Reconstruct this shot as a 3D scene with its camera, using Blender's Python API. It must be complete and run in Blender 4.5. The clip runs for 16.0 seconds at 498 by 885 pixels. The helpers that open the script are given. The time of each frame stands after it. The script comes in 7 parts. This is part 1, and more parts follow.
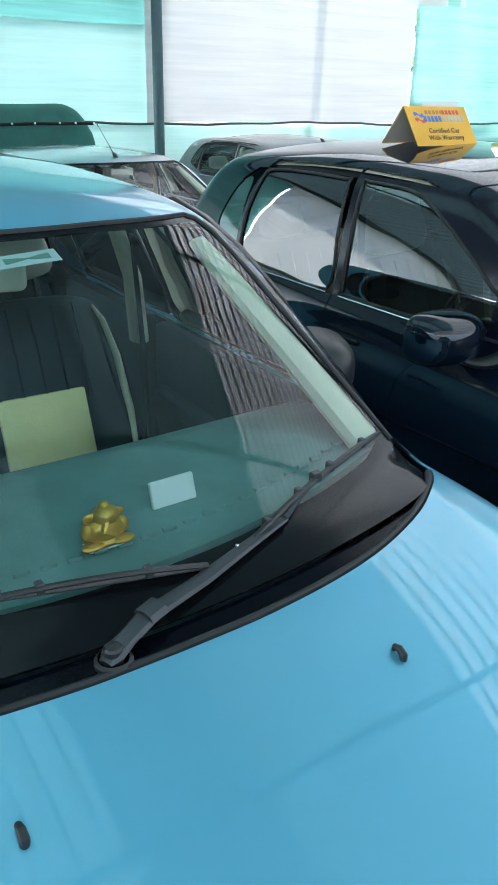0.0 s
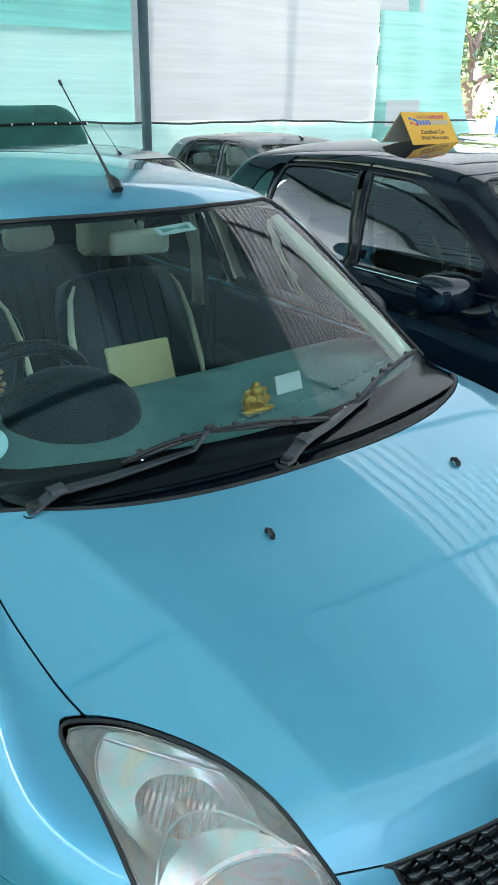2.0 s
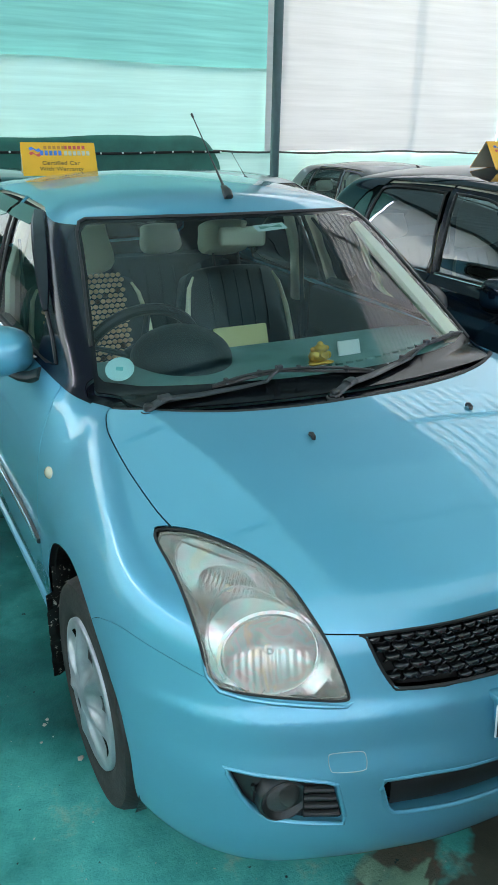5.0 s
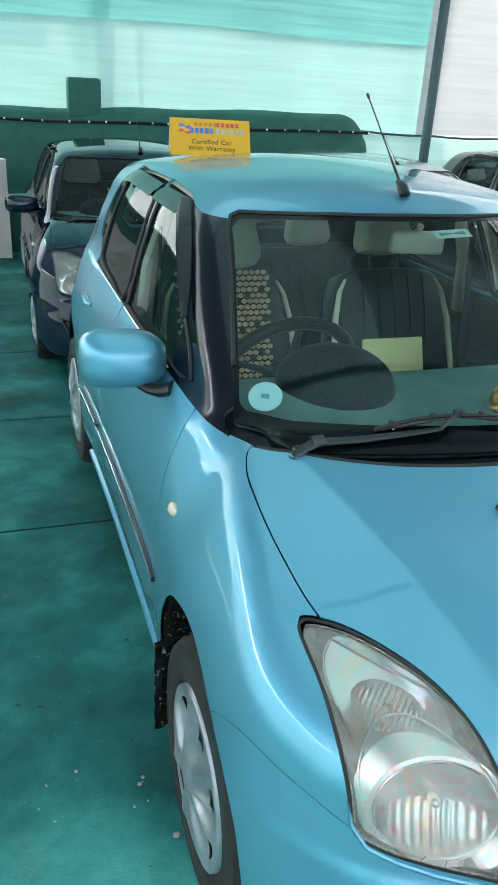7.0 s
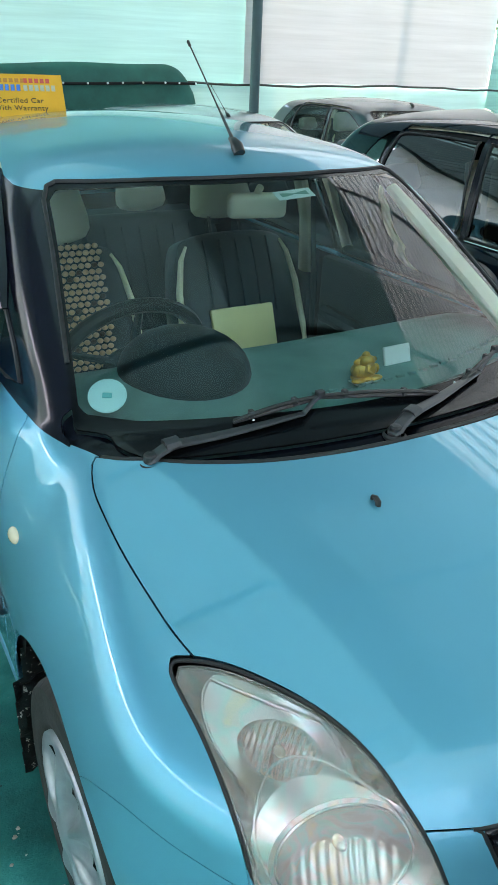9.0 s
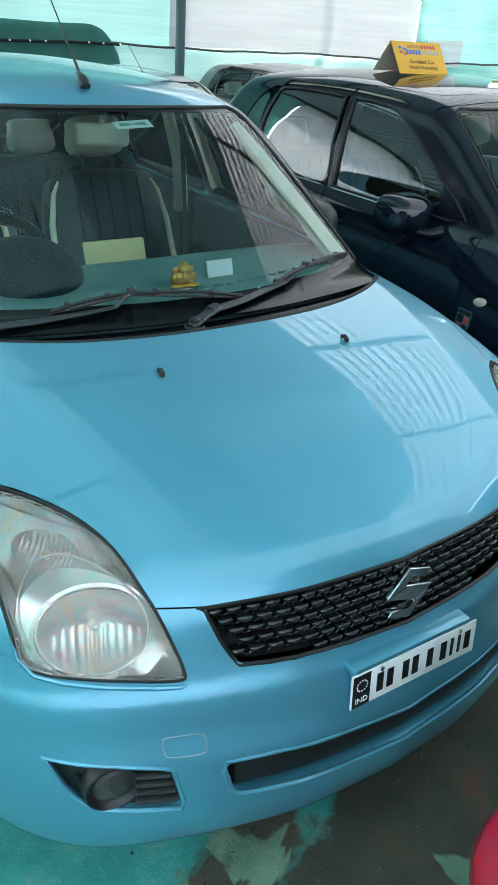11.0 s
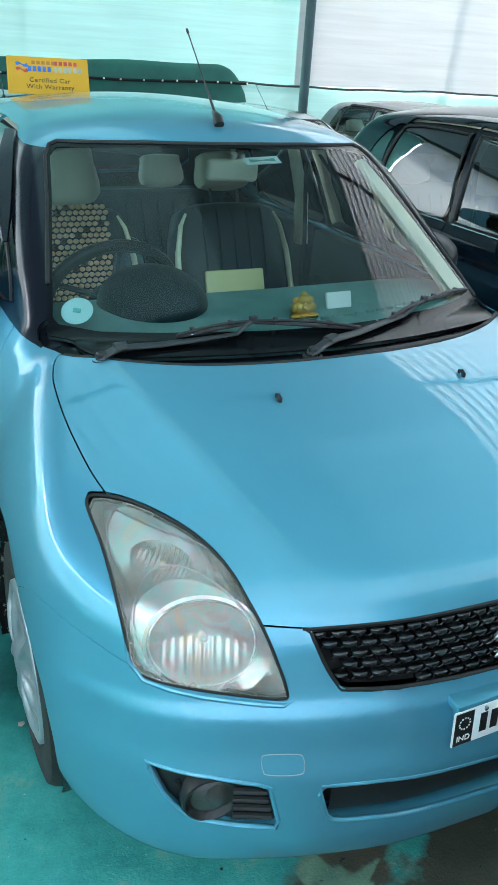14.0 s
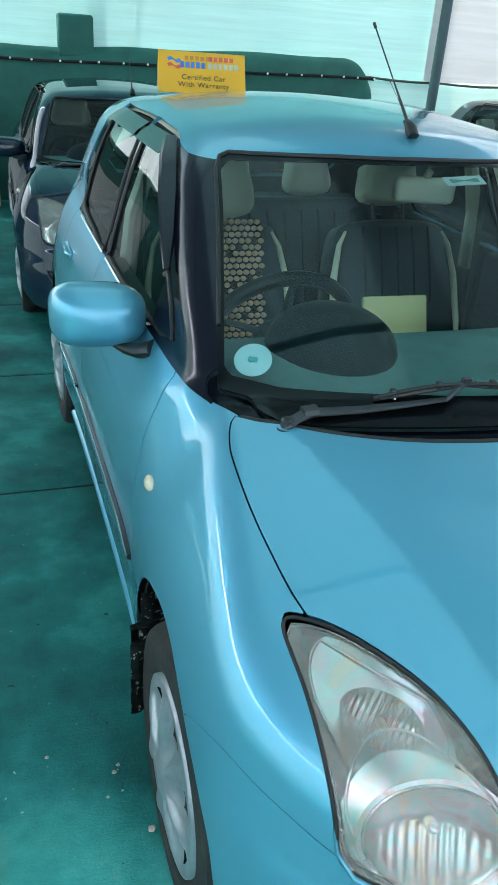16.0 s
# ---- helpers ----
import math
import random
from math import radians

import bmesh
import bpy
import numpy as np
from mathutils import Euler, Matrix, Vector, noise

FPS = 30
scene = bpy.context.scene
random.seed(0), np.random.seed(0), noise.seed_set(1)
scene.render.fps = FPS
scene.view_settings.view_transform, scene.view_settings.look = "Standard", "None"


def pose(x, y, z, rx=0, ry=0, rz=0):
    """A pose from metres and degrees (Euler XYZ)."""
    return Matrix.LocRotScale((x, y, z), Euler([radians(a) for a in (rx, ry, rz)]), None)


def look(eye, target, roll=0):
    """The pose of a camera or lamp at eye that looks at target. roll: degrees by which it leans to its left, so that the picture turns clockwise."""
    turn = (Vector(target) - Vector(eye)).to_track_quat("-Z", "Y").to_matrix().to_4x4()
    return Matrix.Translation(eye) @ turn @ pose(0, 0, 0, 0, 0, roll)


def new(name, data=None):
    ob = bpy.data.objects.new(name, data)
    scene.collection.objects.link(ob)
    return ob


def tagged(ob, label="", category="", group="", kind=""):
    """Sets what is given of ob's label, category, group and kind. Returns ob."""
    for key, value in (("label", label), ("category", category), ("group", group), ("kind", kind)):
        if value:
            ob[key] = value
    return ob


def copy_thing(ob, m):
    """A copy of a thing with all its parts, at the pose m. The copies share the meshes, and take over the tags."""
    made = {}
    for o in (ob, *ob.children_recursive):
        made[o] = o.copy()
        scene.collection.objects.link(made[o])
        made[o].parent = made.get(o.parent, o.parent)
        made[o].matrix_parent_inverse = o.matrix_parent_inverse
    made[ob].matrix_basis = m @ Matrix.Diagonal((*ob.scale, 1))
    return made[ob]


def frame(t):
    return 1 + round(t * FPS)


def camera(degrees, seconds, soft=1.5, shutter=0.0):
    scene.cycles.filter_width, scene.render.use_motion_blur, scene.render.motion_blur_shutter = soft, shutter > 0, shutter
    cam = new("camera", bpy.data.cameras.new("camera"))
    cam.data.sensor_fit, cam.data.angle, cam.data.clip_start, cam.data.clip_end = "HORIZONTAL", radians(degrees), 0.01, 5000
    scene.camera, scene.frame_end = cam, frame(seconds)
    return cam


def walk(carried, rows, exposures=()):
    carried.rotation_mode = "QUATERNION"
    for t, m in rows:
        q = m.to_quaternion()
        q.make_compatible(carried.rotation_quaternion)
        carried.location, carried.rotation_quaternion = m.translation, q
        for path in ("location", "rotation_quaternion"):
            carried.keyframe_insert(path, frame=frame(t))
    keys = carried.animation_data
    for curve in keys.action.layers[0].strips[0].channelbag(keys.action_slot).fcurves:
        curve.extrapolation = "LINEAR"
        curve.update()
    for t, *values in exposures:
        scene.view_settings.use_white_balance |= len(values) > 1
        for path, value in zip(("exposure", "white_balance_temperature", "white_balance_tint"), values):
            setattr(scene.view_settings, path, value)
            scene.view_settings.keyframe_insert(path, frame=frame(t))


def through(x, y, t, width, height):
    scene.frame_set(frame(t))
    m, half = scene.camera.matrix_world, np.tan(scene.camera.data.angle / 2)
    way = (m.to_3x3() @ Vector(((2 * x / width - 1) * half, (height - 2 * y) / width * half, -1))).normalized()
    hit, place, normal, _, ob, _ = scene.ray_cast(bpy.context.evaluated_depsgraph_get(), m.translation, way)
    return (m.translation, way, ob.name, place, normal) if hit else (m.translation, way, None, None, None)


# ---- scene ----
cam = camera(35.8, 16.0)
PATH = [
    (0, (-0.373, 0.046, 1.628), (0.649, 1.549, 0.794), 1.4),
    (0.5, (-0.52, -0.033, 1.619), (0.566, 1.424, 0.783), 0.4),
    (1, (-0.714, -0.132, 1.647), (0.363, 1.339, 0.825), 0.2),
    (1.5, (-0.866, -0.206, 1.67), (0.207, 1.273, 0.858), 0.7),
    (2, (-1.003, -0.311, 1.68), (0.099, 1.131, 0.839), 1.2),
    (2.5, (-1.036, -0.474, 1.679), (0.101, 0.908, 0.785), 1.6),
    (3, (-1.056, -0.65, 1.684), (0.092, 0.717, 0.782), 1.7),
    (3.5, (-1.112, -0.76, 1.668), (0.033, 0.629, 0.798), 1.3),
    (4, (-1.163, -0.872, 1.689), (-0.036, 0.565, 0.875), 1.2),
    (4.5, (-1.187, -0.922, 1.687), (-0.141, 0.593, 0.905), 0.7),
    (5, (-1.218, -0.88, 1.681), (-0.354, 0.745, 0.9), 1.2),
    (5.2, (-1.225, -0.859, 1.685), (-0.429, 0.798, 0.898), 1.6),
    (7.3, (-1.169, -0.415, 1.686), (-0.564, 1.289, 0.832), 3.6),
    (7.5, (-1.179, -0.371, 1.686), (-0.551, 1.32, 0.822), 3.7),
    (8, (-1.169, -0.319, 1.686), (-0.47, 1.334, 0.804), 3.2),
    (8.5, (-1.14, -0.297, 1.688), (-0.34, 1.298, 0.785), 3.1),
    (9, (-1.072, -0.305, 1.683), (-0.158, 1.218, 0.764), 2.5),
    (9.5, (-1.021, -0.349, 1.664), (0.021, 1.073, 0.719), 3.2),
    (10, (-0.953, -0.516, 1.632), (0.101, 0.876, 0.656), 4.4),
    (10.2, (-0.949, -0.589, 1.635), (0.09, 0.806, 0.648), 4.8),
    (12.3, (-0.985, -0.805, 1.633), (-0.016, 0.686, 0.718), 3.3),
    (12.5, (-0.987, -0.806, 1.641), (-0.028, 0.691, 0.726), 3.4),
    (13, (-0.987, -0.797, 1.638), (-0.061, 0.725, 0.729), 3.5),
    (13.5, (-0.989, -0.793, 1.641), (-0.117, 0.761, 0.734), 3.8),
    (14, (-1.003, -0.773, 1.64), (-0.21, 0.822, 0.729), 3.8),
    (14.5, (-1.023, -0.744, 1.647), (-0.312, 0.883, 0.727), 4.0),
    (15, (-1.035, -0.687, 1.637), (-0.385, 0.962, 0.711), 4.4),
    (15.5, (-1.033, -0.558, 1.628), (-0.416, 1.1, 0.695), 4.5),
    (16, (-1.092, -0.337, 1.637), (-0.49, 1.323, 0.697), 4.5),
]
# the camera's own exposure and white balance drift a little on the way
EXPOSURES = [(0.0, 5.3, 6900, 20), (1.5, 5.1, 7000, 19), (4.0, 5.1, 7250, 19), (8.0, 5.25, 7400, 20), (9.5, 5.1, 7350, 19), (12.5, 5.3, 6800, 15), (16.0, 5.15, 6900, 17)]
walk(cam, [(t, look(eye, target, roll)) for t, eye, target, roll in PATH], EXPOSURES)

# ---------------------------------------------------------------- sky and sun
world = bpy.data.worlds.new("sky")
scene.world = world
world.use_nodes = True
sky = world.node_tree.nodes.new("ShaderNodeTexSky")
sky.sky_type, sky.sun_disc = "NISHITA", False
sky.sun_elevation, sky.sun_rotation = radians(43), radians(-56)
background = world.node_tree.nodes["Background"]
background.inputs["Strength"].default_value = 0.075
world.node_tree.links.new(sky.outputs[0], background.inputs["Color"])
sun = new("sun", bpy.data.lights.new("sun", "SUN"))
sun.data.energy, sun.data.angle, sun.data.color = 2.0, radians(0.6), (1.0, 0.95, 0.88)
sun.matrix_world = look((-9.0, 6.0, 10.0), (0, 0, 0))

# ---------------------------------------------------------------- materials
def material(name, colour, rough=0.5, metal=0.0, coat=0.0, bump=0.0, scale=40.0, vary=0.0, vary_scale=6.0,
             second=None, sheen=0.0, ior=1.5, edges=(0.35, 0.68), gloss=0.5):
    """Principled surface with variation at two scales: broad stains (vary, second) and fine relief (bump)."""
    m = bpy.data.materials.new(name)
    m.use_nodes = True
    nt = m.node_tree
    b = nt.nodes["Principled BSDF"]
    b.inputs["Base Color"].default_value = (*colour, 1)
    b.inputs["Roughness"].default_value = rough
    b.inputs["Metallic"].default_value = metal
    b.inputs["Coat Weight"].default_value = coat
    b.inputs["Coat Roughness"].default_value = 0.03
    b.inputs["Sheen Weight"].default_value = sheen
    b.inputs["IOR"].default_value = ior
    b.inputs["Specular IOR Level"].default_value = gloss
    co = nt.nodes.new("ShaderNodeTexCoord")
    if vary:
        n = nt.nodes.new("ShaderNodeTexNoise")
        n.inputs["Scale"].default_value = vary_scale
        n.inputs["Detail"].default_value = 6
        n.inputs["Roughness"].default_value = 0.65
        nt.links.new(co.outputs["Object"], n.inputs["Vector"])
        ramp = nt.nodes.new("ShaderNodeValToRGB")
        ramp.color_ramp.elements[0].position = edges[0]
        ramp.color_ramp.elements[1].position = edges[1]
        dark = second or tuple(c * (1 - vary) for c in colour)
        ramp.color_ramp.elements[0].color = (*dark, 1)
        ramp.color_ramp.elements[1].color = (*colour, 1)
        nt.links.new(n.outputs["Fac"], ramp.inputs["Fac"])
        nt.links.new(ramp.outputs["Color"], b.inputs["Base Color"])
        mr = nt.nodes.new("ShaderNodeMapRange")
        mr.inputs["To Min"].default_value = max(0.02, rough - 0.12 * vary)
        mr.inputs["To Max"].default_value = min(1, rough + 0.2 * vary)
        nt.links.new(n.outputs["Fac"], mr.inputs["Value"])
        nt.links.new(mr.outputs["Result"], b.inputs["Roughness"])
    if bump:
        n2 = nt.nodes.new("ShaderNodeTexNoise")
        n2.inputs["Scale"].default_value = scale
        n2.inputs["Detail"].default_value = 4
        nt.links.new(co.outputs["Object"], n2.inputs["Vector"])
        bu = nt.nodes.new("ShaderNodeBump")
        bu.inputs["Strength"].default_value = bump
        bu.inputs["Distance"].default_value = 0.003
        nt.links.new(n2.outputs["Fac"], bu.inputs["Height"])
        nt.links.new(bu.outputs["Normal"], b.inputs["Normal"])
    return m


def car_paint(name, colour, flake, metal=0.42, rough=0.32, coat=1.0, gloss=0.5):
    """Metallic base with fine flakes and dust under a clear coat."""
    m = material(name, colour, rough, metal, coat=coat)
    nt = m.node_tree
    b = nt.nodes["Principled BSDF"]
    b.inputs["Coat Roughness"].default_value = 0.02
    b.inputs["Specular IOR Level"].default_value = gloss
    co = nt.nodes["Texture Coordinate"]
    v = nt.nodes.new("ShaderNodeTexVoronoi")
    v.inputs["Scale"].default_value = 2600
    nt.links.new(co.outputs["Object"], v.inputs["Vector"])
    mix = nt.nodes.new("ShaderNodeMix")
    mix.data_type = "RGBA"
    mix.inputs["A"].default_value = (*colour, 1)
    mix.inputs["B"].default_value = (*flake, 1)
    sep = nt.nodes.new("ShaderNodeSeparateColor")
    nt.links.new(v.outputs["Color"], sep.inputs["Color"])
    pw = nt.nodes.new("ShaderNodeMath")
    pw.operation = "POWER"
    pw.inputs[1].default_value = 2.5
    nt.links.new(sep.outputs["Red"], pw.inputs[0])
    nt.links.new(pw.outputs[0], mix.inputs["Factor"])
    nt.links.new(mix.outputs["Result"], b.inputs["Base Color"])
    dust = nt.nodes.new("ShaderNodeTexNoise")
    dust.inputs["Scale"].default_value = 3.5
    dust.inputs["Detail"].default_value = 8
    nt.links.new(co.outputs["Object"], dust.inputs["Vector"])
    mr = nt.nodes.new("ShaderNodeMapRange")
    mr.inputs["To Min"].default_value = 0.022
    mr.inputs["To Max"].default_value = 0.065
    nt.links.new(dust.outputs["Fac"], mr.inputs["Value"])
    nt.links.new(mr.outputs["Result"], b.inputs["Coat Roughness"])
    return m


def clear(name, tint, ior=1.5, rough=0.0, dirt=0.0, film=(0.55, 0.55, 0.52)):
    """A thin clear sheet: tinted see-through with Fresnel gloss, and a diffuse film for dust and haze."""
    m = bpy.data.materials.new(name)
    m.use_nodes = True
    nt = m.node_tree
    nt.nodes.clear()
    out = nt.nodes.new("ShaderNodeOutputMaterial")
    tr = nt.nodes.new("ShaderNodeBsdfTransparent")
    tr.inputs["Color"].default_value = (*tint, 1)
    gl = nt.nodes.new("ShaderNodeBsdfGlossy")
    gl.inputs["Roughness"].default_value = rough
    fr = nt.nodes.new("ShaderNodeFresnel")
    fr.inputs["IOR"].default_value = ior
    mix = nt.nodes.new("ShaderNodeMixShader")
    nt.links.new(fr.outputs[0], mix.inputs[0])
    nt.links.new(tr.outputs[0], mix.inputs[1])
    nt.links.new(gl.outputs[0], mix.inputs[2])
    last = mix
    if dirt:
        df = nt.nodes.new("ShaderNodeBsdfDiffuse")
        df.inputs["Color"].default_value = (*film, 1)
        co = nt.nodes.new("ShaderNodeTexCoord")
        n = nt.nodes.new("ShaderNodeTexNoise")
        n.inputs["Scale"].default_value = 7
        n.inputs["Detail"].default_value = 8
        nt.links.new(co.outputs["Object"], n.inputs["Vector"])
        mr = nt.nodes.new("ShaderNodeMapRange")
        mr.inputs["From Min"].default_value = 0.35
        mr.inputs["From Max"].default_value = 0.8
        mr.inputs["To Min"].default_value = dirt * 0.4
        mr.inputs["To Max"].default_value = dirt * 1.8
        nt.links.new(n.outputs["Fac"], mr.inputs["Value"])
        mix2 = nt.nodes.new("ShaderNodeMixShader")
        nt.links.new(mr.outputs["Result"], mix2.inputs[0])
        nt.links.new(mix.outputs[0], mix2.inputs[1])
        nt.links.new(df.outputs[0], mix2.inputs[2])
        last = mix2
    nt.links.new(last.outputs[0], out.inputs[0])
    return m


BLUE = car_paint("light_blue_metallic_paint", (0.068, 0.330, 0.458), (0.084, 0.370, 0.498), metal=0.58, rough=0.42)
NIGHT = car_paint("black_blue_paint", (0.002, 0.006, 0.012), (0.003, 0.009, 0.018), metal=0.0, gloss=0.0)
SILVER = car_paint("silver_grey_paint", (0.33, 0.40, 0.42), (0.42, 0.48, 0.5))
DARKGREY = car_paint("dark_teal_paint", (0.018, 0.036, 0.045), (0.026, 0.046, 0.056), metal=0.1)
NAVY = car_paint("navy_paint", (0.003, 0.010, 0.026), (0.004, 0.014, 0.034), metal=0.0, gloss=0.0)
FILM = material("black_pillar_film", (0.004, 0.004, 0.010), 0.16, vary=0.2, vary_scale=30, ior=1.45, gloss=0.4)
PLASTIC = material("black_trim_plastic", (0.010, 0.011, 0.012), 0.42, bump=0.12, scale=400, vary=0.35, vary_scale=9)
COWL = material("cowl_plastic", (0.002, 0.003, 0.006), 0.12, bump=0.04, scale=350, vary=0.3, vary_scale=12, ior=1.3, gloss=0.2)
FRIT = material("black_glass_border", (0.003, 0.004, 0.005), 0.15, ior=1.25)
RUBBER = material("rubber_seal", (0.01, 0.01, 0.011), 0.6, bump=0.1, scale=200)
TYRE = material("tyre_rubber", (0.008, 0.008, 0.0085), 0.7, bump=0.5, scale=90, vary=0.6, vary_scale=14, second=(0.016, 0.0145, 0.0135))
WHEEL = material("silver_wheel_cover", (0.36, 0.39, 0.42), 0.34, metal=0.55, vary=0.3, vary_scale=16)
CHROME = material("chrome", (0.8, 0.8, 0.82), 0.06, metal=1.0)
ARM = material("wiper_arm_paint", (0.040, 0.042, 0.047), 0.38, metal=0.3, bump=0.1, scale=200)
LINER = material("wheel_arch_liner", (0.008, 0.008, 0.009), 0.35, bump=1.0, scale=60)
SPLASH = material("muddy_liner", (0.010, 0.010, 0.010), 0.3, bump=1.0, scale=70, vary=0.9, vary_scale=70, second=(0.55, 0.54, 0.5), edges=(0.38, 0.41))
UNDER = material("underbody", (0.006, 0.007, 0.007), 0.9, vary=0.3)
# the teal film puts a faint veil of reflected haze into the windscreen
GLASS = clear("green_tinted_glass", (0.82, 0.985, 0.975), 1.45, 0.0, dirt=0.003, film=(0.40, 0.60, 0.56))
FILMGLASS = clear("dark_film_glass", (0.10, 0.13, 0.14), 2.5, 0.0, dirt=0.004)
SIDEGLASS = clear("tinted_side_glass", (0.62, 0.82, 0.80), 1.55, 0.0, dirt=0.010)
FARGLASS = clear("clear_side_glass", (0.80, 0.96, 0.94), 1.5, 0.0, dirt=0.006)
# the warm film brightens the lens: pastel haze put in as diffuse colour
LENS = clear("headlamp_lens", (0.97, 0.96, 0.95), 1.45, 0.03, dirt=0.17, film=(0.96, 0.87, 0.78))


def iridescent_silvering(name, rough, metal, scale):
    """Vacuum-silvered plastic; its iridescent sheen is put into the colour as bands of rose, straw and aqua."""
    m = material(name, (0.9, 0.86, 0.8), rough, metal)
    nt = m.node_tree
    n = nt.nodes.new("ShaderNodeTexNoise")
    n.inputs["Scale"].default_value, n.inputs["Detail"].default_value, n.inputs["Distortion"].default_value = scale, 2, 1.2
    nt.links.new(nt.nodes["Texture Coordinate"].outputs["Object"], n.inputs["Vector"])
    r = nt.nodes.new("ShaderNodeValToRGB")
    stops = [(0.30, (0.78, 0.62, 0.42)), (0.41, (0.72, 0.61, 0.57)), (0.49, (0.50, 0.70, 0.67)), (0.57, (0.74, 0.64, 0.66)), (0.70, (0.68, 0.46, 0.44))]
    while len(r.color_ramp.elements) < len(stops):
        r.color_ramp.elements.new(0.5)
    for e, (p, c) in zip(r.color_ramp.elements, stops):
        e.position, e.color = p, (*c, 1)
    nt.links.new(n.outputs["Fac"], r.inputs["Fac"])
    nt.links.new(r.outputs["Color"], nt.nodes["Principled BSDF"].inputs["Base Color"])
    return m


FOGGLASS = clear("fog_lamp_glass", (0.75, 0.72, 0.70), 1.5, 0.02, dirt=0.05)
REFLECT = iridescent_silvering("headlamp_reflector", 0.28, 0.8, 16)
BEZEL = iridescent_silvering("headlamp_housing", 0.26, 0.85, 11)
FLUTED = iridescent_silvering("fluted_reflector", 0.2, 0.9, 22)
AMBER = material("indicator_bulb", (0.50, 0.36, 0.28), 0.25)
WHITE = material("white_plate", (0.82, 0.83, 0.83), 0.4, vary=0.06, vary_scale=20)
INK = material("black_print", (0.01, 0.01, 0.012), 0.45)
DASH = material("dashboard_vinyl", (0.009, 0.024, 0.030), 0.5, vary=0.2, gloss=0.15)
DASHGREY = material("grey_dashboard_top", (0.15, 0.30, 0.29), 0.6, bump=0.3, scale=260, vary=0.25)
WHEELBLACK = material("black_steering_vinyl", (0.006, 0.010, 0.011), 0.45, bump=0.05, scale=200, gloss=0.3)
SEAT = material("black_leatherette", (0.024, 0.045, 0.052), 0.45, vary=0.3, gloss=0.2)
CREAM = material("cream_leatherette", (0.88, 0.81, 0.58), 0.5, bump=0.25, scale=140, vary=0.15)
CLOTHY = material("yellowish_seat_panel", (0.92, 0.82, 0.42), 0.65, bump=0.4, scale=300, vary=0.12)
BEIGE = material("beige_trim", (0.84, 0.74, 0.58), 0.6, bump=0.2, scale=200, vary=0.12)
LINING = material("dark_cabin_trim", (0.013, 0.030, 0.036), 0.65, vary=0.25, gloss=0.2)
BEAD = material("varnished_wooden_bead", (0.80, 0.46, 0.27), 0.3, coat=0.4, vary=0.3, vary_scale=40)
BEADDARK = material("dark_wooden_bead", (0.05, 0.025, 0.012), 0.35, coat=0.3)
GOLD = material("gold_figurine", (0.85, 0.42, 0.07), 0.3, metal=0.4, vary=0.15, vary_scale=60)
PAPER = material("white_paper", (0.78, 0.80, 0.79), 0.7, vary=0.05)


def card_material(name, colour, through):
    """Thin card that lets a little light through."""
    m = material(name, colour, 0.5, vary=0.08, vary_scale=10)
    nt = m.node_tree
    tl = nt.nodes.new("ShaderNodeBsdfTranslucent")
    tl.inputs["Color"].default_value = (*colour, 1)
    mix = nt.nodes.new("ShaderNodeMixShader")
    mix.inputs[0].default_value = through
    nt.links.new(nt.nodes["Principled BSDF"].outputs[0], mix.inputs[1])
    nt.links.new(tl.outputs[0], mix.inputs[2])
    nt.links.new(mix.outputs[0], nt.nodes["Material Output"].inputs[0])
    return m


YELLOW = card_material("yellow_card", (0.85, 0.42, 0.025), 0.2)
CARDWHITE = card_material("white_card", (0.85, 0.82, 0.72), 0.5)
SIGNRED = material("sign_red_print", (0.62, 0.08, 0.06), 0.5)
SIGNBLUE = material("sign_blue_print", (0.03, 0.14, 0.45), 0.5)
SIGNGREY = material("sign_grey_print", (0.42, 0.40, 0.28), 0.5)
SIGNBLACK = material("sign_black_print", (0.03, 0.02, 0.01), 0.5)
STEELPOLE = material("painted_steel_post", (0.025, 0.075, 0.085), 0.45, bump=0.1, scale=80, vary=0.3)
TARP = material("dark_green_tarpaulin", (0.004, 0.12, 0.095), 0.7, bump=0.4, scale=18, vary=0.3, vary_scale=4)
SATIN = material("satin_grey_plastic", (0.045, 0.055, 0.06), 0.32, bump=0.1, scale=300, vary=0.2)
BELTGLINT = material("highlight_strip_metal", (0.55, 0.58, 0.60), 0.25, metal=0.9)
MOULD = material("matt_black_side_moulding", (0.012, 0.016, 0.02), 0.35)
# ---------------------------------------------------------------- building tools
def mesh_from(name, verts, faces, mat=None, smooth=True):
    me = bpy.data.meshes.new(name)
    me.from_pydata([tuple(map(float, v)) for v in verts], [], [tuple(int(i) for i in f) for f in faces])
    me.validate()
    if smooth:
        me.shade_smooth()
    if mat:
        me.materials.append(mat)
    return me


def mesh_bm(name, bm, mat=None, smooth=True, angle=0.6):
    me = bpy.data.meshes.new(name)
    bmesh.ops.recalc_face_normals(bm, faces=bm.faces)
    if smooth:
        for f in bm.faces:
            f.smooth = True
        for e in bm.edges:
            if len(e.link_faces) == 2 and e.calc_face_angle(0) > angle:
                e.smooth = False
    bm.to_mesh(me)
    bm.free()
    if mat:
        me.materials.append(mat)
    return me


def part(name, me, parent, label="", m=None, mat=None):
    """One mesh object under a thing or part; a bmesh is turned into a mesh first."""
    if isinstance(me, bmesh.types.BMesh):
        me = mesh_bm(name, me, mat)
    ob = new(name, me)
    ob.parent = parent
    if m is not None:
        ob.matrix_basis = m
    if mat is not None and (not me.materials or me.materials[0] != mat):
        if not me.materials:
            me.materials.append(mat)
        else:
            ob.material_slots[0].link = "OBJECT"
            ob.material_slots[0].material = mat
    if label:
        tagged(ob, label)
    return ob


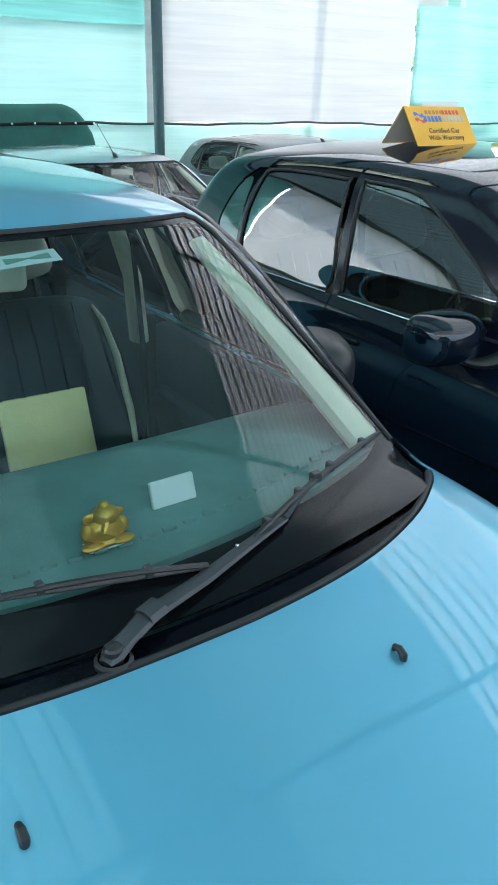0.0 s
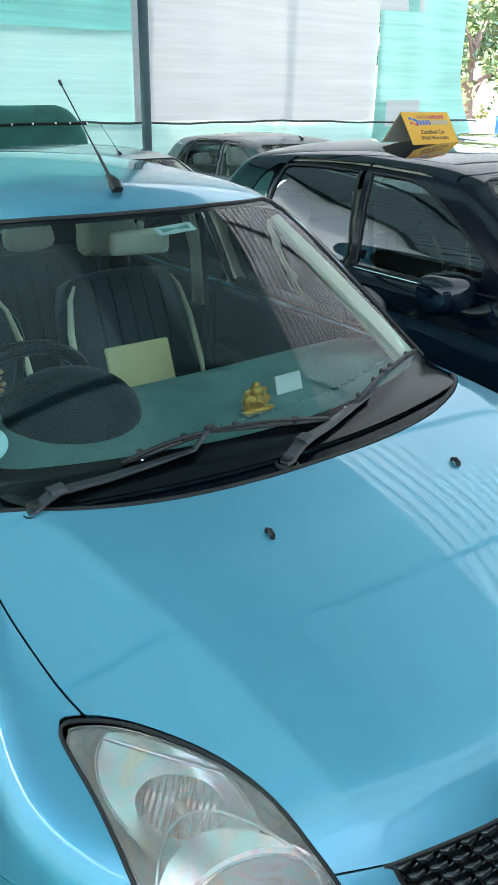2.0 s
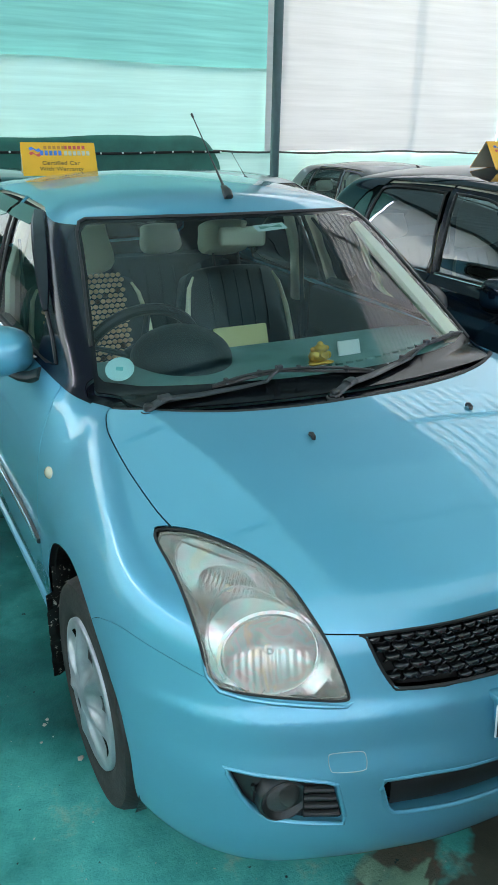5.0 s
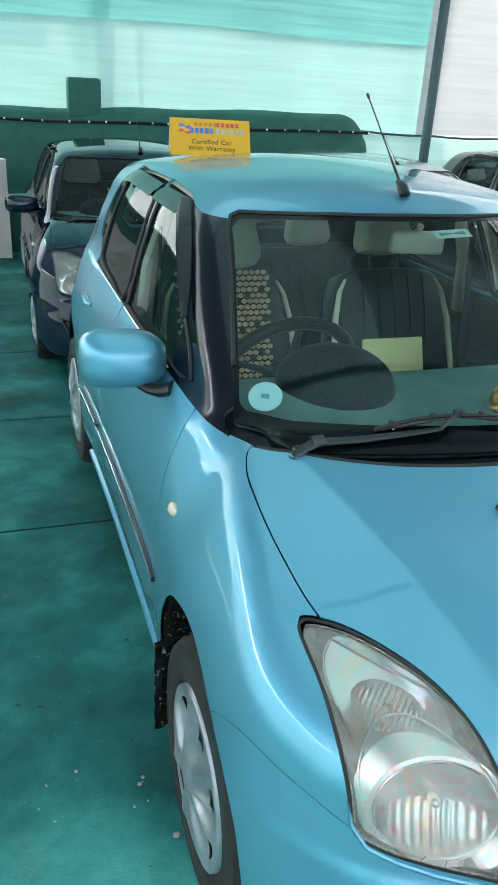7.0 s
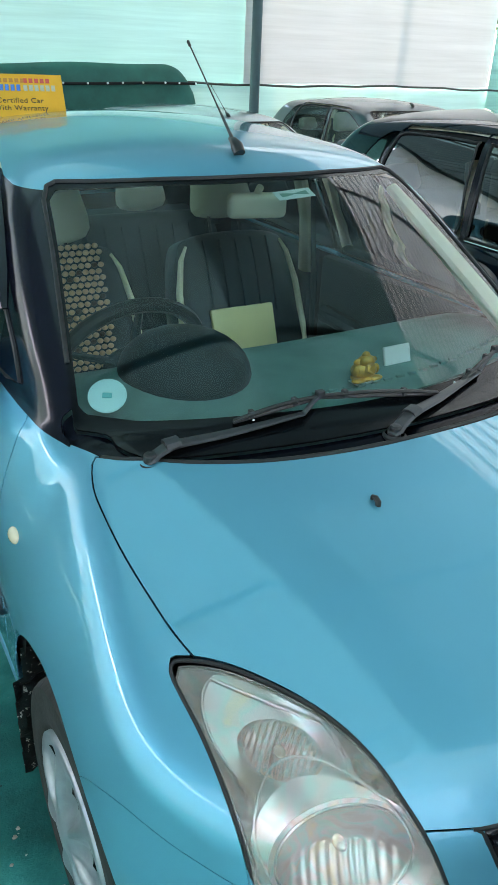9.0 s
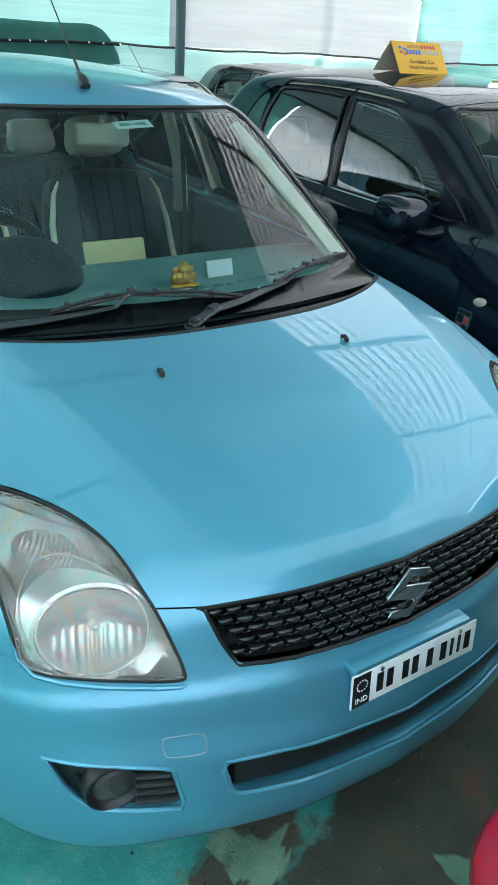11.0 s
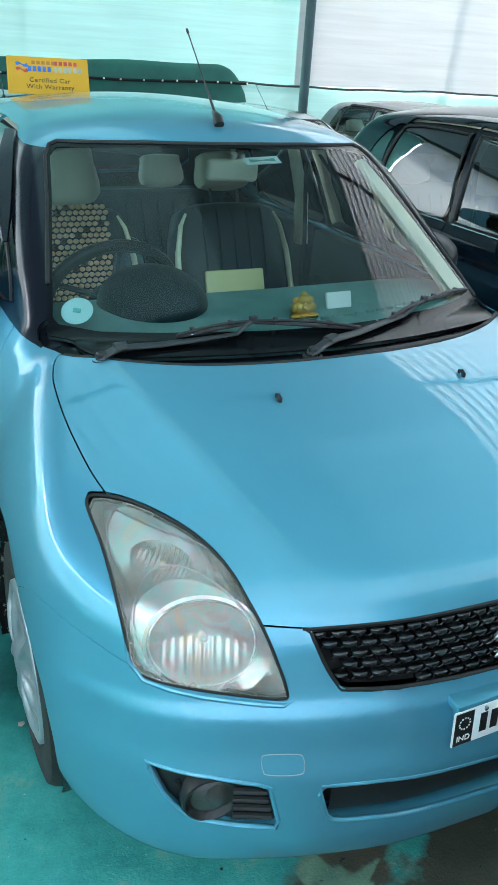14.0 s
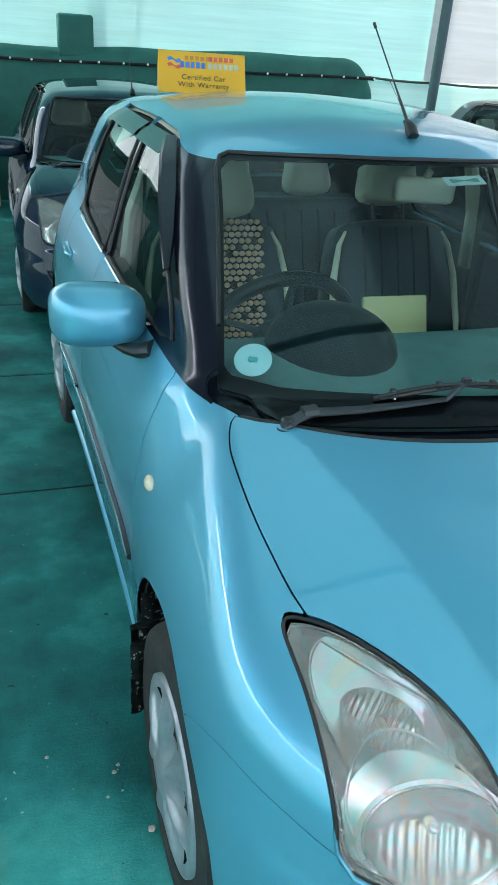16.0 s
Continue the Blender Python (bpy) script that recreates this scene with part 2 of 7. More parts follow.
def thing(name, label, category, m=None, group="", kind=""):
    ob = new(name)
    ob.empty_display_size = 0.1
    if m is not None:
        ob.matrix_basis = m
    return tagged(ob, label, category, group, kind)


def solo(name, bm, mat, label, category, m=None, group="", kind=""):
    me = mesh_bm(name, bm, mat) if isinstance(bm, bmesh.types.BMesh) else bm
    ob = new(name, me)
    if m is not None:
        ob.matrix_basis = m
    return tagged(ob, label, category, group, kind)


def box(bm, x0, x1, y0, y1, z0, z1, bevel=0.0, seg=2, m=None):
    r = bmesh.ops.create_cube(bm, size=1)
    vs = r["verts"]
    for v in vs:
        v.co = Vector(((x0 + x1) / 2 + v.co.x * (x1 - x0), (y0 + y1) / 2 + v.co.y * (y1 - y0), (z0 + z1) / 2 + v.co.z * (z1 - z0)))
    if bevel:
        es = list({e for v in vs for e in v.link_edges})
        rb = bmesh.ops.bevel(bm, geom=es, offset=bevel, segments=seg, profile=0.5, affect="EDGES")
        vs = list({v for f in rb["faces"] for v in f.verts} | {v for v in vs if v.is_valid})
    if m is not None:
        bmesh.ops.transform(bm, matrix=m, verts=[v for v in vs if v.is_valid])
    return bm


def tube(bm, pts, radius, sides=10, caps=True, flat=1.0):
    """A round bar along points; radius may be a list."""
    pts = [Vector(p) for p in pts]
    rad = radius if isinstance(radius, (list, tuple)) else [radius] * len(pts)
    rings, ref = [], None
    for i, p in enumerate(pts):
        d = (pts[min(i + 1, len(pts) - 1)] - pts[max(i - 1, 0)]).normalized()
        if ref is None:
            ref = Vector((0, 0, 1)) if abs(d.z) < 0.9 else Vector((1, 0, 0))
        a = d.cross(ref).normalized()
        b = a.cross(d).normalized()
        ref = b
        rings.append([bm.verts.new(p + (a * math.cos(t) + b * math.sin(t) * flat) * rad[i])
                      for t in (2 * math.pi * k / sides for k in range(sides))])
    for r0, r1 in zip(rings, rings[1:]):
        for k in range(sides):
            bm.faces.new((r0[k], r0[(k + 1) % sides], r1[(k + 1) % sides], r1[k]))
    if caps:
        bm.faces.new(rings[0][::-1])
        bm.faces.new(rings[-1])
    return bm


def lathe(bm, profile, steps=40, m=None):
    """Profile of (radius, along x) turned about the x axis."""
    m = m or Matrix()
    rings = []
    for r, x in profile:
        rings.append([bm.verts.new(m @ Vector((x, r * math.cos(2 * math.pi * k / steps), r * math.sin(2 * math.pi * k / steps))))
                      for k in range(steps)])
    for r0, r1 in zip(rings, rings[1:]):
        for k in range(steps):
            bm.faces.new((r0[k], r0[(k + 1) % steps], r1[(k + 1) % steps], r1[k]))
    return bm


def prism(bm, outline, depth, m=None):
    """A flat outline in x, z pushed back along y by depth."""
    m = m or Matrix()
    a = [bm.verts.new(m @ Vector((x, 0, z))) for x, z in outline]
    b = [bm.verts.new(m @ Vector((x, depth, z))) for x, z in outline]
    bm.faces.new(a)
    bm.faces.new(b[::-1])
    n = len(a)
    for i in range(n):
        bm.faces.new((a[i], b[i], b[(i + 1) % n], a[(i + 1) % n]))
    return bm


def text_mesh(name, words, size, mat, depth=0.0006, spacing=1.0):
    cu = bpy.data.curves.new(name, "FONT")
    cu.body, cu.size, cu.align_x, cu.align_y, cu.extrude = words, size, "CENTER", "CENTER", depth
    cu.space_character = spacing
    ob = bpy.data.objects.new(name, cu)
    me = bpy.data.meshes.new_from_object(ob)
    bpy.data.objects.remove(ob)
    me.materials.clear()
    me.materials.append(mat)
    return me


def curve(xs, ys):
    """A smooth monotone curve through points (a function of numpy arrays)."""
    xs, ys = np.array(xs, float), np.array(ys, float)
    h, d = np.diff(xs), np.diff(ys) / np.diff(xs)
    s = np.zeros(len(xs))
    s[0], s[-1] = d[0], d[-1]
    for i in range(1, len(xs) - 1):
        if d[i - 1] * d[i] > 0:
            w1, w2 = 2 * h[i] + h[i - 1], h[i] + 2 * h[i - 1]
            s[i] = (w1 + w2) / (w1 / d[i - 1] + w2 / d[i])

    def at(x):
        x = np.asarray(x, float)
        i = np.clip(np.searchsorted(xs, x) - 1, 0, len(xs) - 2)
        t = (x - xs[i]) / h[i]
        c = np.clip(t, 0, 1)
        c2, c3 = c * c, c * c * c
        y = (2 * c3 - 3 * c2 + 1) * ys[i] + (c3 - 2 * c2 + c) * h[i] * s[i] + (3 * c2 - 2 * c3) * ys[i + 1] + (c3 - c2) * h[i] * s[i + 1]
        return y + np.where(t < 0, (x - xs[0]) * s[0], 0) + np.where(t > 1, (x - xs[-1]) * s[-1], 0)
    return at


def smax(a, b, k):
    h = np.maximum(k - np.abs(a - b), 0) / k
    return np.maximum(a, b) + h * h * k * 0.25


def smin(a, b, k):
    return -smax(-a, -b, k)


def rounded(pts, steps=5):
    """A closed outline smoothed through its points."""
    p = np.array(pts, float)
    n, out = len(p), []
    for i in range(n):
        p0, p1, p2, p3 = p[i - 1], p[i], p[(i + 1) % n], p[(i + 2) % n]
        for t in np.arange(steps) / steps:
            out.append(0.5 * (2 * p1 + (p2 - p0) * t + (2 * p0 - 5 * p1 + 4 * p2 - p3) * t * t + (3 * p1 - p0 - 3 * p2 + p3) * t ** 3))
    return np.array(out)


def inside(poly, u, v):
    """Signed distance to a closed outline, negative inside."""
    poly = np.asarray(poly, float)
    d2, sign = np.full(u.shape, 1e9), np.ones(u.shape)
    for a, b in zip(poly, np.roll(poly, -1, 0)):
        e = b - a
        wu, wv = u - a[0], v - a[1]
        t = np.clip((wu * e[0] + wv * e[1]) / max(e @ e, 1e-12), 0, 1)
        d2 = np.minimum(d2, (wu - e[0] * t) ** 2 + (wv - e[1] * t) ** 2)
        c1, c2, c3 = v >= a[1], v < b[1], e[0] * wv > e[1] * wu
        flip = (c1 & c2 & c3) | (~c1 & ~c2 & ~c3)
        sign = np.where(flip, -sign, sign)
    return sign * np.sqrt(d2)


def cut(V, T, f):
    """Splits triangles along f = 0: the points, the triangles inside (f < 0) and those outside."""
    s = f > 0
    n = s[T].sum(1)
    tin, tout = [T[n == 0]], [T[n == 3]]
    for lone_out in (True, False):
        t = T[n == (1 if lone_out else 2)]
        if not len(t):
            continue
        w = s[t] if lone_out else ~s[t]
        k = w.argmax(1)
        r = np.arange(len(t))
        a, b, c = t[r, k], t[r, (k + 1) % 3], t[r, (k + 2) % 3]
        e = np.concatenate([np.stack([a, b], 1), np.stack([a, c], 1)])
        es = np.sort(e, 1)
        u, inv = np.unique(es, axis=0, return_inverse=True)
        inv = inv.reshape(-1)
        w0 = (f[u[:, 0]] / (f[u[:, 0]] - f[u[:, 1]]))[:, None]
        base = len(V)
        V = np.concatenate([V, V[u[:, 0]] * (1 - w0) + V[u[:, 1]] * w0])
        f = np.concatenate([f, np.zeros(len(u))])
        s = np.concatenate([s, np.zeros(len(u), bool)])
        ab, ac = base + inv[:len(t)], base + inv[len(t):]
        lone = np.stack([a, ab, ac], 1)
        quad = np.concatenate([np.stack([ab, b, c], 1), np.stack([ab, c, ac], 1)])
        (tout if lone_out else tin).append(lone)
        (tin if lone_out else tout).append(quad)
    return V, np.concatenate(tin), np.concatenate(tout)


def net(field, lo, hi, cell):
    """Skin of the solid field < 0, as quads drawn onto the true surface."""
    lo, hi = np.array(lo, float), np.array(hi, float)
    n = np.ceil((hi - lo) / cell).astype(int) + 1
    ax = [lo[i] + cell * np.arange(n[i]) for i in range(3)]
    X, Y, Z = np.meshgrid(*ax, indexing="ij")
    F = field(X, Y, Z)
    S = F < 0
    c = [S[i:n[0] - 1 + i, j:n[1] - 1 + j, k:n[2] - 1 + k] for i in (0, 1) for j in (0, 1) for k in (0, 1)]
    tot = sum(a.astype(np.int8) for a in c)
    act = (tot > 0) & (tot < 8)
    I = np.argwhere(act)
    idx = -np.ones(act.shape, int)
    idx[act] = np.arange(len(I))
    corners = np.array([(i, j, k) for i in (0, 1) for j in (0, 1) for k in (0, 1)])
    vals = np.stack([F[tuple((I + o).T)] for o in corners], 1)
    acc, cnt = np.zeros((len(I), 3)), np.zeros(len(I))
    for p in range(8):
        for q in range(p + 1, 8):
            if np.abs(corners[p] - corners[q]).sum() == 1:
                a, b = vals[:, p], vals[:, q]
                m = (a < 0) != (b < 0)
                t = np.where(m, a / np.where(m, a - b, 1), 0)[:, None]
                acc += np.where(m[:, None], corners[p] * (1 - t) + corners[q] * t, 0)
                cnt += m
    V = lo + cell * (I + acc / cnt[:, None])
    V = onto(field, V, 4)
    Q = []
    for a in range(3):
        b, d = (a + 1) % 3, (a + 2) % 3
        sl0 = [slice(None)] * 3
        sl1 = [slice(None)] * 3
        sl0[a], sl1[a] = slice(0, -1), slice(1, None)
        ch = S[tuple(sl0)] != S[tuple(sl1)]
        E = np.argwhere(ch)
        ok = (E[:, b] > 0) & (E[:, d] > 0) & (E[:, b] < n[b] - 1) & (E[:, d] < n[d] - 1)
        E = E[ok]
        first = S[tuple(E.T)]
        eb, ed = np.eye(3, dtype=int)[b], np.eye(3, dtype=int)[d]
        q = np.stack([idx[tuple((E - eb - ed).T)], idx[tuple((E - ed).T)], idx[tuple(E.T)], idx[tuple((E - eb).T)]], 1)
        Q.append(np.where(first[:, None], q, q[:, ::-1]))
    return V, np.concatenate(Q)


def slope(field, P, h=0.002):
    g = np.empty_like(P)
    for i in range(3):
        d = np.zeros(3)
        d[i] = h
        g[:, i] = (field(*(P + d).T) - field(*(P - d).T)) / (2 * h)
    return g


def onto(field, P, rounds=3):
    for _ in range(rounds):
        f, g = field(*P.T), slope(field, P)
        step = -f / np.maximum((g * g).sum(1), 0.05)
        d = g * step[:, None]
        L = np.linalg.norm(d, axis=1, keepdims=True)
        P = P + d * np.minimum(1, 0.02 / np.maximum(L, 1e-9))
    return P


def panel(name, V, T, field, flange=0.012, shift=0.0, drop=0.0):
    """A sheet-metal panel: the triangles with their rim folded inwards."""
    used, inv = np.unique(T, return_inverse=True)
    t = inv.reshape(-1, 3)
    P = V[used]
    g = slope(field, P)
    N = g / np.maximum(np.linalg.norm(g, axis=1, keepdims=True), 1e-6)
    P = P + N * shift - np.array((0, 0, drop))
    faces = [tuple(f) for f in t]
    verts = P
    if flange:
        e = np.concatenate([t[:, [0, 1]], t[:, [1, 2]], t[:, [2, 0]]])
        es = np.sort(e, 1)
        u, first, cnt = np.unique(es, axis=0, return_index=True, return_counts=True)
        rim = e[first[cnt == 1]]
        rv = np.unique(rim)
        low = dict(zip(rv.tolist(), range(len(P), len(P) + len(rv))))
        mid = dict(zip(rv.tolist(), range(len(P) + len(rv), len(P) + 2 * len(rv))))
        top = dict(zip(rv.tolist(), range(len(P) + 2 * len(rv), len(P) + 3 * len(rv))))
        verts = np.concatenate([P, P[rv] - N[rv] * 0.0015, P[rv] - N[rv] * flange, P[rv]])
        for a, b in rim.tolist():
            faces.append((top[b], top[a], low[a], low[b]))
            faces.append((low[b], low[a], mid[a], mid[b]))
    me = mesh_from(name, verts, faces)
    if len(me.vertices) == len(verts):
        own = np.zeros((len(verts), 3))
        own[:len(P)] = N
        me.normals_split_custom_set_from_vertices([tuple(v) for v in own.tolist()])
    return me

# ---------------------------------------------------------------- the hatchback's skin
HUB_F, HUB_R, HUB_Z, ARCH, ARCH_Z = 0.70, 2.95, 0.30, 0.347, 0.345
wide_y = curve([0.0, 0.15, 0.30, 0.45, 0.60, 0.80, 1.0, 1.3, 1.8, 2.4, 2.8, 3.05, 3.30, 3.55], [0.69, 0.775, 0.818, 0.842, 0.850, 0.846, 0.832, 0.824, 0.826, 0.832, 0.838, 0.832, 0.79, 0.70])
wide_z = curve([0.16, 0.24, 0.34, 0.46, 0.60, 0.68, 0.76, 0.84, 0.90, 0.96, 1.02], [-0.06, -0.025, -0.006, 0, 0, -0.004, -0.014, -0.032, -0.052, -0.082, -0.13])
nose_x = curve([0, 0.2, 0.4, 0.5, 0.6, 0.7, 0.8, 0.9], [0, 0.014, 0.060, 0.094, 0.135, 0.19, 0.27, 0.38])
nose_z = curve([0.14, 0.19, 0.24, 0.30, 0.36, 0.43, 0.50, 0.57, 0.60, 0.66, 0.74, 0.84], [0.06, 0.0, -0.028, -0.038, -0.034, -0.030, -0.012, 0.002, 0.018, 0.036, 0.056, 0.10])
hood_y = curve([0.0, 0.06, 0.12, 0.22, 0.36, 0.50, 0.65, 0.80, 1.0, 1.3], [0.675, 0.742, 0.795, 0.845, 0.892, 0.928, 0.958, 0.982, 1.005, 1.02])
ridge_y = curve([0.05, 0.138, 0.21, 0.325, 0.50, 0.75, 0.95], [0.37, 0.417, 0.452, 0.474, 0.507, 0.563, 0.60])
roof_y = curve([1.2, 1.4, 1.5, 1.625, 1.9, 2.3, 2.75, 3.1, 3.4], [1.29, 1.362, 1.392, 1.424, 1.450, 1.460, 1.438, 1.40, 1.35])
glass_z = curve([0.80, 0.93, 0.99, 1.10, 1.22, 1.34, 1.40, 1.48], [0.80, 0.765, 0.735, 0.700, 0.658, 0.603, 0.56, 0.47])


lean_z = curve([0.16, 0.66, 0.72, 0.78, 0.84, 0.90, 0.96, 1.02], [0, 0, -0.004, -0.013, -0.026, -0.041, -0.055, -0.07])


def screen_y(ax, z):
    return 0.80 + (z - 0.95) * 1.50 + 0.50 * ax * ax - 0.02 * np.cos((z - 0.95) * 7)


def skin(x, y, z):
    """The outer skin of the small hatchback, nose at y = 0, wheels on z = 0; negative inside."""
    ax = np.sqrt(x * x + 1e-5)
    u = np.clip((1.27 - y) / 0.34, 0, 1) * np.clip((y - 0.20) / 0.34, 0, 1)
    side = ax - (wide_y(y) + wide_z(z) + lean_z(z) * u * u * (3 - 2 * u) + 0.012 * np.exp(-(((y - HUB_F) / 0.42) ** 2 + ((z - 0.36) / 0.30) ** 4))
                 + 0.012 * np.exp(-(((y - HUB_R) / 0.42) ** 2 + ((z - 0.36) / 0.30) ** 4)))
    nose = (nose_x(ax) + nose_z(z) - y) * 0.9
    fade = np.clip(1 - y / 0.85, 0, 1)
    yy = y - nose_x(ax) * fade * 0.95
    out = ax - ridge_y(np.clip(y, 0.05, 0.95))
    ramp = 0.5 * (out + np.sqrt(out * out + 0.00002))
    hood = hood_y(yy) + 0.005 - 0.009 * (ax / 0.5) ** 2 * (0.35 + 0.65 * np.clip(y / 0.9, 0, 1)) - 0.215 * ramp
    belt = 0.972 + 0.012 * (y - 1.2)
    w = np.clip((y - 0.85) / 0.35, 0, 1)
    w = w * w * (3 - 2 * w)
    top = (z - (hood * (1 - w) + belt * w)) * 0.93
    tail = y - (3.50 - 0.16 * np.clip(z - 0.6, 0, 1) - 0.10 * ax ** 3 * 3)
    low = smax(side, nose, 0.15)
    low = smax(low, top, 0.045 - 0.005 * np.clip((ax - 0.35) / 0.3, 0, 1))
    low = smax(low, tail, 0.18)
    low = smax(low, 0.165 - z, 0.03)
    g = ax - glass_z(z) + 0.05 * np.clip((y - 2.5) / 0.9, 0, 1) ** 2 + 0.03 * np.clip((1.9 - y) / 0.8, 0, 1.2) ** 2
    ws = (screen_y(ax, z) - y) * 0.55
    roof = z - (roof_y(y) - 0.05 * (ax / 0.55) ** 2)
    rg = (y - (3.46 - (z - 0.95) * 0.75 - 0.15 * ax * ax)) * 0.8
    cab = smax(g, ws, 0.05)
    cab = smax(cab, roof, 0.075)
    cab = smax(cab, rg, 0.08)
    cab = smax(cab, 0.80 - z, 0.02)
    return smin(low, cab, 0.018)


HEADLIGHT = rounded([(0.716, 0.851), (0.677, 0.860), (0.621, 0.857), (0.560, 0.841), (0.524, 0.814), (0.505, 0.771), (0.492, 0.739), (0.476, 0.688), (0.459, 0.625),
                     (0.468, 0.606), (0.559, 0.616), (0.631, 0.625), (0.683, 0.634), (0.706, 0.648), (0.711, 0.703), (0.714, 0.756), (0.714, 0.812)], 4)
GRILLE = [(-0.01, 0.733), (0.20, 0.734), (0.408, 0.733), (0.413, 0.728), (0.394, 0.674), (0.370, 0.628), (0.345, 0.614), (0.2, 0.608), (-0.01, 0.604)]
INTAKE = [(-0.01, 0.412), (0.29, 0.427), (0.395, 0.427), (0.404, 0.420), (0.384, 0.345), (0.36, 0.337), (0.237, 0.332), (-0.01, 0.322)]
FOG = [(0.697, 0.464), (0.595, 0.452), (0.506, 0.436), (0.498, 0.430), (0.477, 0.337), (0.484, 0.331), (0.552, 0.339), (0.632, 0.352), (0.671, 0.395)]
SCREEN = [(-0.1, 0.955), (0.60, 0.955), (0.672, 0.965), (0.545, 1.334), (0.525, 1.358), (0.50, 1.367), (0.25, 1.375), (-0.1, 1.377)]
SCREEN_IN = [(-0.1, 1.010), (0.30, 1.008), (0.55, 1.000), (0.635, 1.006), (0.643, 1.018), (0.533, 1.336), (0.508, 1.355), (0.25, 1.366), (-0.1, 1.369)]
scuttle_y = curve([-0.03, 0.10, 0.20, 0.29, 0.37, 0.45, 0.53, 0.59, 0.63, 0.655], [0.734, 0.736, 0.744, 0.757, 0.775, 0.802, 0.838, 0.877, 0.909, 0.937])
seam_x = curve([0.19, 0.27, 0.34, 0.41, 0.47, 0.567, 0.716, 0.843, 0.905, 0.95], [0.53, 0.56, 0.60, 0.645, 0.675, 0.694, 0.703, 0.697, 0.683, 0.664])
HOOD = [(-0.1, -0.1), (0.2, -0.06), (0.413, 0.120), (0.496, 0.150)] + [(float(seam_x(y / 100)), y / 100) for y in range(19, 96, 2)] + [(x / 100, float(scuttle_y(x / 100))) for x in range(65, -3, -2)] + [(-0.1, 0.734)]
WINDOW_F = rounded([(1.275, 1.008), (1.50, 0.996), (1.80, 0.990), (2.05, 0.990), (2.062, 1.0), (2.10, 1.18), (2.135, 1.335), (2.12, 1.348), (1.98, 1.345), (1.85, 1.330), (1.68, 1.255), (1.48, 1.135)], 4)
WINDOW_R = rounded([(2.135, 0.990), (2.40, 0.995), (2.62, 1.003), (2.715, 1.02), (2.735, 1.05), (2.75, 1.18), (2.72, 1.30), (2.68, 1.338), (2.45, 1.348), (2.225, 1.346), (2.21, 1.335), (2.165, 1.16)], 4)
WINDOW_Q = rounded([(2.775, 1.04), (2.86, 1.06), (2.95, 1.10), (2.92, 1.20), (2.86, 1.28), (2.79, 1.30), (2.79, 1.2)], 4)
DOOR_F = [(1.14, 0.25), (1.145, 0.65), (1.156, 0.72), (1.174, 0.81), (1.172, 0.90), (1.178, 0.965), (1.27, 1.035), (1.47, 1.17), (1.66, 1.295), (1.78, 1.356), (1.90, 1.378), (2.185, 1.386), (2.14, 1.17), (2.10, 0.98), (2.10, 0.25)]
DOOR_R = [(2.104, 0.25), (2.104, 0.98), (2.144, 1.17), (2.189, 1.386), (2.70, 1.375), (2.77, 1.25), (2.785, 1.0), (2.76, 0.74), (2.64, 0.60), (2.57, 0.40), (2.54, 0.25)]
PILLARS = [(1.02, 0.965), (1.17, 0.970), (1.6, 0.977), (2.9, 0.983), (3.0, 1.06), (2.92, 1.25), (2.78, 1.34), (2.3, 1.368), (1.95, 1.364), (1.80, 1.360), (1.70, 1.352), (1.40, 1.352), (1.15, 1.22)]
seam_y = curve([0.10, 0.237, 0.31, 0.411, 0.50, 0.55, 0.65], [0.60, 0.652, 0.676, 0.690, 0.668, 0.632, 0.53])


def pieces(T):
    """Splits triangles into connected pieces, the largest first."""
    lab = np.arange(T.max() + 1)
    while True:
        m = lab[T].min(1)
        new_lab = lab.copy()
        for k in range(3):
            np.minimum.at(new_lab, T[:, k], m)
        new_lab = new_lab[new_lab]
        if (new_lab == lab).all():
            break
        lab = new_lab
    tl = lab[T[:, 0]]
    names, count = np.unique(tl, return_counts=True)
    return [T[tl == n] for n in names[np.argsort(-count)]]


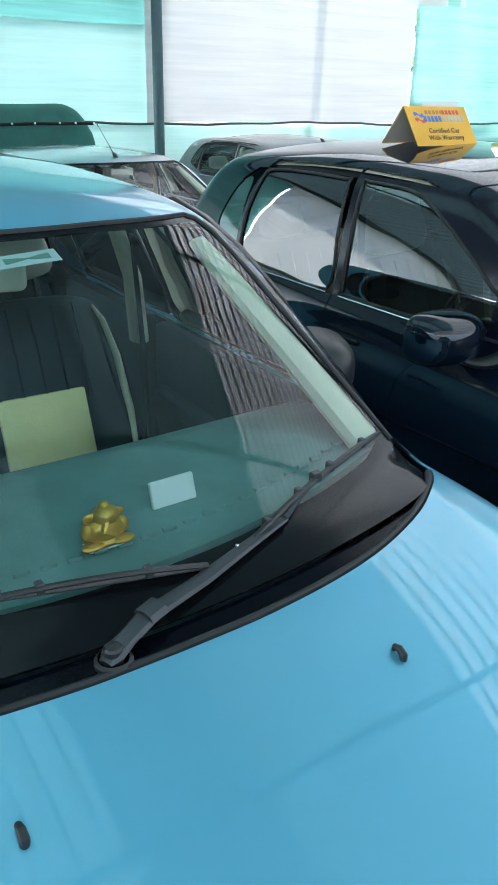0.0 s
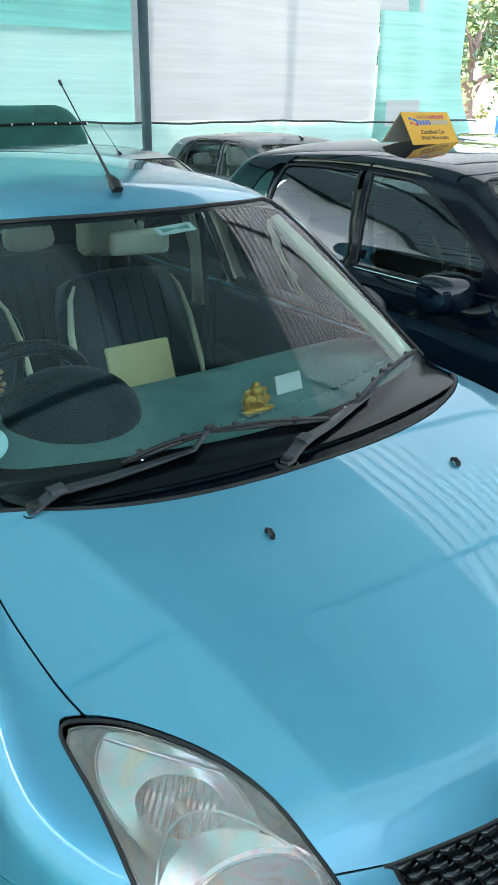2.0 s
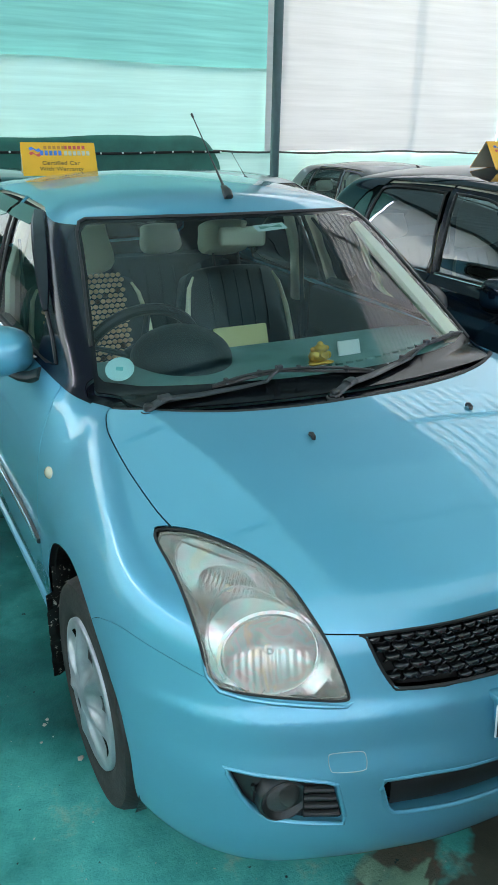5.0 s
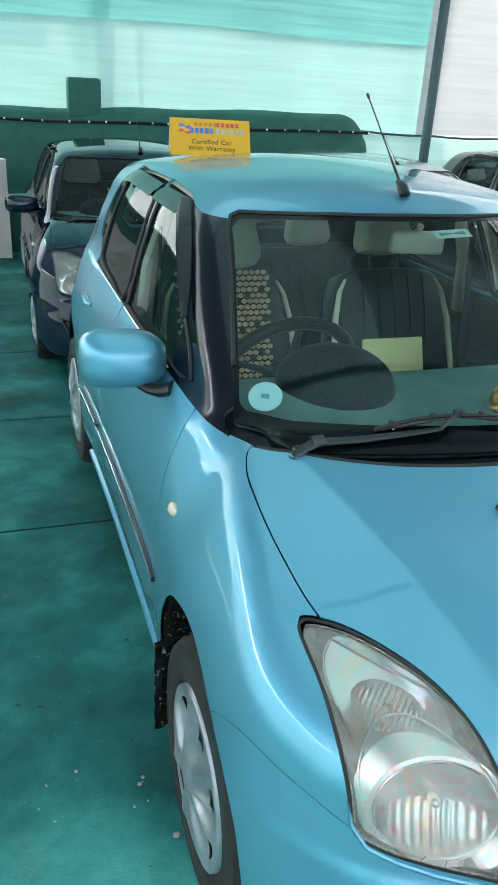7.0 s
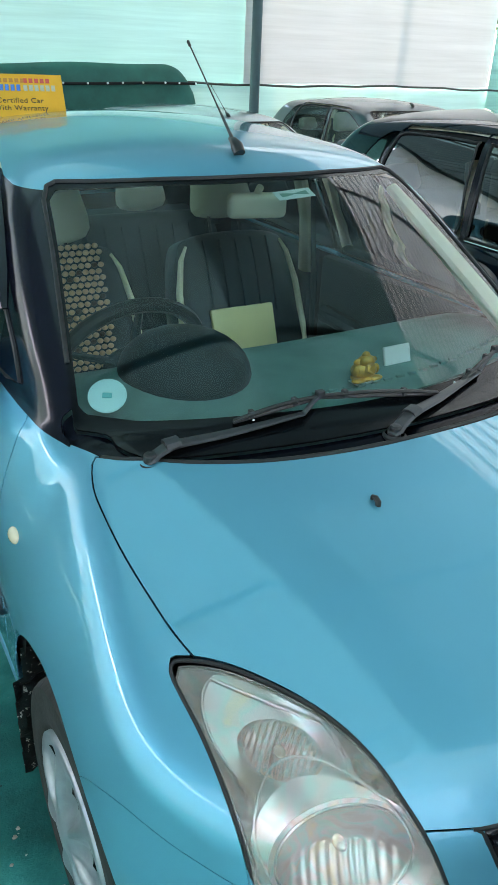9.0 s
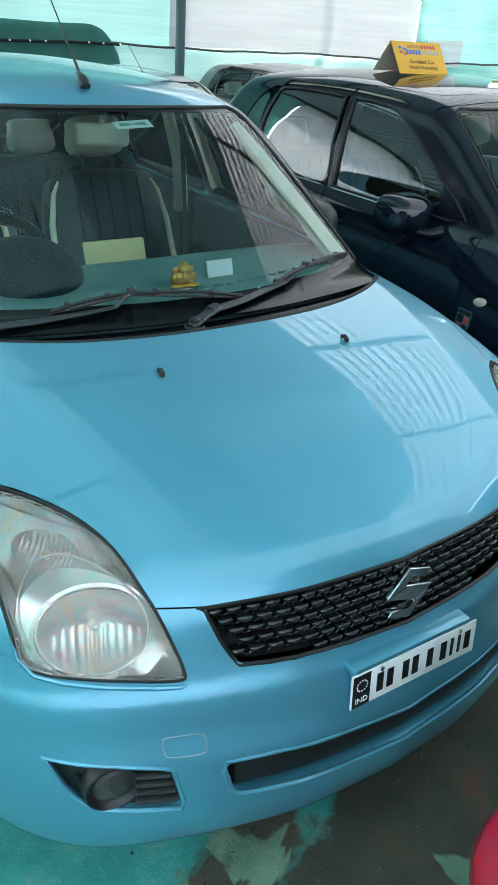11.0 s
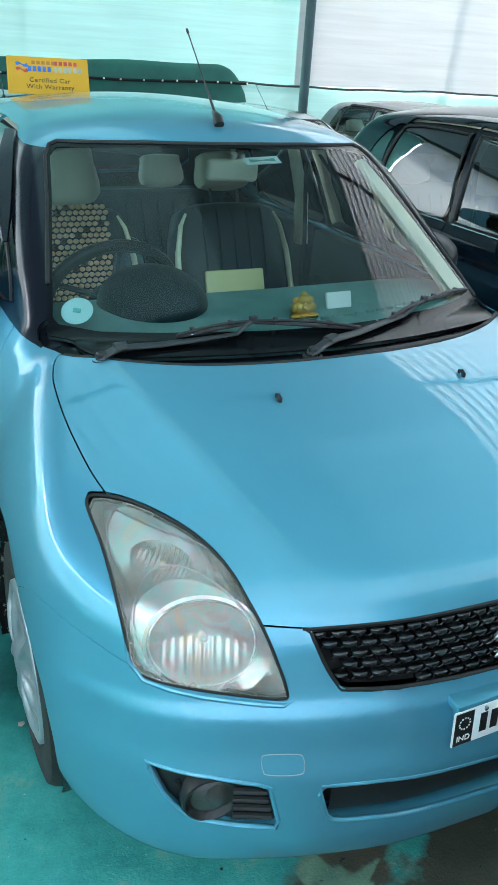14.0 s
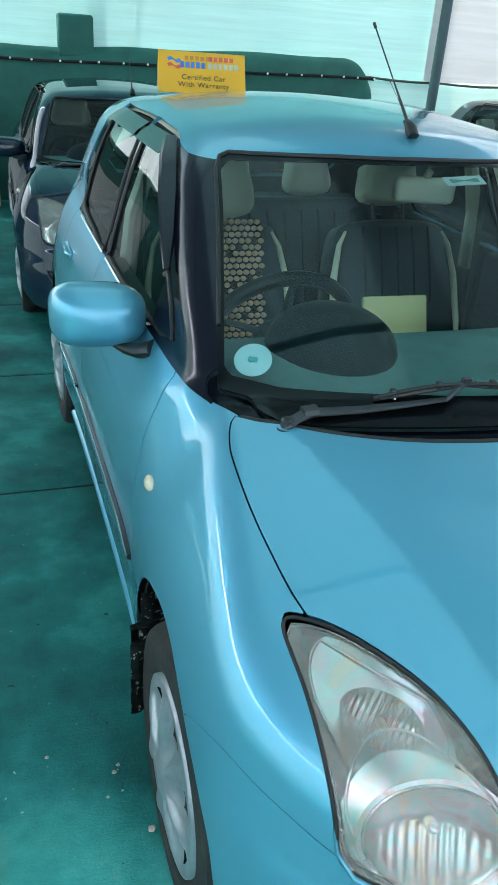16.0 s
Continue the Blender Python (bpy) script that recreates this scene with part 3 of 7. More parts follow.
def build_skin():
    """Cuts the skin into panels; returns their meshes by name."""
    V, Q = net(skin, (-0.90, -0.075, 0.12), (0.90, 3.75, 1.52), 0.0145)
    T = np.concatenate([Q[:, [0, 1, 2]], Q[:, [0, 2, 3]]])
    made, gap = {}, 0.0015
    inner, keepers, lining = [], [], []

    def take(T, f, name=None, flange=0.012, gap=gap, sides=False, shift=0.0, keep=None, drop=0.0):
        nonlocal V
        V, tin, rest = cut(V, T, f(V) + gap)
        if gap:
            V, _, rest = cut(V, rest, f(V) - gap)
        if name:
            if sides:
                cx = V[tin].mean(1)[:, 0]
                for tag, sel in (("_r", cx < 0), ("_l", cx >= 0)):
                    made[name + tag] = panel(name, V, pieces(tin[sel])[0], skin, flange, shift)
            else:
                made[name] = panel(name, V, tin, skin, flange, shift, drop)
        if keep is not None:
            keep.append(tin)
        return rest

    ab = lambda V: np.abs(V[:, 0])
    front = lambda poly, y1: (lambda V: np.maximum(inside(poly, ab(V), V[:, 2]), V[:, 1] - y1))
    flank = lambda poly, x0: (lambda V: np.maximum(inside(poly, V[:, 1], V[:, 2]), x0 - ab(V)))
    for hub in (HUB_F, HUB_R):
        T = take(T, lambda V: np.maximum(np.hypot(V[:, 1] - hub - 0.02, V[:, 2] - ARCH_Z) - ARCH, 0.45 - ab(V)), gap=0)
    T = take(T, lambda V: V[:, 2] - 0.185, "underbody", 0, gap=0)
    T = take(T, front(HEADLIGHT, 0.62), "lens", 0.004, sides=True, gap=0.003, keep=keepers)
    headlight_area = keepers[0]
    T = take(T, front(GRILLE, 0.3), "grille_skin", 0, gap=0.001, shift=-0.03)
    T = take(T, front(INTAKE, 0.3), "intake_skin", 0, gap=0.0, shift=-0.042)
    T = take(T, front(FOG, 0.4), "fog_skin", 0, sides=True, gap=0.0, shift=-0.015)
    T = take(T, lambda V: np.maximum(np.maximum(inside(SCREEN, ab(V), V[:, 2]), V[:, 1] - 1.85), 0.985 - V[:, 2]),
             None, gap=0.0, keep=inner)
    screen = inner.pop()
    V, glass, frit = cut(V, screen, inside(SCREEN_IN, ab(V), V[:, 2]))
    made["windscreen"] = panel("windscreen", V, glass, skin, 0)
    made["screen_border"] = panel("screen_border", V, frit, skin, 0.004)
    T = take(T, lambda V: np.maximum(np.maximum(inside(HOOD, ab(V), V[:, 1]), 0.70 - V[:, 2]), inside([(-0.1, 0.735), (0.2, 0.736), (0.413, 0.735), (0.50, 0.740), (1, 0.740), (1, 2), (-0.1, 2)], ab(V), V[:, 2])), "bonnet", 0.016, keep=lining)
    T = take(T, lambda V: np.maximum(np.maximum(inside([(-0.1, 0.6), (0.3, 0.7), (0.598, 0.85), (0.64, 0.90), (0.667, 0.985), (0.680, 1.02), (0.686, 1.06), (0.68, 1.09), (-0.1, 1.09)], ab(V), V[:, 1]), 0.86 - V[:, 2]), V[:, 2] - 1.05), "cowl", 0, drop=0.010)
    for poly, nm in ((WINDOW_F, "window_front"), (WINDOW_R, "window_rear"), (WINDOW_Q, "window_quarter")):
        T = take(T, flank(poly, 0.4), nm, 0, gap=0.0, sides=True, shift=-0.004)
    T = take(T, lambda V: np.maximum(np.maximum(inside([(0.0, 1.02), (0.50, 1.04), (0.55, 1.10), (0.47, 1.34), (0, 1.36)], ab(V), V[:, 2]), 2.95 - V[:, 1]), 1.0 - V[:, 2]), "rear_glass", 0, gap=0.0)
    V, pil, T = cut(V, T, flank(PILLARS, 0.515)(V))
    V, p1, p2 = cut(V, pil, flank(DOOR_F, 0.3)(V))
    V, p2, p3 = cut(V, p2, flank(DOOR_R, 0.3)(V))
    for nm, t in (("front_door_frame", p1), ("rear_door_frame", p2), ("pillar", p3)):
        cx = V[t].mean(1)[:, 0]
        for tag, sel in (("_r", cx < 0), ("_l", cx >= 0)):
            for k, piece in enumerate(pieces(t[sel])):
                made[("rear_" if k and nm == "pillar" else "") + nm + tag] = panel(nm, V, piece, skin, 0.003)
                if k or nm != "pillar":
                    break
    T = take(T, flank(DOOR_F, 0.45), "front_door", 0.014, sides=True, keep=lining)
    T = take(T, flank(DOOR_R, 0.45), "rear_door", 0.014, sides=True, keep=lining)
    T = take(T, lambda V: np.maximum(1.28 - V[:, 2], np.abs(V[:, 1] - 2.25) - 0.95), "roof", 0.01, gap=0.0)
    T = take(T, lambda V: np.maximum(V[:, 1] - 0.62, np.where(ab(V) > 0.55, V[:, 2] - seam_y(V[:, 1]), V[:, 2] - 0.79)), "bumper", 0.003, gap=0.0007)
    T = take(T, lambda V: np.maximum(V[:, 1] - 1.20, V[:, 2] - 1.1), "fender", 0.003, sides=True, keep=lining)
    made["inner_shell"] = panel("inner_shell", V, np.concatenate(lining + [T]), skin, 0, shift=-0.022)
    made["headlight_area"] = (V, headlight_area)
    made["rear_body"] = panel("rear_body", V, T, skin, 0.0)
    return made


SKIN = build_skin()
def on_skin(x, z=None, y0=None, y=None, lift=0.0):
    """The place and normal of the skin ahead of (x, z), or above (x, y)."""
    if z is not None:
        ts = np.linspace(-0.1, 1.2, 2601)
        f = skin(np.full_like(ts, x), ts, np.full_like(ts, z))
        p = np.array([[x, ts[np.argmax(f < 0)], z]])
    else:
        ts = np.linspace(1.6, 0.5, 2201)
        f = skin(np.full_like(ts, x), np.full_like(ts, y), ts)
        p = np.array([[x, y, ts[np.argmax(f < 0)]]])
    g = slope(skin, p)[0]
    n = g / np.linalg.norm(g)
    return Vector(p[0] + n * lift), Vector(n)


def beside_skin(y, z, sign, lift=0.0):
    """The place and normal of the car's flank at (y, z)."""
    ts = np.linspace(1.0, 0.3, 1401)
    f = skin(ts * sign, np.full_like(ts, y), np.full_like(ts, z))
    p = np.array([[sign * ts[np.argmax(f < 0)], y, z]])
    g = slope(skin, p)[0]
    n = g / np.linalg.norm(g)
    return Vector(p[0] + n * lift), Vector(n)


def frame_at(p, n, up=(0, 0, 1)):
    """A pose at p whose -y axis is n and whose z axis leans to up."""
    yv = -Vector(n).normalized()
    xv = yv.cross(Vector(up)).normalized()
    zv = xv.cross(yv).normalized()
    m = Matrix((xv, yv, zv)).transposed().to_4x4()
    m.translation = p
    return m


def ellipsoid(bm, c, r, seg=16, rings=10, m=None):
    q = bmesh.ops.create_uvsphere(bm, u_segments=seg, v_segments=rings, radius=1)
    mm = Matrix.Translation(c) @ (m or Matrix()) @ Matrix.Diagonal((*r, 1))
    bmesh.ops.transform(bm, matrix=mm, verts=q["verts"])
    return bm


def cushion(bm, outline, depth0, depth1, m=None, puff=0.02, steps=6):
    """A padded slab: rounded outline in x, z with bulging front (y-) and back."""
    pts = rounded(outline, 4)
    c = pts.mean(0)
    m = m or Matrix()
    rings = []
    prof = [(0.0, depth0 - puff), (0.45, depth0 - puff * 0.8), (0.8, depth0 - puff * 0.25), (0.95, depth0 + 0.012), (1.0, depth0 + 0.03), (1.0, depth1 - 0.02), (0.95, depth1), (0.0, depth1)]
    for k, d in prof:
        if k == 0:
            rings.append([bm.verts.new(m @ Vector((c[0], d, c[1])))])
        else:
            rings.append([bm.verts.new(m @ Vector((c[0] + (p[0] - c[0]) * k, d, c[1] + (p[1] - c[1]) * k))) for p in pts])
    n = len(pts)
    for r0, r1 in zip(rings, rings[1:]):
        for i in range(n):
            j = (i + 1) % n
            if len(r0) == 1:
                bm.faces.new((r0[0], r1[j], r1[i]))
            elif len(r1) == 1:
                bm.faces.new((r0[i], r0[j], r1[0]))
            else:
                bm.faces.new((r0[i], r0[j], r1[j], r1[i]))
    return bm


def wheel(car, x, y, sign, spare=False):
    """A road wheel with its tyre, tread grooves and a seven-spoked silver cover."""
    hub = Matrix.Translation((x, y, HUB_Z)) @ (Matrix.Rotation(math.pi, 4, "Z") if sign < 0 else Matrix())
    w = part("wheel", WHEEL_MESHES["rim_barrel"], car, "front or rear wheel with silver cover", hub, mat=PLASTIC)
    part("tyre", WHEEL_MESHES["tyre"], w, "worn dusty black rubber tyre", mat=TYRE)
    c = part("wheel_cover", WHEEL_MESHES["cover"], w, "scuffed silver plastic wheel cover", mat=WHEEL)
    return w


def wheel_meshes():
    out = {}
    R = HUB_Z
    bm = bmesh.new()
    lathe(bm, [(0.185, -0.10), (0.205, -0.107), (0.25, -0.109), (0.285, -0.102), (R - 0.006, -0.085), (R, -0.06), (R, -0.032), (R - 0.007, -0.030), (R - 0.007, -0.024),
               (R, -0.022), (R, -0.004), (R - 0.007, -0.003), (R - 0.007, 0.003), (R, 0.004), (R, 0.022), (R - 0.007, 0.024), (R - 0.007, 0.030), (R, 0.032), (R, 0.06), (R - 0.006, 0.082),
               (0.285, 0.095), (0.262, 0.100), (0.258, 0.098), (0.23, 0.099), (0.21, 0.095), (0.196, 0.088), (0.185, 0.07)], 72)
    out["tyre"] = mesh_bm("tyre", bm, TYRE, angle=0.7)
    bm = bmesh.new()
    lathe(bm, [(0.192, -0.09), (0.17, -0.06), (0.165, 0.03), (0.18, 0.05), (0.02, 0.05)], 48)
    out["rim_barrel"] = mesh_bm("rim_barrel", bm, PLASTIC)
    n = 126
    radii = np.array([0.0, 0.012, 0.03, 0.045, 0.055, 0.07, 0.085, 0.10, 0.115, 0.13, 0.145, 0.158, 0.168, 0.178, 0.188, 0.196, 0.198])
    bm = bmesh.new()
    rings = []
    for r in radii:
        ring = []
        for k in range(n):
            a = 2 * math.pi * k / n
            s = 0.5 + 0.5 * math.cos(7 * a)
            base = 0.116 - 0.018 * (r / 0.198) ** 2.5 + 0.004 * math.exp(-((r - 0.0) / 0.035) ** 4)
            band = math.exp(-((r - 0.115) / 0.052) ** 4)
            h = base - 0.021 * band * (1 - s ** 1.3) + 0.005 * band * math.exp(-((s - 1) / 0.05) ** 2) - 0.004 * band * math.exp(-((s - 0.72) / 0.08) ** 2)
            if r > 0.185:
                h = 0.097 + 0.004 * (0.198 - r) / 0.013
            if r >= 0.198:
                h = 0.080
            ring.append(bm.verts.new((h, r * math.cos(a), r * math.sin(a))))
        rings.append(ring)
    for i, (r0, r1) in enumerate(zip(rings, rings[1:])):
        for k in range(n):
            a = 2 * math.pi * (k + 0.5) / n
            s = 0.5 + 0.5 * math.cos(7 * a)
            if 8 <= i <= 11 and s < 0.22:
                continue
            bm.faces.new((r0[k], r0[(k + 1) % n], r1[(k + 1) % n], r1[k]))
    out["cover"] = mesh_bm("cover", bm, WHEEL, angle=1.2)
    return out


WHEEL_MESHES = wheel_meshes()


def headlight(car, tag, sign):
    """A large wrap-round headlamp: clear lens, rim, silver housing, main bowl, indicator bowl, bulbs."""
    lamp = part("headlight", SKIN["lens" + tag], car, "hazy clear headlamp with silver reflectors", mat=LENS)
    V, T = SKIN["headlight_area"]
    sel = T[(V[T].mean(1)[:, 0] * sign) > 0]
    dist = -inside(HEADLIGHT, np.abs(V[:, 0]), V[:, 2])
    used, inv = np.unique(sel, return_inverse=True)
    P, t = V[used], inv.reshape(-1, 3)
    N = slope(skin, P)
    N /= np.linalg.norm(N, axis=1, keepdims=True)
    d = np.clip(dist[used], 0, 1)
    ax, z = np.abs(P[:, 0]), P[:, 2]
    sink = np.minimum(0.0035 + d * 3.2, 0.056) - 0.014 * np.exp(-(((ax - 0.60) * 0.5 + (z - 0.735) + 0.0) / 0.012) ** 2) * (d > 0.015)
    P = P - N * np.maximum(sink, 0.0035)[:, None]
    pts = rounded(HEADLIGHT, 2)
    bm = bmesh.new()
    ring = []
    for x, zz in pts:
        p, n = on_skin(sign * x, zz, lift=-0.002)
        ring.append(p)
    rim_tube(bm, ring, 0.0034)
    part("seal", bm, lamp, "black rubber rim", mat=RUBBER)
    for cx, cz, rx, rz, tilt, deep, lines, mt, lab, lower in ((0.594, 0.696, 0.096, 0.082, 0.0, 0.045, 26, REFLECT, "round main beam bowl", True), (0.626, 0.812, 0.064, 0.040, -0.30, 0.032, 30, FLUTED, "fluted indicator bowl", False)):
        p, n = on_skin(sign * cx, cz, lift=-0.026)
        n = (n + Vector((0, -0.15, 0))).normalized()
        m = frame_at(p, n) @ Matrix.Rotation(tilt * sign, 4, "Y")
        loc = (P - np.array(p)) @ np.array(m.to_3x3())
        P, _, t = cut(P, t, (loc[:, 0] / rx) ** 2 + (loc[:, 2] / rz) ** 2 - 1.04)
        bm = bmesh.new()
        rings, seg = [], 128
        for r in [0.06 + 0.94 * k / 26 for k in range(27)] + [1.03, 1.13]:
            ring = []
            for k in range(seg):
                a = 2 * math.pi * k / seg
                dd = deep * (1 - min(r, 1.0) ** 2) + (max(0, r - 1) * 0.02)
                u, w = r * math.cos(a), r * math.sin(a)
                if lines and 0.15 < r < 0.95 and (w < -0.05 or not lower):
                    dd += 0.0022 * math.sin(u * lines * 1.5) * min(1, (0.95 - r) * 6)
                ring.append(bm.verts.new(m @ Vector((u * rx, dd, w * rz))))
            rings.append(ring)
        for r0, r1 in zip(rings, rings[1:]):
            for k in range(seg):
                bm.faces.new((r0[k], r0[(k + 1) % seg], r1[(k + 1) % seg], r1[k]))
        bm.faces.new(rings[0])
        bowl = part("bowl", mesh_bm("bowl", bm, mt, angle=1.5), lamp, lab, mat=mt)
        bm = bmesh.new()
        rows = ([], [])
        for k in range(64):
            ca, sa = math.cos(2 * math.pi * k / 64), math.sin(2 * math.pi * k / 64)
            rows[0].append(bm.verts.new(m @ Vector((rx * ca, 0.0, rz * sa))))
            g = 1.22
            while g > 1.0 and float(inside(HEADLIGHT, np.array([abs(sign * cx + g * rx * ca)]), np.array([cz + g * rz * sa]))[0]) > -0.004:
                g -= 0.02
            rows[1].append(bm.verts.new(on_skin(sign * cx + g * rx * ca, cz + g * rz * sa, lift=-0.014)[0]))
        for k in range(64):
            bm.faces.new((rows[0][k], rows[0][(k + 1) % 64], rows[1][(k + 1) % 64], rows[1][k]))
        part("collar", bm, bowl, "pearly moulded collar", mat=BEZEL)
        bm = bmesh.new()
        b = 0.010 if lower else 0.008
        ellipsoid(bm, m @ Vector((0, deep - 0.014, 0)), (b, b * 1.4, b))
        part("bulb", bm, bowl, "bulb cap" if lower else "amber bulb", mat=BEZEL if lower else AMBER)
        if not lower:
            continue
        bm = bmesh.new()
        rim_tube(bm, [m @ Vector((rx * 1.03 * math.cos(2 * math.pi * k / 40), 0.0, rz * 1.03 * math.sin(2 * math.pi * k / 40))) for k in range(40)], 0.0025)
        part("bowl_rim", bm, bowl, mat=BEZEL)
    for cx, cz, rx, rz in ((0.603, 0.716, 0.098, 0.092), (0.630, 0.814, 0.074, 0.045)):
        bm = bmesh.new()
        pts = [(cx + rx * math.cos(a), cz + rz * math.sin(a)) for a in (radians(-25 + 230 * k / 28) for k in range(29))]
        pts = [q for q in pts if float(inside(HEADLIGHT, np.array([q[0]]), np.array([q[1]]))[0]) < -0.006]
        tube(bm, [on_skin(sign * x, z, lift=-0.012)[0] for x, z in pts], 0.0026, 8)
        part("moulded_arc", bm, lamp, "bright moulded arc", mat=BEZEL)
    part("reflector", mesh_from("reflector", P, t), lamp, "silvered moulded housing", mat=BEZEL)
    # painted ledge of the bumper under the lens
    bm = bmesh.new()
    pts = [on_skin(sign * x, z, lift=-0.002)[0] for x, z in ((0.712, 0.690), (0.709, 0.655), (0.690, 0.627), (0.650, 0.617), (0.60, 0.609), (0.55, 0.603), (0.50, 0.597), (0.465, 0.594), (0.446, 0.604))]
    tube(bm, pts, [0.003, 0.005, 0.007, 0.008, 0.008, 0.008, 0.008, 0.006, 0.002], 10, flat=0.8)
    part("bumper_ledge", bm, car, "body-coloured ledge under the headlamp", mat=car_colour(car))
    return lamp


def rim_tube(bm, ring, r, sides=6):
    n = len(ring)
    rings = []
    for i, p in enumerate(ring):
        d = (ring[(i + 1) % n] - ring[i - 1]).normalized()
        a = d.cross(Vector((0, -0.5, 0.85))).normalized()
        b = a.cross(d).normalized()
        rings.append([bm.verts.new(p + (a * math.cos(t) + b * math.sin(t)) * r) for t in (2 * math.pi * k / sides for k in range(sides))])
    for i in range(n):
        r0, r1 = rings[i], rings[(i + 1) % n]
        for k in range(sides):
            bm.faces.new((r0[k], r0[(k + 1) % sides], r1[(k + 1) % sides], r1[k]))
    return bm


def grille(car):
    """Black mesh grille of staggered scale-like lozenges over a dark tray, with its frame."""
    g = part("grille", SKIN["grille_skin"], car, "black plastic mesh grille", mat=UNDER)
    bm = bmesh.new()
    rows, dx = 6, 0.0360
    for r in range(rows):
        z = 0.720 - r * 0.0208
        k = 0
        for i in range(-14, 15):
            x = (i + 0.5 * (r % 2)) * dx
            if float(inside(GRILLE, np.array([abs(x)]), np.array([z]))[0]) > -0.008:
                continue
            p, n = on_skin(x, z, lift=-0.012)
            m = frame_at(p, n)
            ring0, ring1, ring2, ring3 = [], [], [], []
            for a in range(10):
                t = 2 * math.pi * a / 10
                cx, cz = math.cos(t), math.sin(t)
                sx = cx * 0.0158 * (1 + 0.25 * (cz < 0) * 0)
                ring0.append(bm.verts.new(m @ Vector((sx * 1.08, 0.012, cz * 0.0104 + cx * cx * 0.004))))
                ring1.append(bm.verts.new(m @ Vector((sx, -0.001, cz * 0.0084 + cx * cx * 0.004 - 0.001))))
                ring2.append(bm.verts.new(m @ Vector((sx * 0.80, -0.0045, cz * 0.0062 + cx * cx * 0.003 + 0.0005))))
                ring3.append(bm.verts.new(m @ Vector((sx * 0.42, -0.0068, cz * 0.0032 + 0.002))))
            for r0, r1 in ((ring0, ring1), (ring1, ring2), (ring2, ring3)):
                for a in range(10):
                    bm.faces.new((r0[a], r0[(a + 1) % 10], r1[(a + 1) % 10], r1[a]))
            bm.faces.new(ring3)
            if i < 14:
                q, n2 = on_skin(x + dx * 0.5, z - 0.0104, lift=-0.016)
                tube(bm, [p - n * 0.004, q - n2 * 0.0], 0.0026, 6)
                q, n2 = on_skin(x - dx * 0.5, z - 0.0104, lift=-0.016)
                tube(bm, [p - n * 0.004, q], 0.0026, 6)
    me = mesh_bm("mesh", bm, PLASTIC, angle=1.6)
    part("mesh", me, g, "glossy black staggered mesh", mat=GRILLEBLACK)
    half = [(x, z) for x, z in GRILLE if x >= 0]
    pts = [(x, z) for x, z in GRILLE[1:-1]]
    loop = pts + [(0.0, 0.604)] + [(-x, z) for x, z in pts[::-1]] + [(0.0, 0.733)]
    loop = rounded(np.array(loop), 3)
    bm = bmesh.new()
    ring = [on_skin(x, z, lift=-0.004)[0] for x, z in loop]
    rim_tube(bm, ring, 0.0055)
    part("grille_frame", bm, g, "black frame", mat=PLASTIC)
    # angular three-barred emblem
    p, n = on_skin(0.004, 0.668, lift=0.006)
    m = frame_at(p, n)
    for nm, outline in (("emblem_upper", [(-0.046, 0.004), (0.002, 0.046), (0.044, 0.030), (0.036, 0.020), (0.004, 0.030), (-0.010, 0.018), (0.0, 0.010)]),
                        ("emblem_middle", [(-0.046, 0.004), (-0.010, 0.018), (0.046, 0.000), (0.012, -0.018)]),
                        ("emblem_lower", [(0.046, 0.000), (-0.002, -0.046), (-0.044, -0.030), (-0.036, -0.020), (-0.004, -0.030), (0.012, -0.018)])):
        bm = bmesh.new()
        prism(bm, [(x * 1.42, z * 1.14) for x, z in outline], 0.016, m)
        bmesh.ops.bevel(bm, geom=bm.edges[:], offset=0.0022, segments=2, affect="EDGES")
        part("emblem_bar", bm, g, "chrome emblem bar", mat=CHROME)
    return g


def opening(car, outline, sides, depth, mat, name, label):
    """The smooth inner wall of an opening in the bumper."""
    pts = np.array(outline, float)
    n = len(pts)
    ring = []
    for i in range(n):
        a, b = pts[i], pts[(i + 1) % n]
        k = max(1, int(np.linalg.norm(b - a) / 0.012))
        ring += [a + (b - a) * j / k for j in range(k)]
    c = pts.mean(0)
    bm = bmesh.new()
    rows = []
    for lift, grow in ((-0.0015, 0.003), (-0.004, 0.0), (-depth * 0.5, -0.002), (-depth, -0.004)):
        row = []
        for x, z in ring:
            d = np.array([x, z]) - c
            q = np.array([x, z]) + d / np.linalg.norm(d) * grow
            p, nn = on_skin(q[0] * sides, q[1])
            row.append(bm.verts.new(p + Vector((nn.x * 0.4, nn.y, nn.z * 0.3)).normalized() * lift))
        rows.append(row)
    m = len(ring)
    for r0, r1 in zip(rows, rows[1:]):
        for i in range(m):
            bm.faces.new((r0[i], r0[(i + 1) % m], r1[(i + 1) % m], r1[i]))
    ob = part(name, mesh_bm(name, bm, mat, angle=0.9), car, label, mat=mat)
    bm = bmesh.new()
    rim_tube(bm, [on_skin((x + (x - c[0]) * 0.02) * sides, z + (z - c[1]) * 0.05, lift=-0.0035)[0] for x, z in ring[::2]], 0.006, 10)
    part("lip", bm, ob, "rounded body-coloured lip", mat=mat)
    return ob


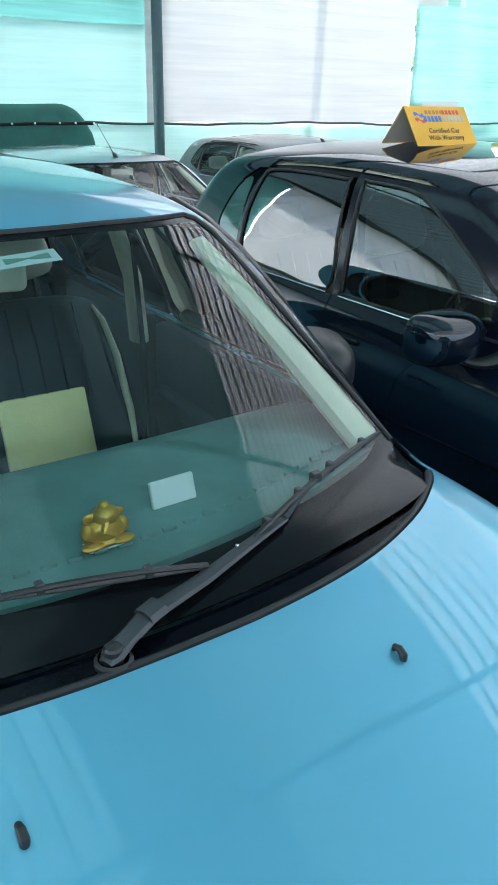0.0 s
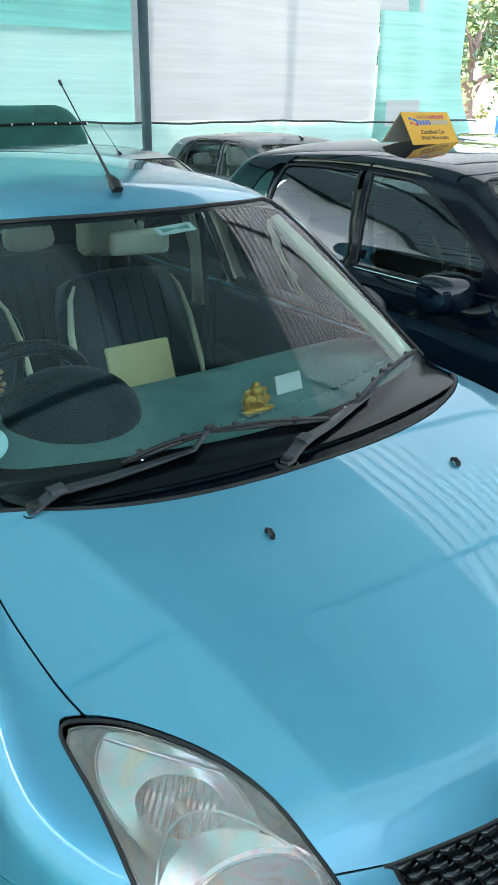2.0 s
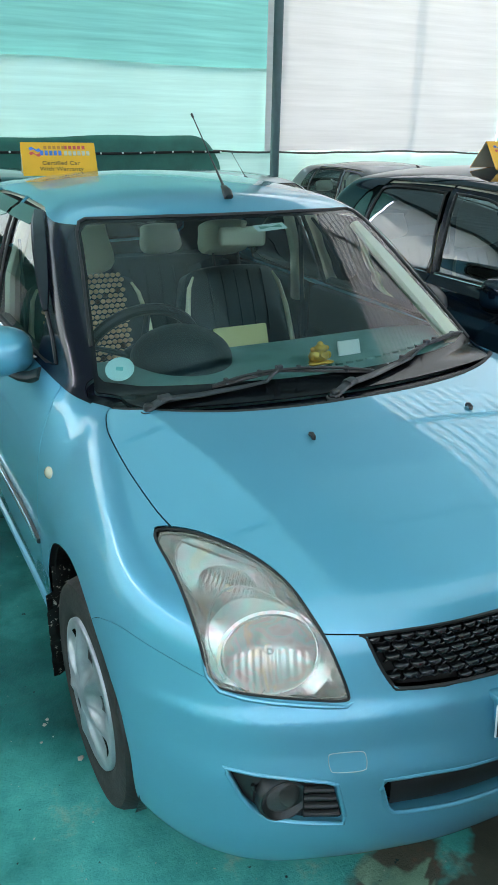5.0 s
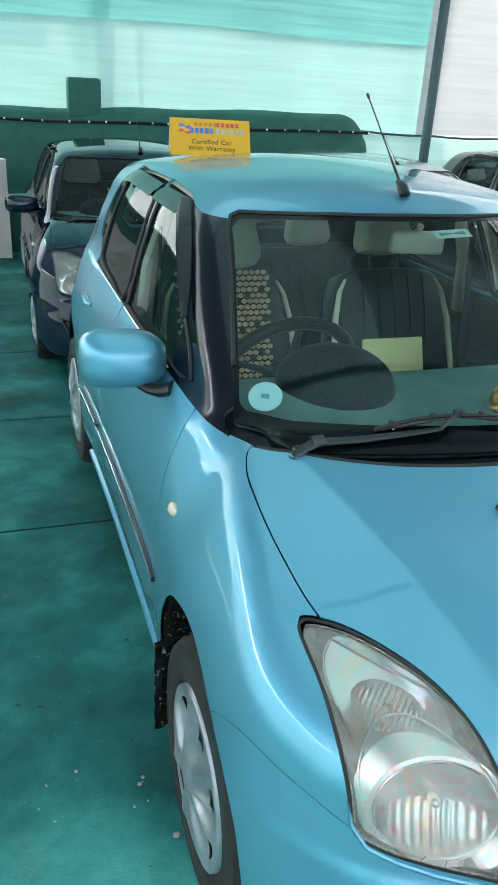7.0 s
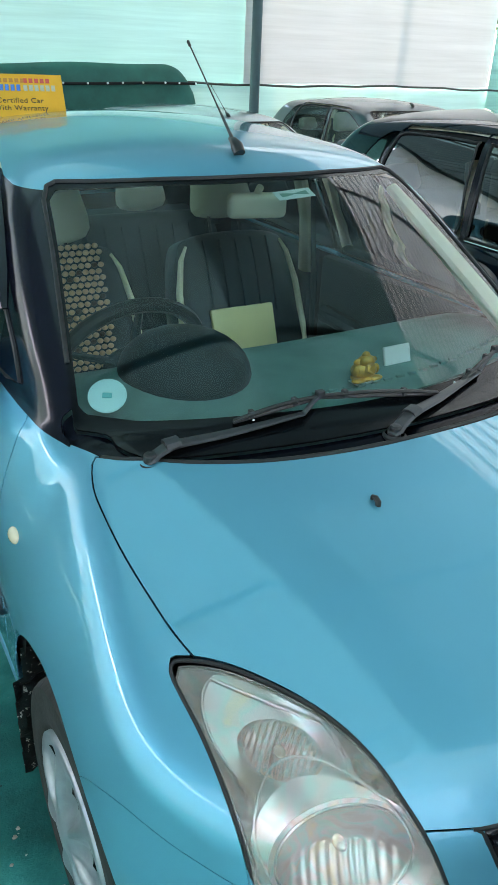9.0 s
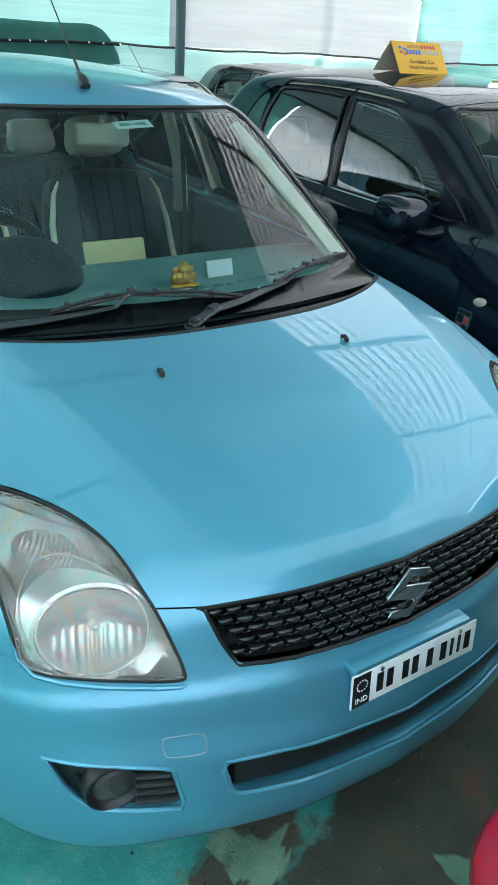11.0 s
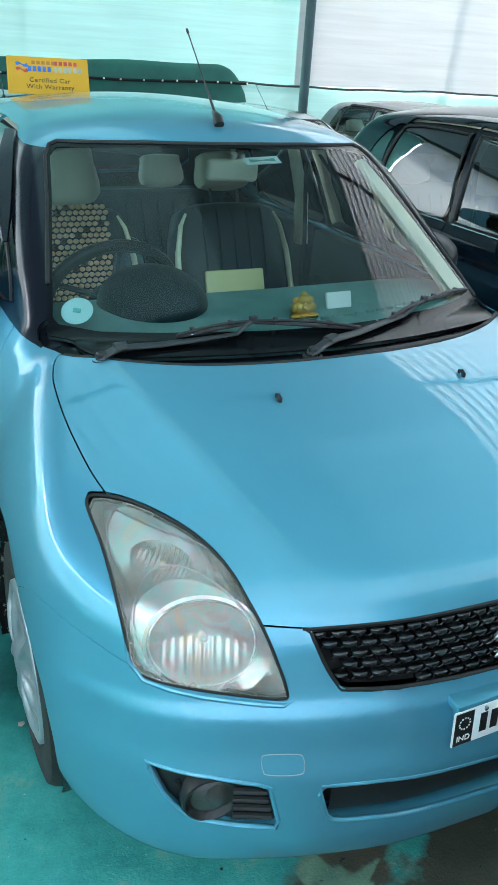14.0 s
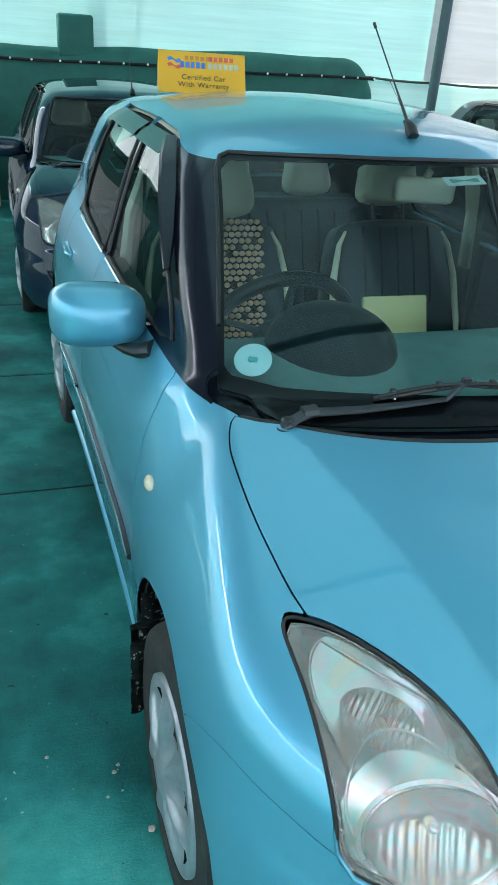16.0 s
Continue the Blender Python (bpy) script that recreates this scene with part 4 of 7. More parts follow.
def fog_lamp(car, tag, sign):
    f = part("fog_lamp_recess", SKIN["fog_skin" + tag], car, "black plastic fog lamp surround", mat=PLASTIC)
    opening(car, FOG, sign, 0.018, car_colour(car), "fog_lamp_opening", "body-coloured edge of the fog lamp recess")
    p, n = on_skin(sign * 0.597, 0.399, lift=-0.004)
    n = (n + Vector((0, -1.2, 0))).normalized()
    m = frame_at(p, n) @ Matrix.Rotation(math.pi / 2, 4, "Z") @ Matrix.Rotation(math.pi, 4, "Z")
    bm = bmesh.new()
    lathe(bm, [(0.058, -0.03), (0.056, -0.004), (0.053, 0.003), (0.049, 0.004), (0.042, -0.002), (0.037, -0.005)], 40, m)
    part("fog_lamp_bezel", bm, f, "black plastic bezel", mat=PLASTIC)
    bm = bmesh.new()
    lathe(bm, [(0.038, -0.005), (0.033, -0.001), (0.018, 0.003), (0.0005, 0.004)], 32, m)
    part("fog_lamp_glass", bm, f, "clear fog lamp glass", mat=FOGGLASS)
    bm = bmesh.new()
    lathe(bm, [(0.037, -0.006), (0.028, -0.009), (0.013, -0.012), (0.0005, -0.013)], 32, m)
    part("fog_lamp_reflector", bm, f, "dark grey reflector", mat=SATIN)
    for k in range(4):
        z = 0.352 + 0.021 * k
        bm = bmesh.new()
        a, _ = on_skin(sign * (0.490 + 0.004 * k), z, lift=-0.009)
        b, _ = on_skin(sign * 0.560, z + 0.004, lift=-0.009)
        tube(bm, [a, (a + b) / 2, b], 0.0075, 8)
        part("slat", bm, f, mat=PLASTIC)
    a, _ = on_skin(sign * 0.655, 0.43, lift=-0.010)
    b, _ = on_skin(sign * 0.63, 0.352, lift=-0.010)
    bm = bmesh.new()
    tube(bm, [a, b], 0.004, 8)
    part("slat", bm, f, mat=PLASTIC)


def number_plate(car):
    p, n = on_skin(0.0, 0.532, lift=0.012)
    m = Matrix.Translation((0.0, p.y - 0.006, 0.532)) @ Matrix.Rotation(radians(-6), 4, "X")
    bm = bmesh.new()
    box(bm, -0.168, 0.168, 0.0, 0.004, -0.04, 0.04, 0.003, 2, m)
    pl = part("number_plate", bm, car, "white number plate with dark characters and a black band", mat=WHITE)
    bm = bmesh.new()
    box(bm, -0.1655, -0.122, -0.0012, -0.0002, -0.0375, 0.0375, 0.0004, 1, m)
    part("band", bm, pl, "black end band", mat=INK)
    xs = [-0.097, -0.071, -0.030, -0.004, 0.036, 0.074, 0.098, 0.119, 0.143]
    for i, x in enumerate(xs):
        bm = bmesh.new()
        w = 0.0042 if i in (6, 7) else 0.0085
        box(bm, x - w, x + w, -0.0014, -0.0002, -0.022, 0.022, 0.0004, 1, m)
        part("plate_bar", bm, pl, mat=INK)
    for k in range(12):
        a = 2 * math.pi * k / 12
        bm = bmesh.new()
        box(bm, -0.1435 + 0.0125 * math.cos(a) - 0.0015, -0.1435 + 0.0125 * math.cos(a) + 0.0015, -0.0022, -0.0012,
            0.012 + 0.0125 * math.sin(a) - 0.0015, 0.012 + 0.0125 * math.sin(a) + 0.0015, 0, 1, m)
        part("dot", bm, pl, mat=WHITE)
    t = text_mesh("band_letters", "IND", 0.018, WHITE)
    part("band_letters", t, pl, "white letters", m @ Matrix.Translation((-0.1435, -0.0018, -0.022)) @ Matrix.Rotation(math.pi / 2, 4, "X"), mat=WHITE)
    for x in (-0.095, 0.118):
        bm = bmesh.new()
        lathe(bm, [(0.0055, 0), (0.005, 0.002), (0.0005, 0.003)], 14, m @ Matrix.Translation((x, -0.0005, 0.031)) @ Matrix.Rotation(-math.pi / 2, 4, "Z"))
        part("screw", bm, pl, "small steel screw", mat=CHROME)
    bm = bmesh.new()
    mm = Matrix.Translation((0, p.y, 0.532))
    box(bm, -0.16, 0.15, 0.0, 0.05, 0.03, 0.050, 0.006, 2, mm)
    box(bm, -0.150, 0.150, 0.0, 0.04, -0.03, 0.03, 0.004, 1, mm)
    part("plate_holder", bm, car, "body-coloured plate holder", mat=car_colour(car))


PAINT = {}


def car_colour(car):
    return PAINT[car.name]


def wiper(car, pivot, elbow, tip_arm, hook, blade):
    """A wiper: pivot cap, hinged arm, hooked end, bridge and rubber blade."""
    w = thing("wiper", "", "")
    w.parent = car

    def clear_of_glass(q, lift):
        q = Vector(q)
        return Vector((q.x, q.y, max(q.z, on_skin(q.x, y=q.y)[0].z + lift)))

    bm = bmesh.new()
    p = Vector(pivot)
    lathe(bm, [(0.013, -0.03), (0.013, 0.006), (0.010, 0.010), (0.0005, 0.011)], 20, Matrix.Translation(p + Vector((0, 0, 0.006))) @ Matrix.Rotation(-math.pi / 2, 4, "Y"))
    part("pivot_cap", bm, w, "dark pivot cap", mat=PLASTIC)
    bm = bmesh.new()
    lathe(bm, [(0.026, -0.05), (0.025, -0.006), (0.020, -0.002)], 24, Matrix.Translation(p) @ Matrix.Rotation(-math.pi / 2, 4, "Y"))
    part("grommet", bm, w, "black rubber grommet", mat=RUBBER)
    e, t, h = Vector(elbow), clear_of_glass(tip_arm, 0.012), clear_of_glass(hook, 0.018)
    bm = bmesh.new()
    tube(bm, [p - (e - p) * 0.2, p + Vector((0, 0, 0.004)), p.lerp(e, 0.35) + Vector((0, 0, 0.007)), p.lerp(e, 0.8) + Vector((0, 0, 0.010)), e + Vector((0, 0, 0.010))], [0.010, 0.018, 0.015, 0.0165, 0.016], 8, flat=0.45)
    part("arm_root", bm, w, "grey painted arm root", mat=ARM)
    bm = bmesh.new()
    tube(bm, [e - (t - e) * 0.05 + Vector((0, 0, 0.012)), e.lerp(t, 0.05) + Vector((0, 0, 0.013))], [0.0185, 0.0185], 8, flat=0.6)
    part("hinge", bm, w, "hinge", mat=ARM)
    bm = bmesh.new()
    tube(bm, [e + Vector((0, 0, 0.010)), clear_of_glass(e.lerp(t, 0.35), 0.008), clear_of_glass(e.lerp(t, 0.7), 0.010), t], [0.016, 0.0145, 0.0115, 0.0085], 8, flat=0.4)
    arm = part("arm", bm, w, "grey painted arm", mat=ARM)
    d = (t - e).normalized()
    bm = bmesh.new()
    ellipsoid(bm, e + d * 0.18 * (t - e).length / 0.3 + Vector((0, 0, 0.016)), (0.003, 0.003, 0.002), 10, 6)
    part("rivet", bm, arm, "bright rivet", mat=CHROME)
    a, b = clear_of_glass(blade[0], 0.006), clear_of_glass(blade[1], 0.006)
    bm = bmesh.new()
    tube(bm, [t, t.lerp(h, 0.6) + Vector((0, 0, 0.006)), h + Vector((0, 0, 0.004))], 0.0055, 8)
    part("hook", bm, w, "hooked arm end", mat=ARM)
    line = [clear_of_glass(a.lerp(h, s / 10), 0.006) for s in range(10)] + [clear_of_glass(h.lerp(b, s / 10), 0.006) for s in range(11)]
    bm = bmesh.new()
    n = len(line) - 1
    tube(bm, [q + Vector((0, -0.005, 0.010)) * (0.35 + 0.9 * abs(math.sin(k / n * math.pi * 2))) for k, q in enumerate(line)], 0.0055, 6, flat=0.7)
    part("bridge", bm, w, "black blade bridge", mat=PLASTIC)
    bm = bmesh.new()
    tube(bm, line, 0.0045, 6)
    part("rubber", bm, w, "worn grey rubber blade", mat=RUBBERGREY)
    for s in (0.12, 0.36, 0.5, 0.64, 0.88):
        bm = bmesh.new()
        c0 = line[int(s * n)]
        r = 0.010 if s == 0.5 else 0.006
        box(bm, c0.x - r, c0.x + r, c0.y - 0.007, c0.y + 0.007, c0.z - 0.002, c0.z + 0.016, 0.002, 1)
        part("clip", bm, w, mat=ARM)
    return w


GRILLEBLACK = material("gloss_black_mesh", (0.010, 0.011, 0.013), 0.2, coat=0.3)
RUBBERGREY = material("worn_wiper_rubber", (0.055, 0.05, 0.052), 0.55, vary=0.5, vary_scale=50)


def door_mirror(car, sign, mat):
    # the passenger's mirror is folded back against the door
    m, back = Matrix.Diagonal((sign, 1, 1, 1)), Matrix.Identity(4)
    if sign > 0:
        m = Matrix.Translation((0.828, 1.475, 0)) @ Matrix.Rotation(radians(58), 4, "Z") @ Matrix.Translation((-0.850, -1.455, 0))
        back = m.inverted()
    body = part("door_mirror", MIRROR["shell"], car, "rounded door mirror", m, mat=mat)
    part("mirror_glass", MIRROR["glass"], body, "mirror glass", mat=CHROME)
    part("mirror_base", MIRROR["base"], body, "black mirror foot", back, mat=PLASTIC)
    part("mirror_rim", MIRROR["rim"], body, "black mirror rim", mat=PLASTIC)
    part("mirror_patch", MIRROR["patch"], body, "black triangular door corner plate", back, mat=FILM)


def mirror_meshes():
    out = {}
    cx, cy, cz = 0.850, 1.455, 1.005
    bm = bmesh.new()
    n, rings = 40, []
    prof = [(0.0, -0.066), (0.35, -0.064), (0.62, -0.055), (0.82, -0.038), (0.94, -0.015), (1.0, 0.015), (1.0, 0.045), (0.97, 0.055)]
    for k, d in prof:
        ring = []
        for i in range(n):
            a = 2 * math.pi * i / n
            ca, sa = math.cos(a), math.sin(a)
            e = 0.62
            x = math.copysign(abs(ca) ** e, ca) * 0.116
            z = math.copysign(abs(sa) ** e, sa) * (0.074 + 0.006 * ca)
            ring.append(bm.verts.new((cx + x * k, cy + d + 0.10 * (x * k) * 0.9, cz + z * k)))
        rings.append(ring)
    for r0, r1 in zip(rings[1:], rings[2:]):
        for i in range(n):
            bm.faces.new((r0[i], r0[(i + 1) % n], r1[(i + 1) % n], r1[i]))
    bm.faces.new(rings[1])
    bmesh.ops.delete(bm, geom=rings[0], context="VERTS")
    out["shell"] = mesh_bm("shell", bm, BLUE, angle=2)
    bm = bmesh.new()
    pts = []
    for i in range(n):
        a = 2 * math.pi * i / n
        ca, sa = math.cos(a), math.sin(a)
        x = math.copysign(abs(ca) ** 0.62, ca) * 0.107
        z = math.copysign(abs(sa) ** 0.62, sa) * 0.067
        pts.append(Vector((cx + x, cy + 0.048 + 0.09 * x, cz + z)))
    bm.faces.new([bm.verts.new(p) for p in pts][::-1])
    out["glass"] = mesh_bm("glass", bm, CHROME)
    bm = bmesh.new()
    rim_tube(bm, [p + Vector((0, 0.004, 0)) for p in pts], 0.006)
    out["rim"] = mesh_bm("rim", bm, PLASTIC)
    bm = bmesh.new()
    tube(bm, [(0.815, 1.43, 0.948), (0.79, 1.41, 0.940), (0.765, 1.385, 0.942), (0.735, 1.36, 0.955)], [0.016, 0.021, 0.026, 0.032], 14, flat=0.7)
    out["base"] = mesh_bm("base", bm, PLASTIC)
    bm = bmesh.new()
    pts = [(1.27, 1.005), (1.43, 0.995), (1.44, 1.108)]
    vs = [beside_skin(y, z, 1, 0.004)[0] for y, z in pts]
    a = [bm.verts.new(v) for v in vs]
    b = [bm.verts.new(v - Vector((0.012, 0, 0))) for v in vs]
    bm.faces.new(a)
    for i in range(3):
        bm.faces.new((a[i], b[i], b[(i + 1) % 3], a[(i + 1) % 3]))
    out["patch"] = mesh_bm("patch", bm, FILM)
    return out


MIRROR = mirror_meshes()


def seat(car, x, beads=False):
    """A front seat: base, backrest with dark centre, cream piping and panel, headrest on two posts."""
    s = thing("front_seat", "", "")
    s.parent = car
    lean = Matrix.Translation((x, 1.97, 0.555)) @ Matrix.Rotation(radians(-20), 4, "X")
    bm = bmesh.new()
    cushion(bm, [(-0.245, 0.0), (0.245, 0.0), (0.255, 0.25), (0.225, 0.48), (0.17, 0.545), (0, 0.56), (-0.17, 0.545), (-0.225, 0.48), (-0.255, 0.25)], -0.03, 0.11, lean, 0.02)
    part("backrest", bm, s, "black leatherette backrest", mat=SEAT)
    for sg in (-1, 1):
        bm = bmesh.new()
        pts = [(sg * 0.238, 0.02), (sg * 0.247, 0.2), (sg * 0.238, 0.36), (sg * 0.215, 0.47), (sg * 0.19, 0.515)]
        tube(bm, [lean @ Vector((a, -0.022, b)) for a, b in pts], [0.018, 0.02, 0.018, 0.014, 0.008], 8, flat=0.6)
        part("bolster", bm, s, "cream side piping", mat=CREAM)
    for k in range(5):
        bm = bmesh.new()
        xx = -0.128 + 0.064 * k
        tube(bm, [lean @ Vector((xx, -0.05 + 0.016 * (abs(t - 0.5) * 2) ** 3, 0.03 + 0.50 * t)) for t in (0.46, 0.6, 0.75, 0.9, 1.0)], 0.0035, 6)
        part("seam", bm, s, "stitched rib", mat=LINING)
    if not beads:
        bm = bmesh.new()
        box(bm, -0.142, 0.112, -0.056, -0.03, 0.045, 0.29, 0.008, 2, lean)
        part("lumbar_panel", bm, s, "plain yellowish cream lower back panel", mat=CLOTHY)
    bm = bmesh.new()
    cushion(bm, [(-0.25, -0.27), (0.25, -0.27), (0.25, 0.2), (0.2, 0.25), (-0.2, 0.25), (-0.25, 0.2)], -0.10, 0.06, Matrix.Translation((x, 1.80, 0.47)) @ Matrix.Rotation(radians(-90), 4, "X") @ Matrix.Scale(-1, 4, (0, 1, 0)), 0.02)
    part("seat_base", bm, s, "black leatherette seat base", mat=SEAT)
    bm = bmesh.new()
    hr = lean @ Matrix.Translation((0, 0.02, 0.69))
    low = -0.11 if beads else -0.065
    hw, top = (0.13, 0.095) if beads else (0.098, 0.062)
    cushion(bm, [(-hw * 0.96, low), (hw * 0.96, low), (hw, 0.03), (hw * 0.77, top), (-hw * 0.77, top), (-hw, 0.03)], -0.045, 0.055, hr, 0.02)
    hd = part("headrest", bm, s, "cream leatherette headrest", mat=CREAM if beads else BEIGE)
    for sg in (-1, 1):
        bm = bmesh.new()
        tube(bm, [hr @ Vector((sg * 0.06, 0.005, -0.03)), hr @ Vector((sg * 0.06, 0.005, -0.17))], 0.006, 8)
        part("post", bm, hd, "dark steel headrest post", mat=ARM)
    if beads:
        bm1, bm2 = bmesh.new(), bmesh.new()
        for i in range(15):
            for j in range(27):
                px, pz = -0.190 + i * 0.0222 + (0.0111 if j % 2 else 0), 0.02 + j * 0.0200
                m = lean @ Matrix.Translation((px, -0.076 - 0.010 * (1 - (px / 0.2) ** 2), pz))
                bb = bm2 if (i * 3 + j * 5) % 11 == 0 else bm1
                q = bmesh.ops.create_icosphere(bb, subdivisions=2, radius=1)
                bmesh.ops.transform(bb, matrix=m @ Matrix.Diagonal((0.0106, 0.0095, 0.0090, 1)), verts=q["verts"])
        a = part("bead_cover", bm1, s, "varnished wooden bead seat cover", mat=BEAD)
        a["kind"] = "stuff"
        b = part("dark_beads", bm2, a, "dark beads between", mat=BEADDARK)
        b["kind"] = "stuff"
        bm1, bm2 = bmesh.new(), bmesh.new()
        for i in range(15):
            for j in range(16):
                m = Matrix.Translation((x - 0.18 + i * 0.0225 + (0.011 if j % 2 else 0), 1.94 - j * 0.0208, 0.598))
                bb = bm2 if (i * 3 + j * 5) % 11 == 0 else bm1
                q = bmesh.ops.create_icosphere(bb, subdivisions=2, radius=1)
                bmesh.ops.transform(bb, matrix=m @ Matrix.Diagonal((0.0108, 0.0092, 0.008, 1)), verts=q["verts"])
        a = part("bead_cushion", bm1, s, "varnished wooden bead cushion", mat=BEAD)
        a["kind"] = "stuff"
        b = part("dark_beads", bm2, a, "dark beads between", mat=BEADDARK)
        b["kind"] = "stuff"
    return s


def cabin(car):
    """Dashboard, binnacle, steering wheel, seats, bench, pillar trims, floor and mirror."""
    bm = bmesh.new()
    sec = [(0.93, 0.80), (0.93, 0.975), (1.00, 0.990), (1.15, 0.992), (1.28, 0.985), (1.36, 0.965), (1.40, 0.93), (1.41, 0.86), (1.36, 0.70), (1.34, 0.45), (1.0, 0.45)]
    n = 24
    rings = []
    for i in range(n + 1):
        x = -0.70 + 1.40 * i / n
        e = (abs(x) / 0.70) ** 4
        ring = []
        for y, z in sec:
            yb = y + 0.19 * (x / 0.70) ** 2 * (1 if y < 1.05 else 0.25)
            ring.append(bm.verts.new((x, yb, z - 0.015 * e)))
        rings.append(ring)
    for r0, r1 in zip(rings, rings[1:]):
        for k in range(len(sec) - 1):
            bm.faces.new((r0[k], r0[k + 1], r1[k + 1], r1[k]))
    bm.faces.new(rings[0])
    bm.faces.new(rings[-1])
    d = part("dashboard", bm, car, "grey-green grained dashboard", mat=DASHGREY)
    bm = bmesh.new()
    for i in range(18):
        x = -0.12 + i * 0.040
        yb = 0.985 + 0.19 * (x / 0.70) ** 2
        box(bm, x - 0.012, x + 0.012, yb - 0.004, yb + 0.004, 0.985, 0.9925, 0.001, 1)
    part("demister_slots", bm, d, "demister slots", mat=DASHGREY)
    bm = bmesh.new()
    ellipsoid(bm, (0, 0, 0), (0.152, 0.19, 0.108), 28, 16, Matrix.Translation((-0.335, 1.24, 0.985)) @ Matrix.Rotation(radians(-8), 4, "X"))
    part("instrument_hood", bm, d, "dark rounded instrument hood", mat=DASH)
    sw = Matrix.Translation((-0.40, 1.42, 0.955)) @ Matrix.Rotation(radians(-64), 4, "X")
    bm = bmesh.new()
    ring = [sw @ Vector((0.190 * math.cos(a), 0.190 * math.sin(a), 0)) for a in (2 * math.pi * k / 48 for k in range(48))]
    rim_tube(bm, ring, 0.0185, 10)
    st = part("steering_wheel", bm, car, "black steering wheel", mat=WHEELBLACK)
    bm = bmesh.new()
    ellipsoid(bm, (0, 0, -0.01), (0.075, 0.065, 0.03), 20, 12)
    bmesh.ops.transform(bm, matrix=sw, verts=bm.verts)
    part("boss", bm, st, "steering boss", mat=SEAT)
    for a in (radians(200), radians(-20), radians(270)):
        bm = bmesh.new()
        tube(bm, [sw @ Vector((0.05 * math.cos(a), 0.05 * math.sin(a), -0.008)), sw @ Vector((0.178 * math.cos(a), 0.178 * math.sin(a), 0))], [0.022, 0.014], 8, flat=0.5)
        part("spoke", bm, st, mat=SEAT)
    bm = bmesh.new()
    tube(bm, [(-0.365, 1.44, 0.945), (-0.365, 1.25, 0.87)], [0.04, 0.05], 12)
    part("column", bm, st, "steering column shroud", mat=DASH)
    seat(car, -0.37, beads=car.name == "hatchback_car")
    seat(car, 0.285)
    b = thing("rear_bench", "", "")
    b.parent = car
    lean = Matrix.Translation((0, 2.78, 0.52)) @ Matrix.Rotation(radians(-20), 4, "X")
    bm = bmesh.new()
    cushion(bm, [(-0.64, 0.0), (0.64, 0.0), (0.65, 0.3), (0.62, 0.47), (0.55, 0.51), (-0.55, 0.51), (-0.62, 0.47), (-0.65, 0.3)], -0.03, 0.10, lean, 0.015)
    part("backrest", bm, b, "black leatherette bench back", mat=SEAT)
    for k in range(15):
        bm = bmesh.new()
        xx = -0.56 + 0.08 * k
        tube(bm, [lean @ Vector((xx, -0.040, 0.05)), lean @ Vector((xx, -0.046, 0.28)), lean @ Vector((xx, -0.040, 0.45))], 0.0035, 6)
        part("seam", bm, b, mat=LINING)
    bm = bmesh.new()
    cushion(bm, [(-0.12, 0.06), (0.12, 0.06), (0.12, 0.27), (-0.12, 0.27)], -0.052, -0.03, lean @ Matrix.Translation((0.0, 0, 0)), 0.004)
    part("armrest", bm, b, "grey-green centre panel", mat=DASHGREY)
    bm = bmesh.new()
    cushion(bm, [(-0.64, -0.27), (0.64, -0.27), (0.64, 0.25), (-0.64, 0.25)], -0.08, 0.06, Matrix.Translation((0, 2.60, 0.47)) @ Matrix.Rotation(radians(-90), 4, "X") @ Matrix.Scale(-1, 4, (0, 1, 0)), 0.02)
    part("seat_base", bm, b, "black leatherette bench seat", mat=SEAT)
    for xx in (-0.30, 0.30):
        bm = bmesh.new()
        hr = lean @ Matrix.Translation((xx, 0.03, 0.60))
        cushion(bm, [(-0.095, -0.06), (0.095, -0.06), (0.095, 0.05), (0.075, 0.075), (-0.075, 0.075), (-0.095, 0.05)], -0.04, 0.05, hr, 0.015)
        part("headrest", bm, b, "cream rear headrest", mat=BEIGE)
    bm = bmesh.new()
    box(bm, -0.66, 0.66, 2.92, 3.30, 0.93, 0.96, 0.01)
    part("parcel_shelf", bm, car, "black parcel shelf", mat=LINING)
    bm = bmesh.new()
    box(bm, -0.70, 0.70, 0.95, 3.3, 0.20, 0.28, 0.02)
    box(bm, -0.70, 0.70, 0.92, 0.96, 0.25, 0.80, 0.01)
    part("cabin_floor", bm, car, "dark carpeted cabin floor and bulkhead", mat=LINING)
    for sg in (-1, 1):
        bm = bmesh.new()
        for y0, y1 in ((1.20, 2.12), (2.20, 2.86)):
            box(bm, sg * 0.70 - 0.03, sg * 0.70 + 0.03, y0, y1, 0.30, 0.975, 0.02)
        part("door_trim", bm, car, "dark door trim", mat=LINING)
        bm = bmesh.new()
        tube(bm, [(sg * 0.66, 1.35, 0.78), (sg * 0.655, 1.7, 0.75), (sg * 0.66, 2.05, 0.76)], 0.035, 10)
        part("armrest", bm, car, "door armrest", mat=LINING)
        bm = bmesh.new()
        tube(bm, [(sg * 0.655, 2.19, 0.90), (sg * 0.635, 2.18, 1.10), (sg * 0.575, 2.17, 1.28), (sg * 0.535, 2.16, 1.345)], [0.042, 0.038, 0.032, 0.022], 10, flat=0.7)
        part("pillar_trim", bm, car, "beige centre pillar trim", mat=BEIGE)
        bm = bmesh.new()
        tube(bm, [(sg * 0.61, 2.12, 1.24), (sg * 0.62, 2.09, 0.9), (sg * 0.63, 2.08, 0.55)], 0.018, 6, flat=0.25)
        part("seat_belt", bm, car, "black seat belt", mat=LINING)
        if sg < 0:
            continue
        bm = bmesh.new()
        pts = []
